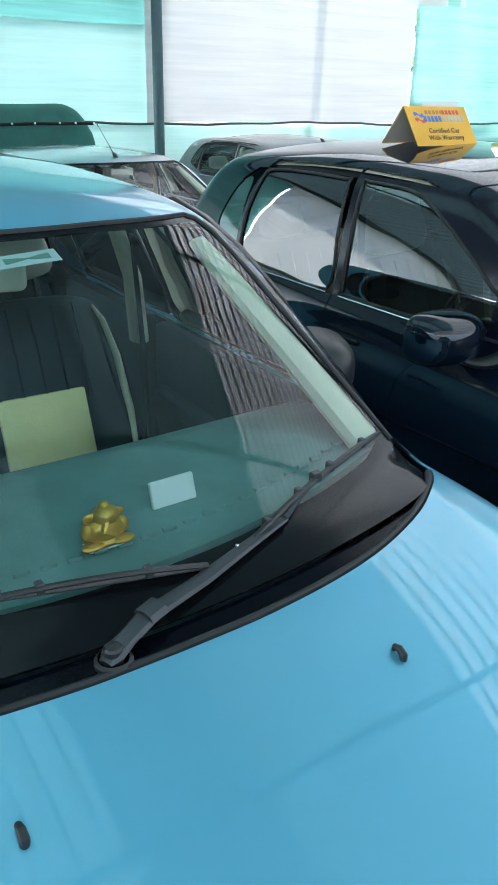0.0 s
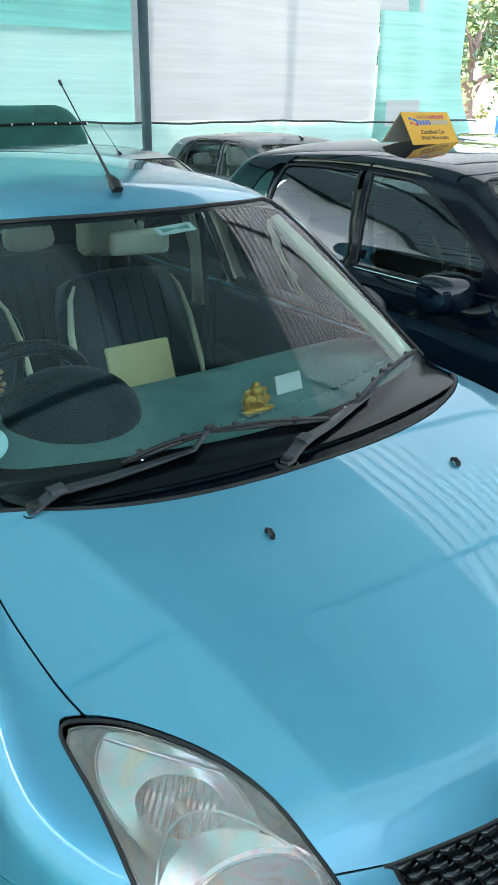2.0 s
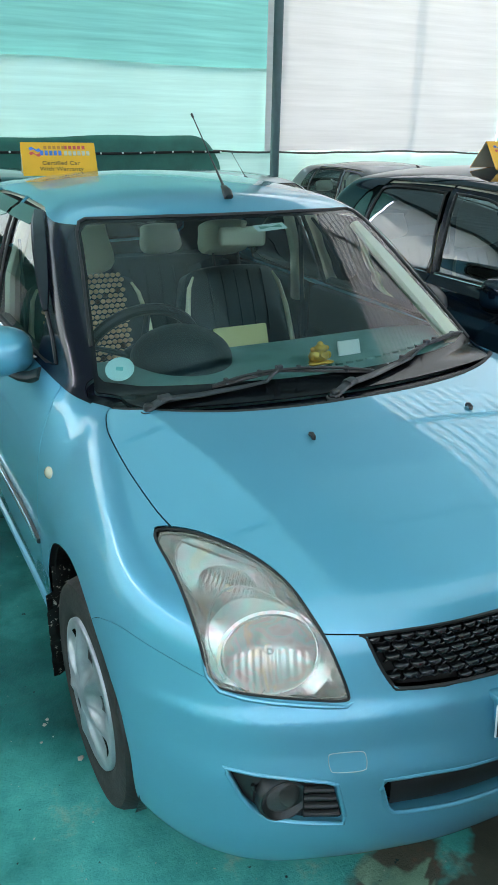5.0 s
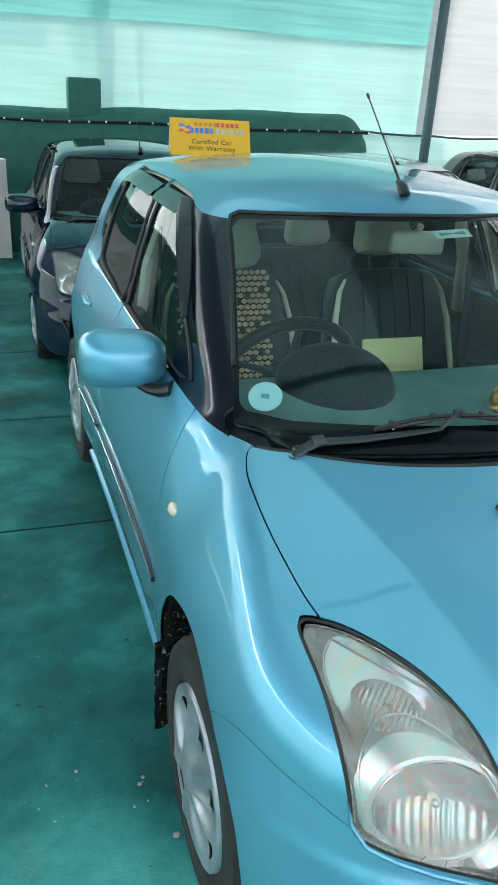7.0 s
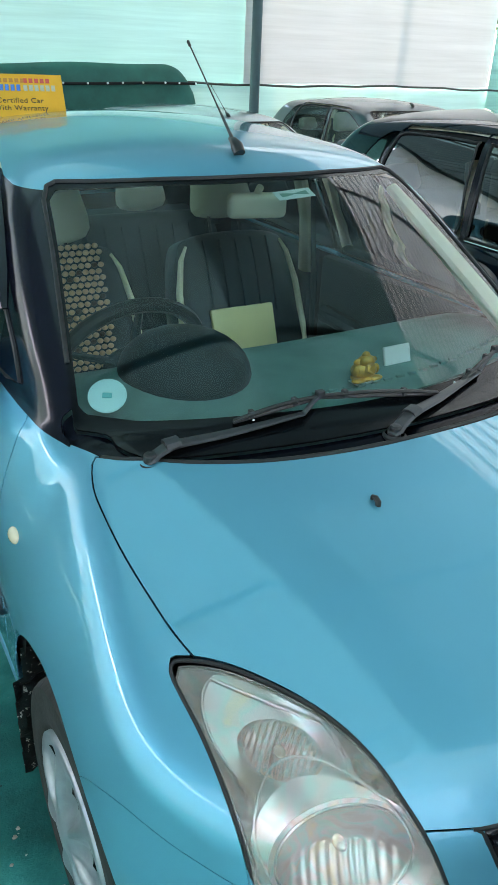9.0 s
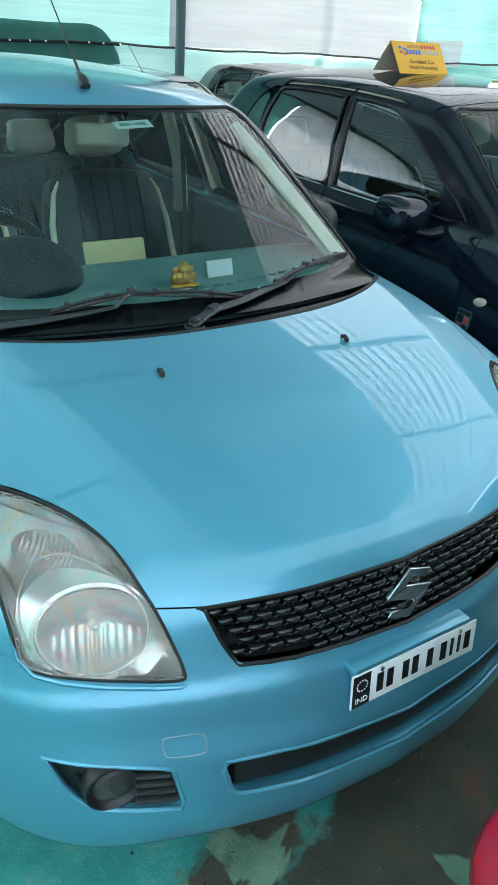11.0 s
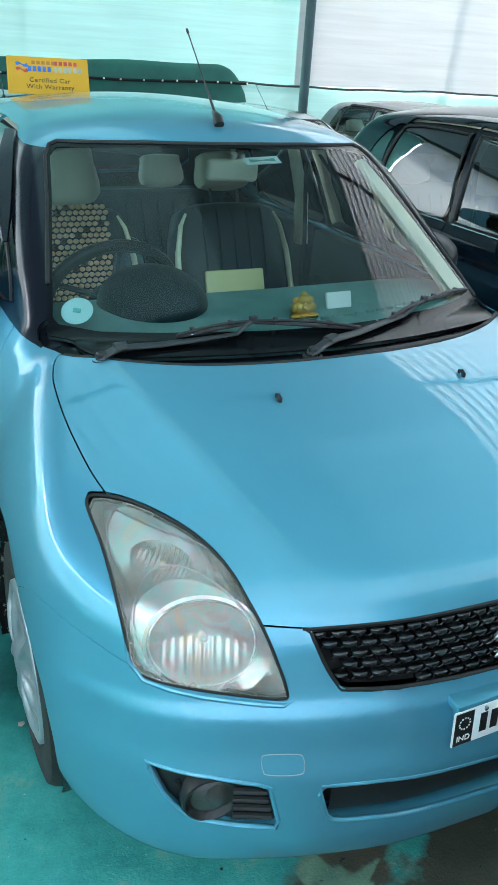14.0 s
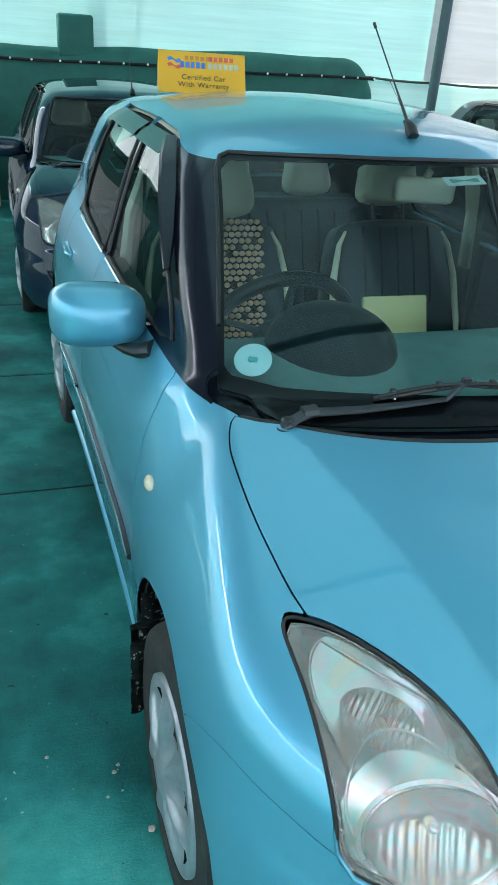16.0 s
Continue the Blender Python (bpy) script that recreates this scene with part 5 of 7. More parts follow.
        for t in (0.0, 0.25, 0.5, 0.72, 0.90):
            z = 0.99 + 0.37 * t
            x = 0.628 - 0.13 * t
            pts.append((sg * (x - 0.012), float(screen_y(np.array(x), np.array(z))) + 0.045, z - 0.005))
        tube(bm, pts, [0.042, 0.040, 0.037, 0.033, 0.024], 10, flat=0.6)
        part("screen_pillar_trim", bm, car, "beige windscreen pillar trim", mat=BEIGE)
    bm = bmesh.new()
    V, F = [], []
    xs, ys = np.linspace(-0.56, 0.56, 9), np.linspace(1.60, 3.0, 9)
    for y in ys:
        for x in xs:
            z = float(roof_y(np.array(y))) - 0.05 * (abs(x) / 0.55) ** 2 - 0.035
            V.append((x, y, z))
    for i in range(8):
        for j in range(8):
            F.append((i * 9 + j, i * 9 + j + 1, i * 9 + j + 10, i * 9 + j + 9))
    part("headlining", mesh_from("headlining", V, F), car, "pale headlining", mat=BEIGE)
    bm.free()
    m = Matrix.Translation((0.012, 1.515, 1.300)) @ Matrix.Rotation(radians(-12), 4, "Z")
    bm = bmesh.new()
    box(bm, -0.082, 0.082, -0.020, 0.02, -0.033, 0.033, 0.016, 3, m)
    rv = part("rear_view_mirror", bm, car, "beige backed rear view mirror", mat=BEIGE)
    bm = bmesh.new()
    tube(bm, [m @ Vector((0, 0.0, 0.03)), (0.012, 1.50, 1.35)], 0.01, 8)
    part("stalk", bm, rv, mat=BEIGE)


def antenna(car, tip):
    a = part("antenna_base", ANT["base"], car, "black antenna foot", mat=PLASTIC)
    bm = bmesh.new()
    p0, p1 = Vector((0, 1.633, 1.450)), Vector(tip)
    pts = [p0.lerp(p1, k / 10) for k in range(11)]
    tube(bm, pts, [0.005, 0.0045, 0.004, 0.0028] + [0.0022] * 7, 8)
    part("rod", bm, a, "thin black aerial rod", mat=PLASTIC)
    bm = bmesh.new()
    tube(bm, [p0.lerp(p1, 0.955), p1], 0.0045, 8)
    part("rod_tip", bm, a, mat=PLASTIC)


def antenna_mesh():
    bm = bmesh.new()
    zz = float(roof_y(np.array(1.63)))
    tube(bm, [(0, 1.595, zz - 0.004), (0, 1.61, zz + 0.012), (0, 1.63, zz + 0.024), (0, 1.65, zz + 0.028)], [0.016, 0.017, 0.011, 0.006], 12)
    return {"base": mesh_bm("base", bm, PLASTIC)}


ANT = antenna_mesh()


def trims(car, colour, visors):
    """Handles, mouldings, window seals, repeaters, wheel liners, washer jets, and other small outer parts."""
    for sg in (-1, 1):
        for y in (1.98, 2.62):
            p, n = beside_skin(y, 0.865, sg, 0.012)
            bm = bmesh.new()
            tube(bm, [p + Vector((0, -0.085, 0)) - n * 0.014, p + Vector((0, -0.06, 0)), p + Vector((0, 0.06, 0.004)), p + Vector((0, 0.085, 0)) - n * 0.014], [0.012, 0.013, 0.013, 0.012], 10, flat=0.8)
            part("door_handle", bm, car, "body-coloured pull handle", mat=colour)
        for y0, y1 in ((1.14, 2.15), (2.185, 2.60)):
            bm = bmesh.new()
            pts = []
            for k in range(9):
                y = y0 + (y1 - y0) * k / 8
                pts.append(beside_skin(y, 0.52 - 0.02 * (y - 1.1), sg, 0.003)[0])
            tube(bm, pts, [0.008] + [0.013] * 7 + [0.008], 8, flat=1.0)
            mo = part("side_moulding", bm, car, "dark side moulding", mat=MOULD)
            bm = bmesh.new()
            tube(bm, [q + Vector((sg * 0.010, 0, 0.009)) for q in pts], 0.0035, 6)
            part("moulding_strip", bm, mo, "bright moulding strip", mat=CHROME)
        # metal strips added in place of the highlight along the door shoulder
        for y0, y1 in ((1.46, 2.06), (2.13, 2.66)):
            bm = bmesh.new()
            tube(bm, [beside_skin(y0 + (y1 - y0) * k / 8, 0.981, sg, 0.003)[0] for k in range(9)], 0.0065, 6, flat=0.6)
            part("belt_moulding", bm, car, "bright strip standing for the highlight under the window", mat=BELTGLINT)
        bm = bmesh.new()
        pts = [beside_skin(1.08 + 1.5 * k / 10, 0.205, sg, 0.006)[0] for k in range(11)]
        tube(bm, pts, 0.014, 8)
        part("sill_strip", bm, car, "body-coloured sill", mat=colour)
        p, n = beside_skin(1.055, 0.772, sg, 0.0)
        bm = bmesh.new()
        q = bmesh.ops.create_uvsphere(bm, u_segments=18, v_segments=10, radius=1)
        bmesh.ops.transform(bm, matrix=frame_at(p, n) @ Matrix.Rotation(radians(12 * sg), 4, "Y") @ Matrix.Diagonal((0.030, 0.011, 0.017, 1)), verts=q["verts"])
        part("side_repeater", bm, car, "clear oval side repeater", mat=REPEATER)
        for poly, nm in ((WINDOW_F, "window_seal"), (WINDOW_R, "window_seal")):
            bm = bmesh.new()
            rim_tube(bm, [beside_skin(y, z, sg, 0.001)[0] for y, z in poly[::2]], 0.006)
            part(nm, bm, car, "black rubber window seal", mat=RUBBER)
        for hub in (HUB_F, HUB_R):
            bm = bmesh.new()
            lathe(bm, [(ARCH + 0.012, 0.0), (ARCH + 0.016, -0.16), (ARCH + 0.01, -0.32), (0.05, -0.33)], 48, Matrix.Translation((sg * 0.815, hub + 0.02, ARCH_Z)) @ (Matrix.Rotation(math.pi, 4, "Z") if sg < 0 else Matrix()))
            bmesh.ops.delete(bm, geom=[f for f in bm.faces if f.calc_center_median().z < 0.16], context="FACES")
            part("wheel_arch_liner", bm, car, "black wheel arch liner", mat=LINER)
        bm = bmesh.new()
        rg = random.Random(11)
        grid = []
        for k in range(25):
            z = 0.10 + 0.38 * k / 24
            row = []
            for n in range(15):
                x = 0.60 + (0.248 if z < 0.40 else 0.225) * n / 14
                row.append(bm.verts.new((sg * x, 1.058 - 0.016 * rg.random() - 0.03 * max(0, z - 0.36), z)))
            grid.append(row)
        for r0, r1 in zip(grid, grid[1:]):
            for n in range(14):
                bm.faces.new((r0[n], r0[n + 1], r1[n + 1], r1[n]))
        bmesh.ops.solidify(bm, geom=bm.faces[:], thickness=0.012)
        part("splash_guard", bm, car, "mud-spattered black splash guard", mat=SPLASH)
        x = sg * 0.254
        p, n = on_skin(x, y=0.603)
        bm = bmesh.new()
        tube(bm, [p + Vector((0, -0.009, -0.004)), p + Vector((0, -0.008, 0.005)), p + Vector((0, 0.0, 0.010)), p + Vector((0, 0.008, 0.008)), p + Vector((0, 0.011, 0.0))], [0.005, 0.006, 0.0052, 0.0045, 0.003], 10)
        w = part("washer_jet", bm, car, "black washer jet", mat=PLASTIC)
        bm = bmesh.new()
        ellipsoid(bm, p + Vector((0, 0.012, 0.005)), (0.0028, 0.0022, 0.0028))
        part("nozzle", bm, w, mat=CHROME)
        if visors:
            for y0, y1 in ((1.83, 2.16), (2.20, 2.72)):
                bm = bmesh.new()
                rows = []
                for k in range(9):
                    y = y0 + (y1 - y0) * k / 8
                    zt = 1.366 if y < 2.6 else 1.366 - 0.12 * (y - 2.6)
                    a = beside_skin(y, zt, sg, 0.003)[0]
                    b = beside_skin(y, zt - 0.03, sg, 0.016)[0]
                    c = beside_skin(y, zt - 0.048, sg, 0.022)[0]
                    rows.append([bm.verts.new(q) for q in (a, b, c, c - Vector((sg * 0.003, 0, 0)), b - Vector((sg * 0.004, 0, 0)))])
                for r0, r1 in zip(rows, rows[1:]):
                    for k in range(4):
                        bm.faces.new((r0[k], r0[k + 1], r1[k + 1], r1[k]))
                part("rain_visor", bm, car, "smoked plastic rain visor", mat=VISOR)
            bm = bmesh.new()
            pts = [beside_skin(y, z, sg, 0.016)[0] for y, z in ((1.42, 1.125), (1.50, 1.19), (1.62, 1.268), (1.74, 1.325), (1.84, 1.358))]
            tube(bm, pts, [0.008, 0.02, 0.026, 0.026, 0.02], 8, flat=0.4)
            part("rain_visor", bm, car, "smoked plastic rain visor", mat=FILM)
    # screen seals
    for poly, nm in ((SCREEN, "screen_seal"),):
        bm = bmesh.new()
        half = [(x, z) for x, z in poly if x > 0 and z > 0.99]
        half = [(0.662, 0.99)] + half + [(0.0, 1.377)]
        full = half + [(-x, z) for x, z in half[::-1][1:]]
        pts = []
        for (x0, z0), (x1, z1) in zip(full, full[1:]):
            for t in (0, 0.25, 0.5, 0.75):
                x, z = x0 + (x1 - x0) * t, z0 + (z1 - z0) * t
                p, n = on_skin_from(x, z)
                pts.append(p + n * 0.001)
        tube(bm, pts, 0.0055, 6)
        part(nm, bm, car, "black windscreen seal", mat=RUBBER)
    # black hood-edge strip at the scuttle
    bm = bmesh.new()
    pts = []
    for k in range(49):
        x = -0.65 + 1.30 * k / 48
        pts.append(on_skin(x, y=float(scuttle_y(abs(x))) + 0.010)[0] + Vector((0, 0, -0.007)))
    tube(bm, pts, 0.0075, 8)
    part("bonnet_seal", bm, car, "black rubber bonnet seal", mat=RUBBER)
    # tow hook cap
    bm = bmesh.new()
    c = [(-0.500, 0.500), (-0.448, 0.500), (-0.437, 0.492), (-0.436, 0.470), (-0.446, 0.459), (-0.498, 0.460), (-0.508, 0.468), (-0.509, 0.492)]
    rim_tube(bm, [on_skin(x, z, lift=0.0004)[0] for x, z in rounded(c, 3)], 0.0011)
    part("tow_cap_joint", bm, car, "joint of the tow hook cap", mat=SILVER)
    # air intake with its broad bar
    half = INTAKE[1:-1]
    opening(car, half + [(0.0, 0.325)] + [(-x, z) for x, z in half[::-1]] + [(0.0, 0.412)], 1, 0.045, colour, "intake_opening", "body-coloured lip of the lower air intake")
    bm = bmesh.new()
    rows = []
    for k in range(25):
        x = -0.385 + 0.77 * k / 24
        rows.append([bm.verts.new(on_skin(x, z, lift=l)[0]) for z, l in ((0.427, -0.020), (0.421, -0.009), (0.404, -0.007), (0.366, -0.010), (0.352, -0.015), (0.344, -0.038))])
    for r0, r1 in zip(rows, rows[1:]):
        for k in range(5):
            bm.faces.new((r0[k], r0[k + 1], r1[k + 1], r1[k]))
    part("intake_bar", bm, car, "broad black intake bar", mat=PLASTIC)
    bm = bmesh.new()
    tube(bm, [on_skin(-0.365 + 0.73 * k / 16, 0.362, lift=-0.034)[0] for k in range(17)], 0.007, 8)
    part("intake_bar", bm, car, "thin black intake bar", mat=PLASTIC)


def on_skin_from(x, z):
    """The windscreen's place at x, z."""
    ts = np.linspace(0.75, 2.0, 1251)
    f = skin(np.full_like(ts, x), ts, np.full_like(ts, z))
    p = np.array([[x, ts[np.argmax(f < 0)], z]])
    g = slope(skin, p)[0]
    return Vector(p[0]), Vector(g / np.linalg.norm(g))


REPEATER = material("clear_repeater", (0.62, 0.50, 0.36), 0.15, coat=0.6)
VISOR = material("smoked_visor", (0.030, 0.030, 0.027), 0.15, metal=0.25)

ROLE = {"windscreen": GLASS, "rear_glass": GLASS, "screen_border": FRIT, "cowl": COWL, "underbody": UNDER, "inner_shell": UNDER, "intake_skin": UNDER}


def hatchback(name, label, colour, m, visors=False, mast=(0.025, 1.964, 1.681), pillars=None, mirror=None):
    """The small five-door hatchback, whole."""
    car = thing(name, label, "car", m)
    PAINT[car.name] = colour
    made = {}
    for nm, me in SKIN.items():
        if nm == "headlight_area" or nm.startswith("lens") or nm.startswith("grille") or nm.startswith("fog"):
            continue
        base = nm[:-2] if nm[-2:] in ("_r", "_l") else nm
        if base.startswith("window"):
            mt = FARGLASS if nm.endswith("_l") else SIDEGLASS
        elif base in ("pillar", "front_door_frame", "rear_door_frame"):
            mt = pillars or FILM
        else:
            mt = ROLE.get(base, colour)
        if base in ("windscreen", "rear_glass") or base.startswith("window"):
            lab = "clear green-tinted windscreen" if base == "windscreen" else "dark tinted window glass"
        else:
            lab = ""
        made[nm] = part(base, me, car, lab, mat=mt)
        if base in ("windscreen", "rear_glass") or base.startswith("window"):
            made[nm].visible_shadow = False
    for tag, sg in (("_r", -1), ("_l", 1)):
        headlight(car, tag, sg)
        fog_lamp(car, tag, sg)
        # passenger's shell is black in place of the dark car it would reflect
        door_mirror(car, sg, mirror or (colour if sg < 0 else PLASTIC))
        for y in (HUB_F, HUB_R):
            wheel(car, sg * 0.735, y, sg)
    grille(car)
    number_plate(car)
    cabin(car)
    trims(car, colour, visors)
    wiper(car, (-0.08, 0.765, 0.983), (-0.01, 0.798, 0.989), (0.27, 0.887, 1.003), (0.374, 0.942, 1.010), ((0.20, 0.870, 1.0), (0.625, 1.06, 1.006)))
    wiper(car, (-0.58, 0.87, 0.983), (-0.53, 0.884, 0.989), (-0.237, 0.873, 1.0), (-0.186, 0.892, 1.011), ((-0.38, 0.913, 0.997), (0.105, 0.848, 0.997)))
    antenna(car, mast)
    return car


blue_car = hatchback("hatchback_car", "light blue metallic five-door hatchback with black pillars", BLUE, Matrix(), visors=True)
# ---------------------------------------------------------------- the other cars
def repaint(car, swap, drop=()):
    """Gives the parts of a copied car other materials, and takes away what it lacks."""
    for o in [o for o in car.children_recursive if o.name.split(".")[0] in drop]:
        for c in list(o.children):
            bpy.data.objects.remove(c)
        bpy.data.objects.remove(o)
    for o in car.children_recursive:
        if o.type == "MESH" and o.material_slots and o.material_slots[0].material in swap:
            s = o.material_slots[0]
            mt = swap[s.material]
            s.link = "OBJECT"
            s.material = mt
    return car


BEADS = ("bead_cover", "bead_cushion")
black_car = repaint(copy_thing(blue_car, Matrix.Translation((2.10, 0.0, 0))), {BLUE: NIGHT, MOULD: NIGHT, SIDEGLASS: FILMGLASS}, BEADS + ("rain_visor", "rod", "rod_tip"))
tagged(black_car, "glossy black-blue five-door hatchback with a shield sticker", "car")
bm = bmesh.new()
tube(bm, [(0, 1.633, 1.450), (0, 1.72, 1.505)], [0.006, 0.003], 8)
part("rod", bm, black_car, "short stubby aerial", mat=PLASTIC)
navy_car = repaint(copy_thing(blue_car, Matrix.Translation((-0.10, 3.78, 0)) @ Matrix.Rotation(radians(-1.5), 4, "Z") @ Matrix.Diagonal((1.0, 1.0, 0.85, 1))), {BLUE: NAVY, FILM: NAVY, MOULD: NAVY, SIDEGLASS: FILMGLASS}, BEADS + ("rain_visor",))
navy_car.scale = (1.0, 1.0, 0.85)
tagged(navy_car, "glossy blue-black hatchback parked behind the light blue one", "car")
grey_car = repaint(copy_thing(blue_car, Matrix.Translation((2.20, 4.10, 0))), {BLUE: SILVER, FILM: SILVER, MOULD: SILVER}, BEADS + ("rain_visor",))
grey_car.scale = (1.0, 1.0, 0.805)
tagged(grey_car, "silver-grey hatchback in the back row", "car")
dark_car = repaint(copy_thing(blue_car, Matrix.Translation((4.6, 4.62, 0))), {BLUE: DARKGREY, FILM: DARKGREY, MOULD: DARKGREY}, BEADS + ("rain_visor", "rod", "rod_tip"))
dark_car.scale = (1.0, 1.0, 0.83)
tagged(dark_car, "dark teal-grey hatchback in the back row", "car")
far_car = repaint(copy_thing(blue_car, Matrix.Translation((6.4, 3.0, 0))), {BLUE: NIGHT, FILM: NIGHT, MOULD: NIGHT, SIDEGLASS: FILMGLASS}, BEADS + ("rain_visor", "rod", "rod_tip"))
far_car.scale = (1.0, 1.0, 0.86)
silver_car = repaint(copy_thing(blue_car, Matrix.Translation((0.512, -3.845, 0))), {BLUE: SILVER, FILM: SILVER, MOULD: SILVER}, BEADS + ("rain_visor", "rod", "rod_tip"))
tagged(silver_car, "silver hatchback standing with its tail to the blue one", "car")
TAILRED = material("red_tail_lens", (0.55, 0.004, 0.03), 0.12, coat=0.8, bump=0.3, scale=60)
TAILCLEAR = material("pale_tail_lens", (0.75, 0.62, 0.60), 0.12, coat=0.8)
for sg in (-1, 1):
    bm = bmesh.new()
    ellipsoid(bm, (sg * 0.66, 3.40, 0.52), (0.088, 0.105, 0.17), 24, 16)
    tl = part("tail_light", bm, silver_car, "glossy red tail lamp", mat=TAILRED)
    bm = bmesh.new()
    ellipsoid(bm, (sg * 0.655, 3.405, 0.39), (0.07, 0.085, 0.06), 20, 12)
    part("reversing_light", bm, tl, "pale reversing lens", mat=TAILCLEAR)
tagged(far_car, "black hatchback at the open end of the row", "car")


# ---------------------------------------------------------------- things on the cars
def roof_sign(m):
    """A folded yellow card standing like a tent, printed on both faces."""
    s = thing("roof_sign", "yellow folded card sign with printed warranty words on the car roof", "sign", m, "roof signs")
    w, h, d = 0.157, 0.130, 0.095
    for sg in (-1, 1):
        slant = Matrix.Rotation(math.atan2(d, h) * -sg, 4, "X")
        face = Matrix.Translation((0, sg * d, 0)) @ Matrix.Rotation(math.atan2(d, h) * sg, 4, "X")
        bm = bmesh.new()
        L = math.hypot(h, d)
        box(bm, -w, w, -0.0012, 0.0012, 0, L, 0.0005, 1, face)
        p = part("panel", bm, s, "yellow printed card", mat=YELLOW)
        bm = bmesh.new()
        box(bm, -w + 0.001, w - 0.001, -0.0024 if sg > 0 else 0.0016, -0.0016 if sg > 0 else 0.0024, 0.004, L - 0.006, 0.0002, 1, face)
        part("inner_face", bm, p, "plain white inner face", mat=CARDWHITE)
        turn = face @ Matrix.Translation((0, sg * 0.0018, 0)) @ Matrix.Rotation(math.pi / 2, 4, "X")
        if sg > 0:
            turn = face @ Matrix.Translation((0, 0.0018, 0)) @ Matrix.Rotation(math.pi, 4, "Z") @ Matrix.Rotation(math.pi / 2, 4, "X")
        for words, size, x, z, mt in (("Certified Car", 0.027, 0.005, 0.060, SIGNBLACK), ("With Warranty", 0.027, 0.005, 0.032, SIGNBLACK)):
            t = text_mesh("lettering", words, size, mt, spacing=1.08)
            part("lettering", t, p, "printed words", turn @ Matrix.Translation((x, z, 0)), mat=mt)
        for x0, x1, z0, z1, mt in ((-0.078, 0.014, 0.097, 0.120, SIGNBLUE), (0.022, 0.118, 0.097, 0.119, SIGNGREY), (-0.062, 0.02, 0.128, 0.143, SIGNORANGE), (0.024, 0.118, 0.127, 0.144, SIGNRED)):
            k = 0
            x = x0
            while x < x1:
                bm = bmesh.new()
                box(bm, x, x + 0.013, z0, z1, 0.0, 0.0008)
                part("print_bar", bm, p, mat=mt, m=turn)
                x += 0.019
        for zz, mt in ((0.131, SIGNBLUE), (0.108, SIGNRED)):
            bm = bmesh.new()
            vs = [bm.verts.new((-0.125 + 0.044 * k / 8, zz + 0.006 * math.sin(k * 0.8), 0.0006)) for k in range(9)]
            vs += [bm.verts.new((-0.118 + 0.044 * k / 8, zz - 0.012 + 0.006 * math.sin(k * 0.8), 0.0006)) for k in range(8, -1, -1)]
            bm.faces.new(vs)
            part("print_wave", bm, p, mat=mt, m=turn)
    return s


SIGNORANGE = material("sign_orange_print", (0.55, 0.20, 0.03), 0.5)


def roof_height(x, y):
    return on_skin(x, y=y)[0].z


sign_a = roof_sign(Matrix.Translation((-0.295, 2.685, roof_height(-0.295, 2.685) - 0.002)) @ Matrix.Rotation(radians(-10), 4, "Z"))
sign_b = roof_sign(Matrix.Translation((1.93, 2.265, roof_height(-0.17, 2.265) - 0.002)))

# shield sticker on the black car's wing
p, n = beside_skin(1.10, 0.685, -1, 0.0015)
fr = Matrix.Translation((2.10, 0, 0)) @ frame_at(p, n) @ Matrix.Diagonal((1.35, 1.0, 1.35, 1))
st = thing("shield_sticker", "small red, black and silver shield sticker on a black wing", "sticker")
bm = bmesh.new()
prism(bm, [(-0.026, 0.035), (0.026, 0.035), (0.028, -0.005), (0.018, -0.028), (0, -0.04), (-0.018, -0.028), (-0.028, -0.005)], 0.001, fr)
part("field", bm, st, "silver field", mat=CHROME)
for x0, x1, z0, z1, mt in ((-0.022, 0.022, 0.020, 0.030, INK), (-0.022, -0.002, -0.002, 0.016, INK), (0.003, 0.009, -0.004, 0.016, SIGNRED), (0.013, 0.020, -0.004, 0.016, SIGNRED), (-0.019, -0.013, -0.024, -0.006, SIGNRED), (-0.009, -0.003, -0.030, -0.006, SIGNRED), (0.003, 0.016, -0.026, -0.008, INK)):
    bm = bmesh.new()
    prism(bm, [(x0, z0), (x1, z0), (x1, z1), (x0, z1)], 0.0006, fr @ Matrix.Translation((0, -0.0008, 0)))
    part("print_bar", bm, st, mat=mt)

# figurine, paper, discs and labels inside the blue car
bm = bmesh.new()
c = Vector((0.012, 0.998, 0.993))
ellipsoid(bm, c + Vector((0, 0, 0.012)), (0.026, 0.020, 0.014), 14, 8)
ellipsoid(bm, c + Vector((0, 0, 0.034)), (0.027, 0.021, 0.028), 14, 8)
ellipsoid(bm, c + Vector((0.002, -0.003, 0.062)), (0.017, 0.016, 0.019), 14, 8)
ellipsoid(bm, c + Vector((0.002, 0, 0.078)), (0.008, 0.008, 0.012), 12, 8)
for sg in (-1, 1):
    ellipsoid(bm, c + Vector((sg * 0.016, -0.002, 0.062)), (0.010, 0.004, 0.011), 10, 6)
    ellipsoid(bm, c + Vector((sg * 0.022, -0.006, 0.036)), (0.008, 0.008, 0.016), 10, 6)
    ellipsoid(bm, c + Vector((sg * 0.018, -0.014, 0.012)), (0.016, 0.010, 0.008), 10, 6)
tube(bm, [c + Vector((0.0, -0.012, 0.058)), c + Vector((-0.006, -0.02, 0.042)), c + Vector((0.006, -0.022, 0.030))], [0.006, 0.005, 0.003], 8)
bmesh.ops.transform(bm, matrix=Matrix.Translation(c) @ Matrix.Diagonal((1.3, 1.15, 0.8, 1)) @ Matrix.Translation(-c), verts=bm.verts)
figurine = solo("figurine", bm, GOLD, "small gilded seated figurine on the dashboard", "figurine")
bm = bmesh.new()
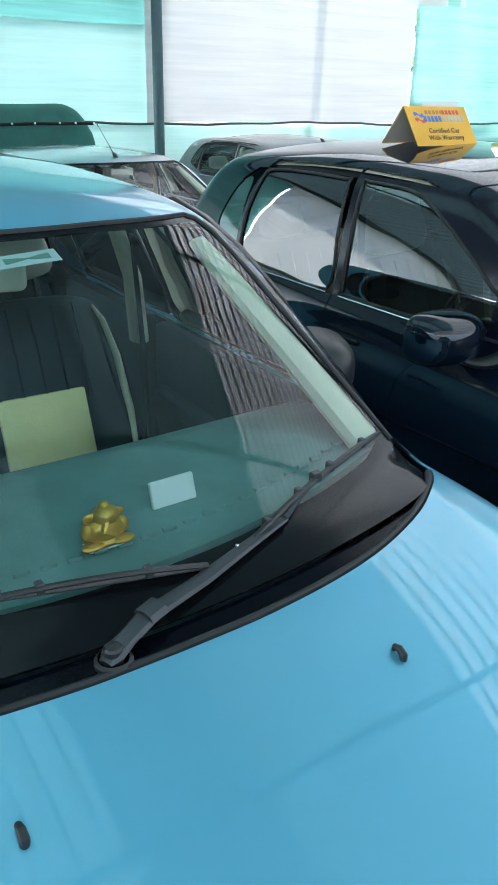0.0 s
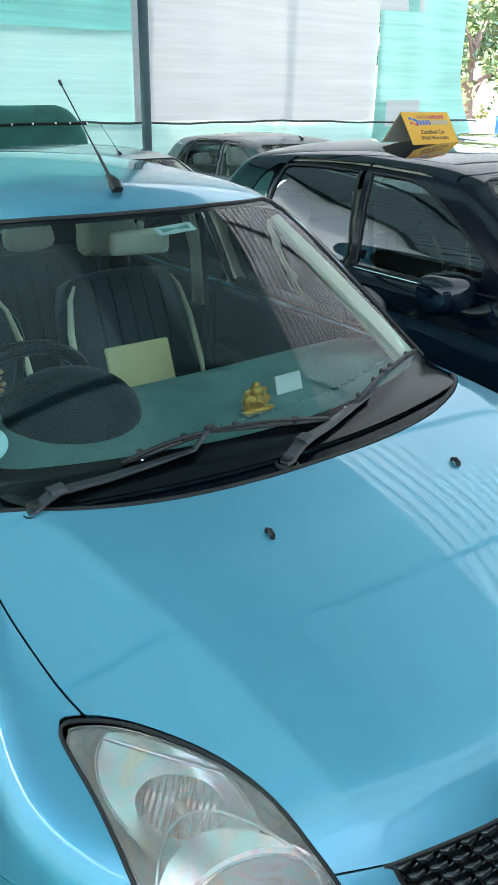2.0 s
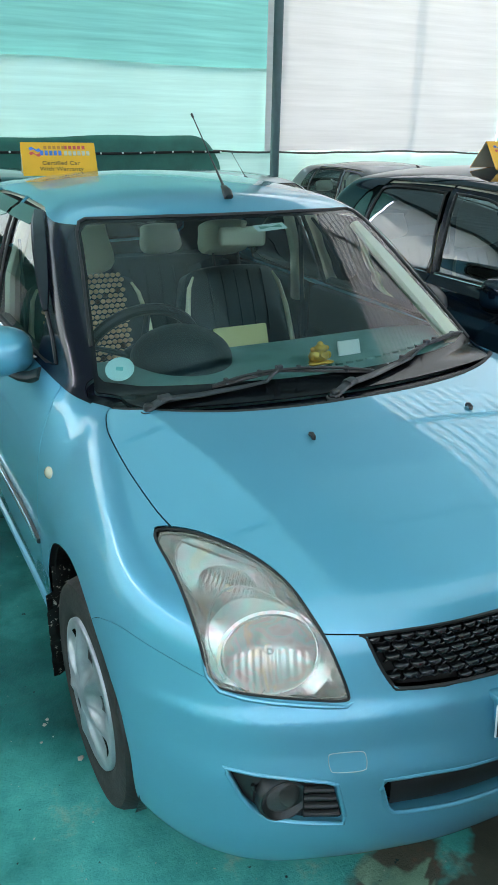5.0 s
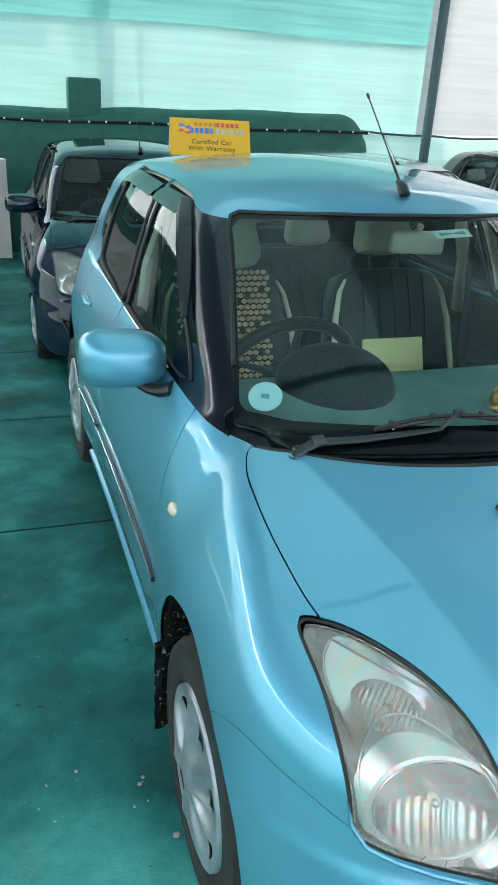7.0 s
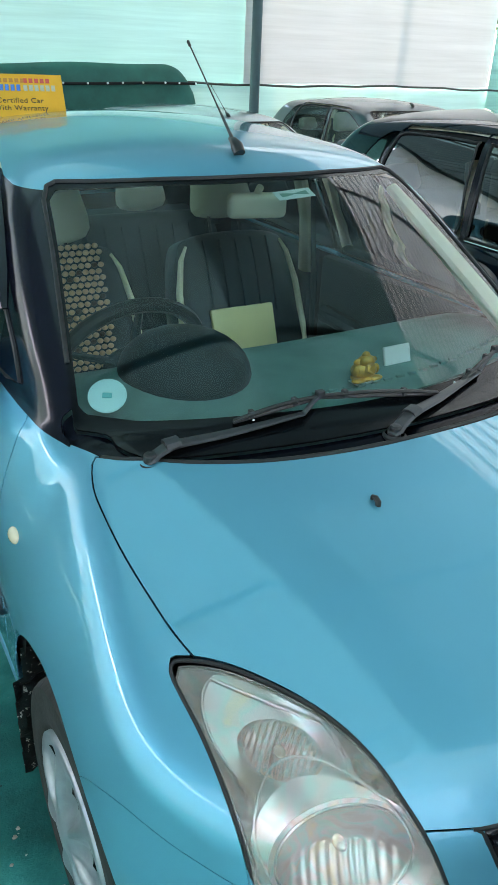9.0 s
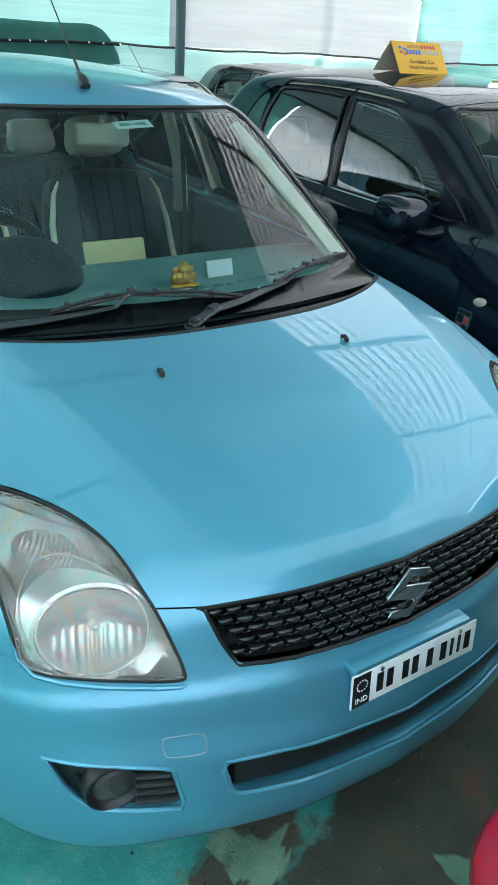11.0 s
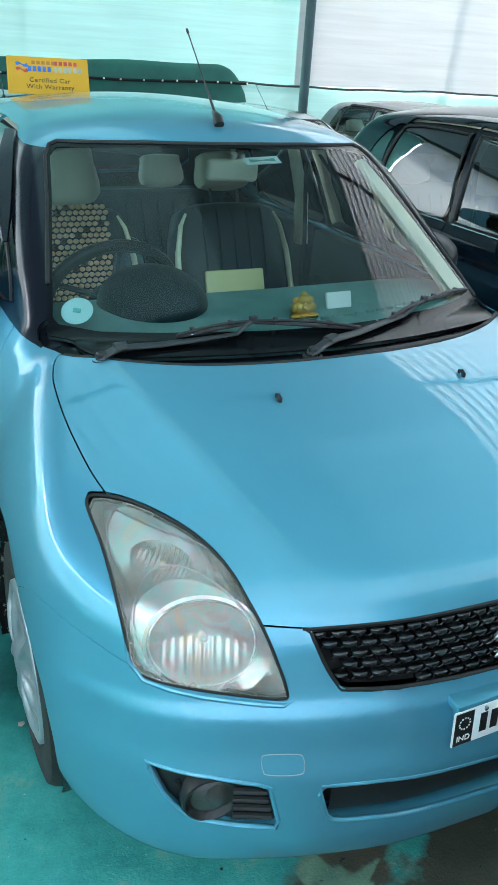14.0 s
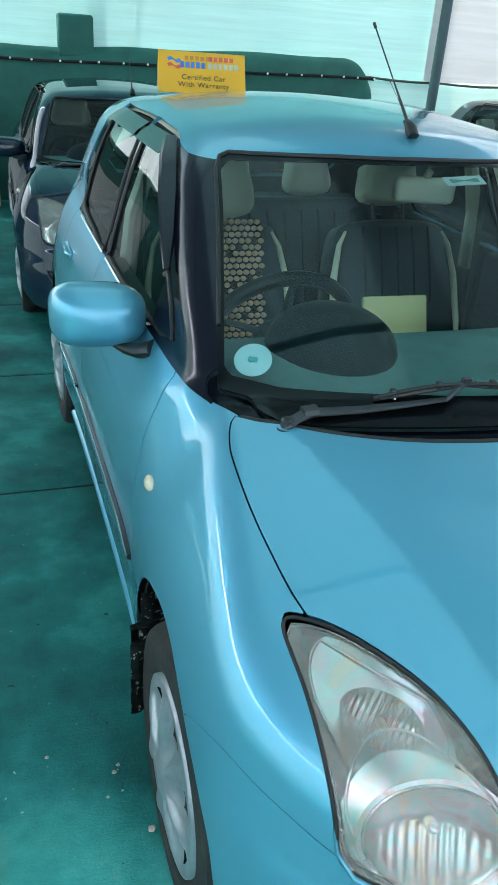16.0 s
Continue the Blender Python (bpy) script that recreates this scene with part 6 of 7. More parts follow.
box(bm, -0.028, 0.028, -0.016, 0.016, 0, 0.003, 0.001, 1)
part("base_plate", bm, figurine, "white base plate", mat=PAPER, m=Matrix.Translation((0.010, 0.998, 0.990)))
m = Matrix.Translation((0.165, 1.055, 0.990)) @ Matrix.Rotation(radians(2), 4, "Z") @ Matrix.Rotation(radians(-18), 4, "X")
bm = bmesh.new()
box(bm, -0.042, 0.042, -0.004, 0.004, 0, 0.046, 0.002, 1, m)
solo("paper_card", bm, PAPER, "blank white card leaning on the dashboard", "card")
p, n = on_skin_from(-0.584, 1.034)
m = frame_at(p - n * 0.004, n)
bm = bmesh.new()
lathe(bm, [(0.0005, -0.001), (0.040, -0.001), (0.040, 0.001), (0.0005, 0.001)], 40, m @ Matrix.Rotation(math.pi / 2, 4, "Z"))
disc = solo("windscreen_disc", bm, material("pale_cyan_disc", (0.55, 0.78, 0.78), 0.5), "round pale cyan paper disc stuck inside the windscreen", "sticker")
bm = bmesh.new()
box(bm, -0.010, 0.010, -0.0025, -0.0015, -0.006, 0.006, 0.001, 1, m)
part("print_bar", bm, disc, "turquoise print", mat=material("turquoise_print", (0.12, 0.5, 0.52), 0.5))
p, n = on_skin_from(0.075, 1.352)
m = frame_at(p - n * 0.006, n) @ Matrix.Rotation(radians(-4), 4, "Y")
bm = bmesh.new()
box(bm, -0.062, 0.062, -0.0006, 0.0006, -0.036, 0.0, 0.0003, 1, m)
lab = solo("windscreen_label", bm, PAPER, "white label with a green print behind the windscreen top", "label")
bm = bmesh.new()
prism(bm, [(-0.045, -0.010), (-0.02, -0.013), (0, -0.017), (0.02, -0.013), (0.045, -0.010), (0.045, -0.026), (0.02, -0.023), (0, -0.019), (-0.02, -0.023), (-0.045, -0.026)], 0.0006, m @ Matrix.Translation((0, -0.0014, 0)))
part("print", bm, lab, "green print", mat=material("label_green", (0.20, 0.36, 0.30), 0.5))


# ---------------------------------------------------------------- floor
def floor_material():
    m = bpy.data.materials.new("worn_green_floor")
    m.use_nodes = True
    nt = m.node_tree
    b = nt.nodes["Principled BSDF"]
    co = nt.nodes.new("ShaderNodeTexCoord")

    def tex(scale, detail=8, rough=0.6, dist=0.0, stretch=(1, 1, 1)):
        mp = nt.nodes.new("ShaderNodeMapping")
        mp.inputs["Scale"].default_value = stretch
        nt.links.new(co.outputs["Object"], mp.inputs["Vector"])
        n = nt.nodes.new("ShaderNodeTexNoise")
        n.inputs["Scale"].default_value, n.inputs["Detail"].default_value = scale, detail
        n.inputs["Roughness"].default_value, n.inputs["Distortion"].default_value = rough, dist
        nt.links.new(mp.outputs["Vector"], n.inputs["Vector"])
        return n

    def ramp(src, stops):
        r = nt.nodes.new("ShaderNodeValToRGB")
        while len(r.color_ramp.elements) < len(stops):
            r.color_ramp.elements.new(0.5)
        for e, (p, c) in zip(r.color_ramp.elements, stops):
            e.position, e.color = p, (*c, 1)
        nt.links.new(src, r.inputs["Fac"])
        return r

    def mix(fac, a, c):
        x = nt.nodes.new("ShaderNodeMix")
        x.data_type = "RGBA"
        nt.links.new(fac, x.inputs["Factor"])
        nt.links.new(a, x.inputs["A"])
        nt.links.new(c, x.inputs["B"])
        return x.outputs["Result"]

    green = ramp(tex(2.2).outputs["Fac"], [(0.3, (0.001, 0.042, 0.040)), (0.52, (0.002, 0.140, 0.128)), (0.72, (0.03, 0.33, 0.29))])
    sep = nt.nodes.new("ShaderNodeSeparateXYZ")
    nt.links.new(co.outputs["Object"], sep.inputs[0])
    # green turns paler, with beige blotches, towards the front (lower y), along a ragged edge
    paling = nt.nodes.new("ShaderNodeMath")
    paling.operation = "MULTIPLY_ADD"
    paling.inputs[1].default_value, paling.inputs[2].default_value = -1.2, 0.68
    nt.links.new(sep.outputs["Y"], paling.inputs[0])
    rough_edge = nt.nodes.new("ShaderNodeMath")
    nt.links.new(paling.outputs[0], rough_edge.inputs[0])
    nt.links.new(tex(2.4, 6, 0.6, 0.5).outputs["Fac"], rough_edge.inputs[1])
    paled = ramp(rough_edge.outputs[0], [(0.02, (0, 0, 0)), (0.62, (1, 1, 1))])
    chalky = ramp(tex(7, 8, 0.7).outputs["Fac"], [(0.3, (0.010, 0.26, 0.24)), (0.55, (0.045, 0.40, 0.36)), (0.66, (0.20, 0.42, 0.34)), (0.76, (0.34, 0.36, 0.27))])
    green = mix(paled.outputs["Color"], green.outputs["Color"], chalky.outputs["Color"])
    bare = ramp(tex(5.0).outputs["Fac"], [(0.3, (0.042, 0.048, 0.036)), (0.6, (0.085, 0.086, 0.064)), (0.75, (0.20, 0.075, 0.045))])
    # paint has worn off in front of the cars, in patches
    worn = tex(1.7, 5, 0.55, 0.6)
    ax = nt.nodes.new("ShaderNodeMath")
    ax.operation = "MULTIPLY_ADD"
    ax.inputs[1].default_value, ax.inputs[2].default_value = 0.55, 0.24
    nt.links.new(sep.outputs["X"], ax.inputs[0])
    ay = nt.nodes.new("ShaderNodeMath")
    ay.operation = "MULTIPLY_ADD"
    ay.inputs[1].default_value = -0.5
    nt.links.new(sep.outputs["Y"], ay.inputs[0])
    nt.links.new(ax.outputs[0], ay.inputs[2])
    cl = nt.nodes.new("ShaderNodeClamp")
    cl.inputs["Min"].default_value, cl.inputs["Max"].default_value = -0.35, 0.30
    nt.links.new(ay.outputs[0], cl.inputs["Value"])
    ad = nt.nodes.new("ShaderNodeMath")
    nt.links.new(worn.outputs["Fac"], ad.inputs[0])
    nt.links.new(cl.outputs[0], ad.inputs[1])
    edge = ramp(ad.outputs[0], [(0.56, (0, 0, 0)), (0.60, (1, 1, 1))])
    base = mix(edge.outputs["Color"], green, bare.outputs["Color"])
    patch = ramp(tex(2.6, 4, 0.5, 0.8).outputs["Fac"], [(0.60, (0, 0, 0)), (0.615, (1, 1, 1))])
    pale = ramp(tex(9).outputs["Fac"], [(0.3, (0.10, 0.24, 0.17)), (0.7, (0.24, 0.40, 0.28))])
    both = nt.nodes.new("ShaderNodeMath")
    both.operation = "MULTIPLY"
    nt.links.new(patch.outputs["Color"], both.inputs[0])
    nt.links.new(edge.outputs["Color"], both.inputs[1])
    base = mix(both.outputs[0], base, pale.outputs["Color"])
    chips = ramp(tex(60, 2, 0.5).outputs["Fac"], [(0.74, (0, 0, 0)), (0.76, (1, 1, 1))])
    chip = nt.nodes.new("ShaderNodeRGB")
    chip.outputs[0].default_value = (0.35, 0.42, 0.36, 1)
    base = mix(chips.outputs["Color"], base, chip.outputs[0])
    specks = ramp(tex(34, 3, 0.5).outputs["Fac"], [(0.70, (0, 0, 0)), (0.74, (1, 1, 1))])
    dirt = nt.nodes.new("ShaderNodeRGB")
    dirt.outputs[0].default_value = (0.012, 0.035, 0.035, 1)
    base = mix(specks.outputs["Color"], base, dirt.outputs[0])
    nt.links.new(base, b.inputs["Base Color"])
    rr = ramp(tex(3.1).outputs["Fac"], [(0.3, (0.50, 0.50, 0.50)), (0.7, (0.80, 0.80, 0.80))])
    nt.links.new(rr.outputs["Color"], b.inputs["Roughness"])
    b.inputs["Specular IOR Level"].default_value = 0.22
    fine = tex(120, 3, 0.6)
    weave = tex(26, 6, 0.7, 0.3, (1, 4, 1))
    sm = nt.nodes.new("ShaderNodeMath")
    nt.links.new(fine.outputs["Fac"], sm.inputs[0])
    nt.links.new(weave.outputs["Fac"], sm.inputs[1])
    bu = nt.nodes.new("ShaderNodeBump")
    bu.inputs["Strength"].default_value, bu.inputs["Distance"].default_value = 0.5, 0.004
    nt.links.new(sm.outputs[0], bu.inputs["Height"])
    nt.links.new(bu.outputs["Normal"], b.inputs["Normal"])
    return m


FLOOR = floor_material()
ground_mat = material("dusty_ground", (0.20, 0.175, 0.14), 0.9, bump=0.5, scale=8, vary=0.4, vary_scale=0.8)
bm = bmesh.new()
box(bm, -1500, 1500, -1500, 1500, -0.30, -0.04)
solo("ground", bm, ground_mat, "dusty ground outside the shed", "ground", kind="structure")
floor = thing("floor", "worn green painted floor boards with dark joints", "floor", kind="structure")
joints = [-5.5, -3.2, 2.33, 3.47, 4.60, 6.83, 8.3]
for y0, y1 in zip(joints, joints[1:]):
    bm = bmesh.new()
    box(bm, -7.0, 11.5, y0 + 0.008, y1 - 0.008, -0.03, 0.0, 0.004, 1)
    part("floor_board", bm, floor, mat=FLOOR)
bm = bmesh.new()
box(bm, -7.0, 11.5, -5.5, 8.3, -0.04, -0.005)
part("floor_bed", bm, floor, "dark bed under the boards", mat=UNDER)
rnd = random.Random(4)
PEBBLE = material("floor_litter", (0.45, 0.38, 0.33), 0.8, vary=0.3, vary_scale=40)
for x, y, r in ((-0.846, 0.791, 0.009), (-0.905, 0.965, 0.006), (-0.892, 0.985, 0.005), (-0.93, 0.90, 0.004), (-1.06, 1.05, 0.005), (-1.25, 1.6, 0.005)):
    bm = bmesh.new()
    q = bmesh.ops.create_icosphere(bm, subdivisions=2, radius=r)
    for v in bm.verts:
        v.co = v.co * (0.75 + 0.5 * rnd.random())
        v.co.z *= 0.45
    solo("litter", bm, PEBBLE, "small pale chip of litter on the floor", "litter", Matrix.Translation((x, y, r * 0.4)), "litter")


# ---------------------------------------------------------------- net wall, posts, wire, cover
def sheet_material(name, colour, through, clear_part, stripes=0.12):
    """A thin woven shade net: light comes through it, partly straight, with bands of denser weave."""
    m = bpy.data.materials.new(name)
    m.use_nodes = True
    nt = m.node_tree
    nt.nodes.clear()
    out = nt.nodes.new("ShaderNodeOutputMaterial")
    co = nt.nodes.new("ShaderNodeTexCoord")
    mp = nt.nodes.new("ShaderNodeMapping")
    mp.inputs["Scale"].default_value = (0.35, 1, 9)
    nt.links.new(co.outputs["Object"], mp.inputs["Vector"])
    n = nt.nodes.new("ShaderNodeTexNoise")
    n.inputs["Scale"].default_value, n.inputs["Detail"].default_value, n.inputs["Roughness"].default_value = 2.2, 8, 0.62
    nt.links.new(mp.outputs["Vector"], n.inputs["Vector"])
    r = nt.nodes.new("ShaderNodeValToRGB")
    r.color_ramp.elements[0].position, r.color_ramp.elements[1].position = 0.3, 0.7
    r.color_ramp.elements[0].color = (*[c * (1 - stripes * 2.2) for c in colour], 1)
    r.color_ramp.elements[1].color = (*[min(0.95, c * (1 + stripes)) for c in colour], 1)
    nt.links.new(n.outputs["Fac"], r.inputs["Fac"])
    tl = nt.nodes.new("ShaderNodeBsdfTranslucent")
    df = nt.nodes.new("ShaderNodeBsdfDiffuse")
    tr = nt.nodes.new("ShaderNodeBsdfTransparent")
    tr.inputs["Color"].default_value = (*[0.35 + 0.65 * c for c in colour], 1)
    nt.links.new(r.outputs["Color"], tl.inputs["Color"])
    nt.links.new(r.outputs["Color"], df.inputs["Color"])
    a = nt.nodes.new("ShaderNodeMixShader")
    a.inputs[0].default_value = through
    nt.links.new(df.outputs[0], a.inputs[1])
    nt.links.new(tl.outputs[0], a.inputs[2])
    b = nt.nodes.new("ShaderNodeMixShader")
    b.inputs[0].default_value = clear_part
    nt.links.new(a.outputs[0], b.inputs[1])
    nt.links.new(tr.outputs[0], b.inputs[2])
    nt.links.new(b.outputs[0], out.inputs[0])
    return m


NET = sheet_material("pale_green_shade_net", (0.38, 0.67, 0.62), 0.027, 0.085, 0.06)
NETGREEN = sheet_material("green_shade_net", (0.28, 0.60, 0.54), 0.050, 0.010, 0.10)
NETUPPER = sheet_material("deep_teal_shade_net", (0.17, 0.51, 0.48), 0.036, 0.0, 0.10)
NETSIDE = sheet_material("added_corner_sheet", (0.66, 0.78, 0.80), 0.17, 0.016, 0.05)
NETLONG = sheet_material("added_long_side_net", (0.42, 0.60, 0.60), 0.12, 0.010, 0.05)
NETFRONT = sheet_material("added_front_net", (0.70, 0.74, 0.73), 0.58, 0.06)
NETDARK = sheet_material("added_dark_end_net", (0.10, 0.20, 0.20), 0.55, 0.0)
NETWHITE = sheet_material("white_translucent_sheet", (0.62, 0.63, 0.62), 0.027, 0.0036, 0.05)
NETFLAP = sheet_material("white_flap_sheet", (0.70, 0.71, 0.70), 0.10, 0.0, 0.05)


def hanging(name, x0, x1, z0, z1, y, mat, label, wave=0.02, edge=None):
    """A hanging sheet with shallow folds; edge(z) may draw its far side in."""
    nx, nz = max(8, int((x1 - x0) * 10)), 16
    V, F = [], []
    for j in range(nz + 1):
        z = z0 + (z1 - z0) * j / nz
        xe = edge(z) if edge else x1
        for i in range(nx + 1):
            s = i / nx
            x = x0 + (xe - x0) * s
            V.append((x, y + wave * math.sin(x * 2.3 + 0.6 * math.sin(z * 2)) + wave * 0.5 * math.sin(x * 7.1 + z * 1.4), z + 0.015 * math.sin(x * 1.7)))
    for j in range(nz):
        for i in range(nx):
            k = j * (nx + 1) + i
            F.append((k, k + 1, k + nx + 2, k + nx + 1))
    me = mesh_from(name, V, F, mat)
    ob = new(name, me)
    return tagged(ob, label, "shade net", kind="structure")


# added bright sheet, unseen itself: gives car roofs and windows something pale to reflect
hanging("wall_net_corner", -7.0, -1.8, 0.0, 4.05, 8.03, NETSIDE, "unseen bright sheet added in the corner for reflections")
hanging("wall_net_left", -1.8, 3.80, 1.26, 2.20, 8.10, NET, "pale green translucent shade net hung between posts")
hanging("wall_net_upper", -1.8, 3.80, 2.17, 4.05, 8.13, NETUPPER, "deep teal shade net above the pale one")
hanging("wall_net_low", -1.8, 9.0, 0.0, 1.27, 8.07, NET, "pale green shade net below the wire")
hanging("wall_sheet_middle", 3.66, 7.42, 1.27, 4.05, 8.04, NETWHITE, "white translucent sheet hung on the wire", 0.012)
hanging("wall_net_right", 7.40, 9.5, 0.6, 4.05, 8.02, NETGREEN, "green shade net drawn aside at its end", 0.03, edge=lambda z: 9.22 + 0.55 * max(0, (1.9 - z)) ** 1.7)
hanging("wall_sheet_patch", 7.42, 8.35, 1.18, 1.52, 8.00, NETFLAP, "white patch on the green net", 0.01)
hanging("wall_sheet_top", 7.36, 8.25, 2.62, 4.05, 8.00, NETFLAP, "white flap over the green net", 0.01)

# side, end and front nets are unseen additions that shape the light
side = hanging("wall_net_side", -12.0, 8.0, 0.0, 3.80, 0.0, NETLONG, "unseen pale net added at the side to shape the light")
# the side net stops below the roof so wings reflect a strip of sky
side.matrix_basis = Matrix.Translation((-7.0, 0, 0)) @ Matrix.Rotation(math.pi / 2, 4, "Z")
far_side = hanging("wall_net_end", -7.2, 7.2, 0.0, 4.2, 0.0, NETDARK, "unseen dark net added at the far side to hold back light")
far_side.matrix_basis = Matrix.Translation((11.8, 0, 0)) @ Matrix.Rotation(math.pi / 2, 4, "Z")
front = hanging("wall_net_front", -7.0, 11.8, -0.04, 4.40, -7.2, NETFRONT, "unseen pale net added in front as soft fill light")


def post(x, y, mat, label, r=0.055, h=4.02, name="steel_post"):
    bm = bmesh.new()
    tube(bm, [(x, y, 0.0), (x, y, h)], r, 16)
    box(bm, x - 0.11, x + 0.11, y - 0.11, y + 0.11, 0.0, 0.012, 0.003, 1)
    return solo(name, bm, mat, label, "post")


post(3.70, 7.86, STEELPOLE, "dark painted steel post before the net wall")
post(-0.12, 8.25, STEELPOLE, "steel post behind the net", 0.05)
post(5.63, 8.25, material("green_post", (0.08, 0.30, 0.27), 0.5, vary=0.2), "green post behind the white sheet", 0.045)
TEALPOST = material("turquoise_post_paint", (0.05, 0.36, 0.36), 0.4, vary=0.25, vary_scale=5)
post(11.0, 7.95, TEALPOST, "turquoise painted steel post at the open end", 0.075)

bm = bmesh.new()
pts = []
for k in range(61):
    x = -7 + 16.6 * k / 60
    pts.append((x, 7.93, 1.275 - 0.012 * math.sin(x * 1.9) - 0.006 * max(0, x - 4) + 0.006 * math.sin(x * 7)))
tube(bm, pts, 0.012, 8)
wire = solo("wire", bm, material("dark_wire_wrap", (0.035, 0.05, 0.045), 0.6, vary=0.4, vary_scale=6), "dark wrapped wire along the net wall", "wire")
CLIP = material("pale_clip", (0.75, 0.8, 0.8), 0.3, metal=0.4)


def cover():
    """The long dark green cover behind the wire, with a rounded far end and a boxy hump."""
    c = thing("tarpaulin_cover", "long dark green tarpaulin cover along the net wall", "tarpaulin")
    prof = [(-7.0, 1.36), (-2.0, 1.37), (-0.6, 1.38), (0.6, 1.42), (1.4, 1.44), (2.2, 1.455), (2.62, 1.45), (2.76, 1.41), (2.87, 1.32), (2.94, 1.22), (2.99, 1.10), (3.0, 0.4)]
    V, F = [], []
    zz = [0.0, 0.25, 0.5, 0.75, 0.9, 0.97, 1.0]
    fx = curve([p[0] for p in prof], list(range(len(prof))))
    n = 90
    xs = np.concatenate([np.linspace(-7, 2.6, 60), np.linspace(2.62, 3.0, 31)])
    top = curve([p[0] for p in prof], [p[1] for p in prof])
    for x in xs:
        h = float(top(x))
        for q, d in ((0.0, -0.20), (0.3, -0.20), (0.6, -0.19), (0.85, -0.17), (0.95, -0.14), (1.0, -0.08), (1.0, 0.02), (0.9, 0.06), (0.0, 0.06)):
            V.append((x, 7.96 + d * (0.55 + 0.05 * math.sin(x * 4)) + 0.012 * math.sin(x * 9 + q * 5), q * h + 0.008 * math.sin(x * 5) * (q > 0.9)))
    m = 9
    for i in range(len(xs) - 1):
        for k in range(m - 1):
            a = i * m + k
            F.append((a, a + m, a + m + 1, a + 1))
    e = (len(xs) - 1) * m
    F.append(tuple(range(e, e + m)))
    part("sheet", mesh_from("sheet", V, F), c, "dark green tarpaulin", mat=TARP)
    bm = bmesh.new()
    box(bm, -0.30, 0.03, 7.88, 8.02, 1.30, 1.665, 0.03, 3)
    part("hump", bm, c, "boxy hump under the sheet", mat=TARP)
    bm = bmesh.new()
    pts = [(x, 7.83, 1.272 + 0.008 * math.sin(x * 3)) for x in np.linspace(-7, 2.95, 60)]
    tube(bm, pts, 0.014, 8)
    part("seam", bm, c, "dark rope seam", mat=UNDER)
    x = -2.0
    while x < 2.95:
        bm = bmesh.new()
        ellipsoid(bm, (x, 7.812, 1.276 + 0.008 * math.sin(x * 3)), (0.011, 0.006, 0.011), 10, 6)
        part("stud", bm, c, "bright stud", mat=CLIP)
        x += 0.21 + 0.05 * math.sin(x * 9)
    return c


cover()

# ---------------------------------------------------------------- roof of the shed
ROOFMAT = sheet_material("thin_roof_sheet", (0.07, 0.13, 0.14), 0.12, 0.0, 0.1)
ROOFPALE = sheet_material("translucent_roof_sheet", (0.45, 0.52, 0.52), 0.27, 0.0, 0.1)
# these three tones are chosen for reflections and fill, not for the sheets' condition
ROOFFRONT = sheet_material("fill_light_roof_sheet", (0.35, 0.43, 0.43), 0.20, 0.0, 0.1)
ROOFLOW = sheet_material("dim_reflection_roof_sheet", (0.12, 0.24, 0.25), 0.16, 0.0, 0.1)
ROOFMID = sheet_material("crease_reflection_roof_sheet", (0.17, 0.33, 0.33), 0.18, 0.0, 0.1)


def roof_sheet(name, x0, x1, y0, y1, mat, label):
    """Ribbed roof sheets between two lines, falling towards the net wall."""
    n = int((x1 - x0) / 0.03)
    V, F = [], []
    for y in (y0, y1):
        for i in range(n + 1):
            x = x0 + (x1 - x0) * i / n
            k = abs((x / 0.18) % 1.0 - 0.5)
            V.append((x, y, 4.10 + 0.0212 * (8.6 - y) + 0.009 / (1 + math.exp(-(k - 0.25) * 40))))
    for i in range(n):
        F.append((i, i + 1, n + 2 + i, n + 1 + i))
    return tagged(new(name, mesh_from(name, V, F, mat, smooth=False)), label, "roof", kind="structure")


# roof is out of view; its tone zones are added to shape light and reflections
roof_sheet("ceiling", -7.2, -1.62, -2.2, 8.6, ROOFMAT, "dark corrugated metal roof sheets over the yard")
roof_sheet("ceiling_forecourt", -7.2, 3.42, -7.3, -2.2, ROOFFRONT, "unseen pale roof sheets added to light cabin and car fronts")
roof_sheet("ceiling_window", -1.62, 0.54, -2.2, 6.0, ROOFMID, "unseen mid-toned roof zone added for the bonnet's reflection")
roof_sheet("ceiling_corner", -1.62, 0.54, 6.0, 8.6, ROOFMAT, "dark corrugated metal roof sheets in the corner")
roof_sheet("ceiling_strip", 0.54, 1.44, -2.2, 2.4, ROOFMAT, "unseen dark roof zone added to set off the bonnet crease")
roof_sheet("ceiling_front", 1.44, 3.42, -2.2, 2.4, ROOFLOW, "unseen grey-green roof zone toned for bonnet reflections")
roof_sheet("ceiling_back", 0.54, 3.42, 2.4, 8.6, ROOFMAT, "dark corrugated metal roof sheets at the back")
roof_sheet("ceiling_pale", 3.42, 11.7, -7.3, 8.6, ROOFPALE, "pale translucent corrugated roof sheets")
bm = bmesh.new()
x = -7.1
while x < 11.6:
    half = 0.007 if x < 3.42 else 0.022
    box(bm, x - half, x + half, -7.3, 8.6, 0, 0.02)
    x += 0.18
bmesh.ops.transform(bm, matrix=Matrix.Translation((0, 0, 4.09 + 8.6 * 0.0212)) @ Matrix.Shear("XY", 4, (0, 0)), verts=bm.verts)
for v in bm.verts:
    v.co.z -= v.co.y * 0.0212
ribs = solo("roof_ribs", bm, material("roof_rib", (0.07, 0.11, 0.12), 0.5, metal=0.3), "grey ribs between the roof sheets", "roof", kind="structure")
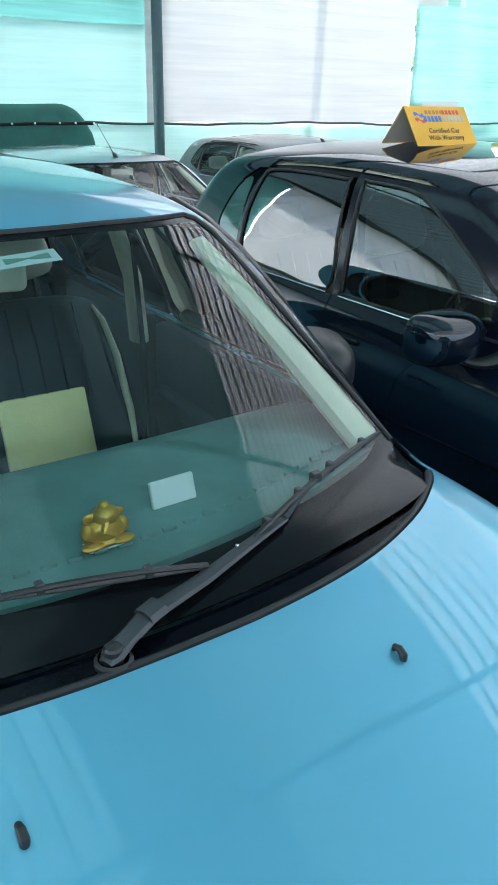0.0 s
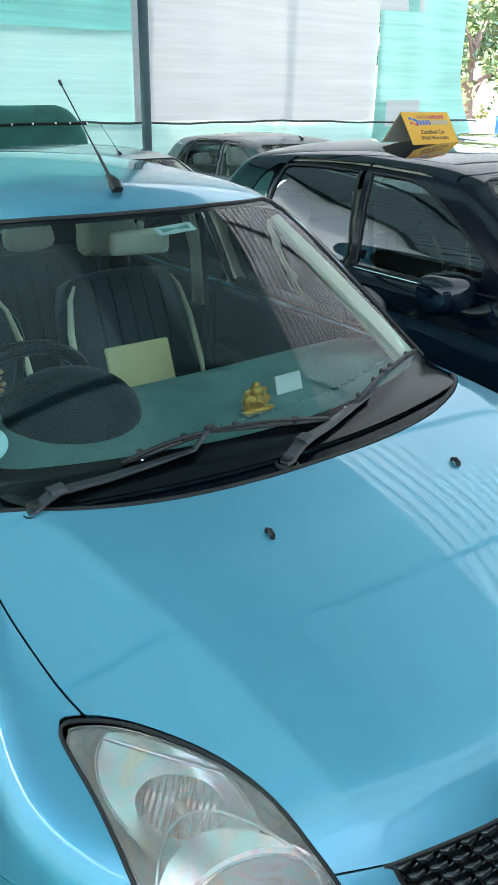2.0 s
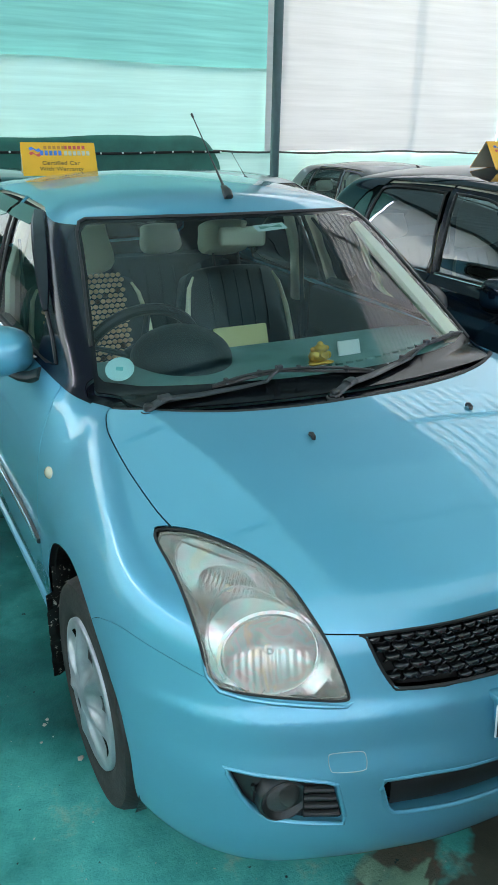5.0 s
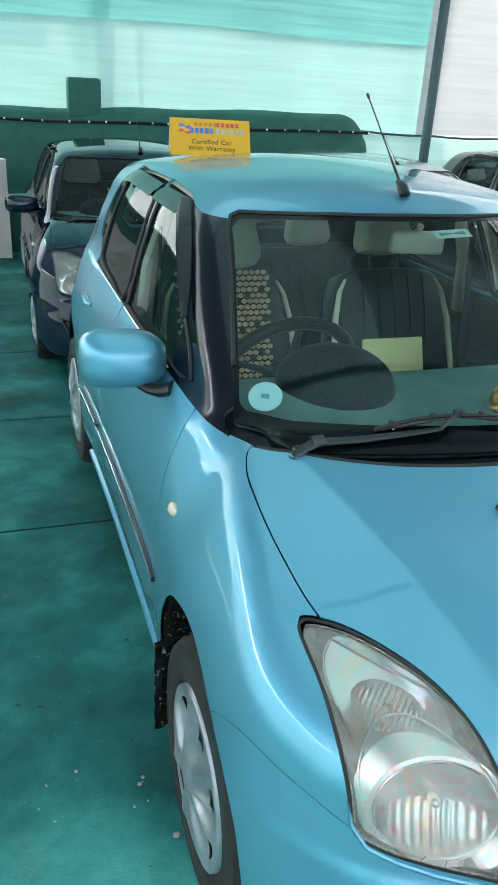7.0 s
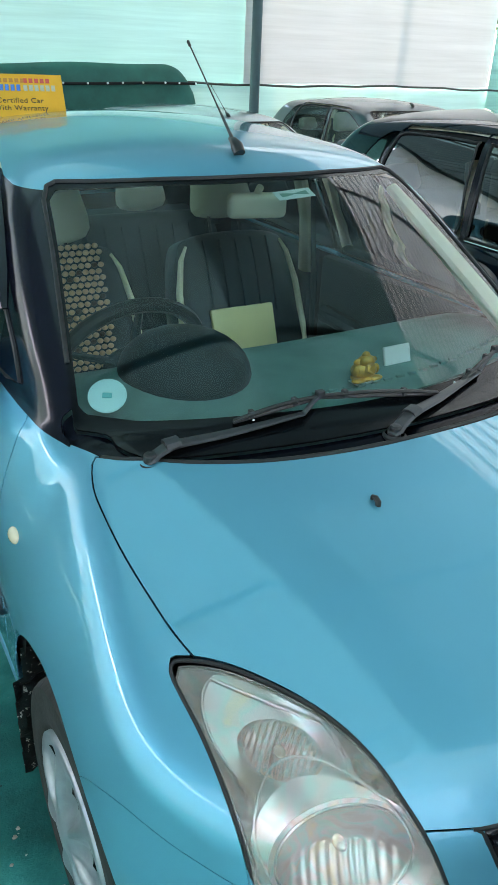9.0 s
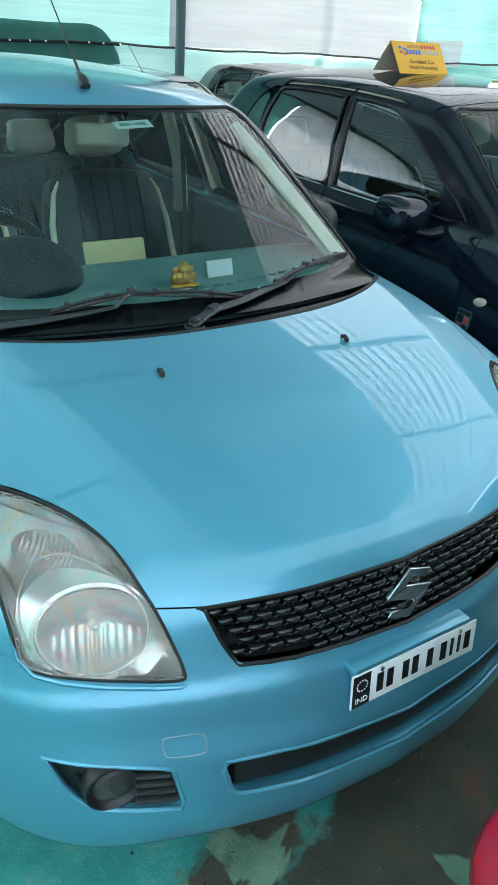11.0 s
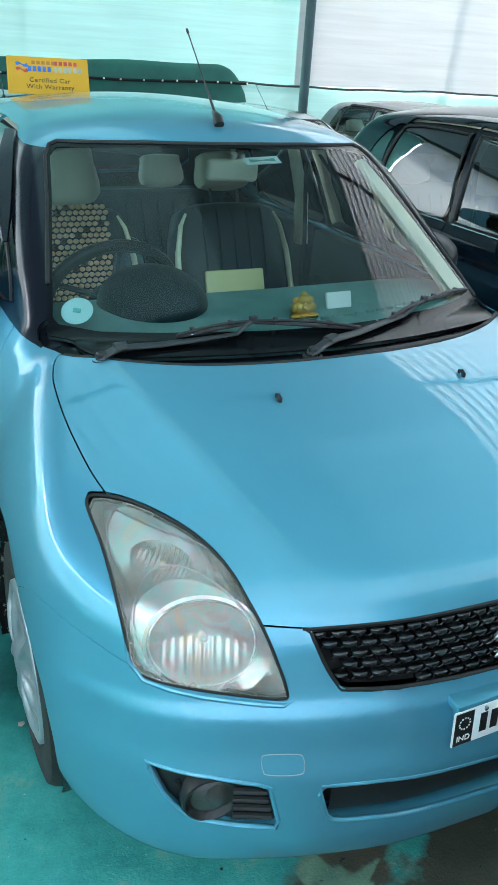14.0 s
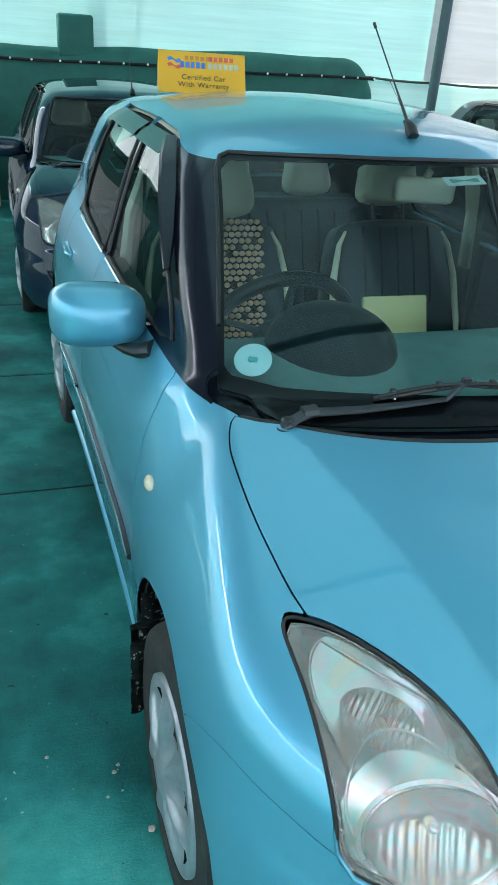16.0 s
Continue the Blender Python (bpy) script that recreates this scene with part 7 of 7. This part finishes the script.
for y in (-7.2, -5.1, -3.0, -1.1, 1.15, 3.4, 5.65, 7.9):
    bm = bmesh.new()
    box(bm, -7.2, 11.6, y - 0.035, y + 0.035, 4.00 + (8.6 - y) * 0.021 - 0.02, 4.08 + (8.6 - y) * 0.021, 0.004, 1)
    solo("roof_beam", bm, STEELPOLE, "dark steel purlin under the roof", "beam", kind="structure")
for x, y in ((-6.9, -4.1), (-6.9, 3.4), (11.2, -4.1)):
    post(x, y, STEELPOLE, "dark painted steel post of the shed")
# ---------------------------------------------------------------- outside: building, trees, play yard
WALLPAINT = material("pale_wall_paint", (0.62, 0.60, 0.52), 0.8, bump=0.2, scale=12, vary=0.15, vary_scale=0.7)
SHUTTER = material("dark_green_window", (0.03, 0.16, 0.15), 0.35, vary=0.2)
ROOFTILE = material("grey_roof", (0.22, 0.24, 0.24), 0.7, vary=0.2, vary_scale=1)


def house(x0, x1, y, h, windows, peak):
    """A pale house behind the net: wall, gabled roof edge, paired windows with sills."""
    b = thing("house", "pale house with paired windows behind the net wall", "house", group="houses")
    bm = bmesh.new()
    box(bm, x0, x1, y, y + 5, -0.04, h, 0.02, 1)
    part("wall", bm, b, "pale painted wall", mat=WALLPAINT)
    bm = bmesh.new()
    prism(bm, [(x0 - 0.5, h - 0.1), (x1 + 0.5, h - 0.1), ((x0 + x1) / 2, h + peak)], 6.0, Matrix.Translation((0, y - 0.6, 0)))
    part("roof", bm, b, "grey pitched roof", mat=ROOFTILE)
    for x, z, w, t in windows:
        win = None
        for k in (0, 1):
            bm = bmesh.new()
            box(bm, x + k * w * 0.55, x + k * w * 0.55 + w * 0.45, y - 0.06, y + 0.02, z, z + t, 0.01, 1)
            win = part("window", bm, b, "dark green shuttered window", mat=SHUTTER)
        bm = bmesh.new()
        box(bm, x - 0.1, x + w + 0.1, y - 0.14, y, z - 0.10, z - 0.02, 0.01, 1)
        part("sill", bm, b, mat=WALLPAINT)
    return b


house(2.6, 9.6, 17.0, 4.2, [(4.6, 2.6, 1.2, 1.5), (6.9, 2.6, 1.2, 1.5)], 2.0)
house(-6.0, 2.5, 19.0, 5.0, [(-4.4, 2.4, 1.1, 1.6), (-0.6, 2.2, 1.0, 1.5), (0.9, 2.2, 0.7, 1.5)], 2.4)

LEAF = material("tree_leaves", (0.10, 0.16, 0.05), 0.55, vary=0.55, vary_scale=1.4, second=(0.04, 0.09, 0.035))
LEAFPALE = material("pale_leaves", (0.26, 0.30, 0.12), 0.55, vary=0.4, vary_scale=2.0)
BARK = material("bark", (0.16, 0.11, 0.08), 0.9, bump=0.8, scale=20, vary=0.4)


def leaf_clump(V, F, c, r, n, rnd, size):
    for _ in range(n):
        d = Vector((rnd.gauss(0, 1), rnd.gauss(0, 1), rnd.gauss(0, 0.75)))
        p = c + d.normalized() * r * rnd.random() ** 0.45
        a = Vector((rnd.gauss(0, 1), rnd.gauss(0, 1), rnd.gauss(0, 0.5))).normalized()
        b = a.cross(Vector((rnd.gauss(0, 1), rnd.gauss(0, 1), rnd.gauss(0, 1)))).normalized()
        s = size * (0.6 + 0.8 * rnd.random())
        k = len(V)
        V += [p - a * s, p + b * s * 0.42, p + a * s, p - b * s * 0.42]
        F.append((k, k + 1, k + 2, k + 3))


def tree(x, y, h, spread, seed, label, count=46, size=0.12):
    rnd = random.Random(seed)
    t = thing("tree", label, "tree", Matrix.Translation((x, y, -0.04)), "trees")
    bm = bmesh.new()
    tube(bm, [(0, 0, 0), (0.05, 0.02, h * 0.2), (-0.06, 0.05, h * 0.42), (0.1, 0, h * 0.62)], [0.20, 0.15, 0.12, 0.07], 10)
    limbs = []
    for k in range(7):
        a = k * 2.4 + rnd.random()
        z0 = h * (0.25 + 0.05 * k)
        e = Vector((math.cos(a) * spread * 0.7, math.sin(a) * spread * 0.7, z0 + h * (0.15 + 0.2 * rnd.random())))
        tube(bm, [(0, 0, z0), e * 0.5 + Vector((0, 0, z0 * 0.55)), e], [0.07, 0.045, 0.015], 7)
        limbs.append(e)
    part("trunk", bm, t, "grey-brown trunk with limbs", mat=BARK)
    for nm, mt, share in (("crown", LEAF, 0.7), ("pale_crown", LEAFPALE, 0.3)):
        V, F = [], []
        for k in range(int(count * share)):
            base = limbs[rnd.randrange(len(limbs))]
            c = base * (0.6 + 0.6 * rnd.random()) + Vector((rnd.gauss(0, spread * 0.28), rnd.gauss(0, spread * 0.28), rnd.gauss(0, h * 0.12)))
            leaf_clump(V, F, c, 0.28 + 0.4 * rnd.random(), 110, rnd, size)
        o = part(nm, mesh_from(nm, V, F, smooth=False), t, "sunlit leaves" if nm == "crown" else "pale young leaves", mat=mt)
    return t


tree(19.0, 15.6, 5.2, 2.2, 3, "leafy tree with a pinkish trunk beyond the open end")
tree(24.0, 21.0, 7.0, 3.2, 5, "dense green tree behind the play yard", 70, 0.16)
tree(16.5, 22.0, 6.5, 3.0, 8, "dense green tree behind the net's end", 60, 0.16)
tree(29.0, 19.0, 7.0, 3.2, 9, "dense green tree behind the play yard", 60, 0.16)
PLAY = [material(n, c, 0.4, vary=0.15, vary_scale=3) for n, c in (("play_red", (0.62, 0.03, 0.03)), ("play_yellow", (0.85, 0.52, 0.03)), ("play_orange", (0.80, 0.25, 0.04)), ("play_blue", (0.04, 0.22, 0.62)), ("play_pink", (0.70, 0.42, 0.48)))]
slide = thing("play_frame", "red, orange and yellow plastic play frame with an arch", "play frame")
bm = bmesh.new()
tube(bm, [(20.4 + 0.75 - 0.75 * math.cos(a), 15.0, 0.9 + 0.75 * math.sin(a)) for a in (math.pi * k / 14 for k in range(15))], 0.13, 10)
part("arch", bm, slide, "orange arch", mat=PLAY[2])
bm = bmesh.new()
box(bm, 20.2, 23.0, 14.9, 15.1, 0.0, 0.95, 0.05)
part("panel", bm, slide, "yellow low panel", mat=PLAY[1])
for x in (20.5, 21.2, 21.9, 22.6):
    bm = bmesh.new()
    ellipsoid(bm, (x, 14.88, 0.62), (0.17, 0.05, 0.17), 14, 8)
    part("roundel", bm, slide, "red roundel", mat=PLAY[0])
bm = bmesh.new()
tube(bm, [(21.25, 15.2, 0), (21.25, 15.2, 3.4)], 0.15, 10)
part("mast", bm, slide, "red post", mat=PLAY[0])
bm = bmesh.new()
tube(bm, [(21.6, 15.3, 2.9), (22.1, 15.1, 2.2), (22.8, 15.0, 1.4), (23.6, 15.0, 0.4)], 0.22, 10)
part("chute", bm, slide, "yellow chute", mat=PLAY[1])
for p in (0,):
    bm = bmesh.new()
    box(bm, 19.58, 20.15, 14.6, 15.0, 0.0, 1.0, 0.04)
    solo("blue_bin", bm, PLAY[3], "blue plastic bin by the play frame", "bin")
wallp = thing("low_wall", "low striped white and pink boundary wall", "wall")
for k, (z0, z1, mt) in enumerate(((0.0, 0.28, PLAY[4]), (0.28, 0.5, WALLPAINT), (0.5, 0.70, PLAY[4]), (0.70, 0.92, WALLPAINT))):
    bm = bmesh.new()
    box(bm, 12.0, 19.5, 15.0 - 0.003 * k, 15.2, z0, z1 - 0.005, 0.01, 1)
    part("course", bm, wallp, "painted course", mat=mt)
# boundary wall behind the camera, beyond the forecourt
bm = bmesh.new()
box(bm, -30, 40, -22, -21.7, 0, 2.2, 0.02)
solo("boundary_wall", bm, WALLPAINT, "pale boundary wall across the forecourt", "wall", kind="structure")
# printed banner by the net wall
ban = thing("banner", "pinkish printed banner standing by the net wall", "banner")
bm = bmesh.new()
box(bm, -2.6, -0.93, 7.55, 7.57, 0.0, 0.93, 0.003, 1)
part("sheet", bm, ban, "pale pink sheet", mat=material("banner_sheet", (0.55, 0.45, 0.43), 0.6, vary=0.12, vary_scale=3))
for x, z, w, h in ((-1.12, 0.52, 0.10, 0.26), (-1.30, 0.52, 0.10, 0.26), (-1.05, 0.22, 0.035, 0.09), (-1.11, 0.22, 0.035, 0.09), (-1.17, 0.22, 0.035, 0.09), (-1.23, 0.22, 0.035, 0.09)):
    bm = bmesh.new()
    box(bm, x - w / 2, x + w / 2, 7.544, 7.549, z, z + h, 0.001, 1)
    part("print_bar", bm, ban, "dark print", mat=INK)
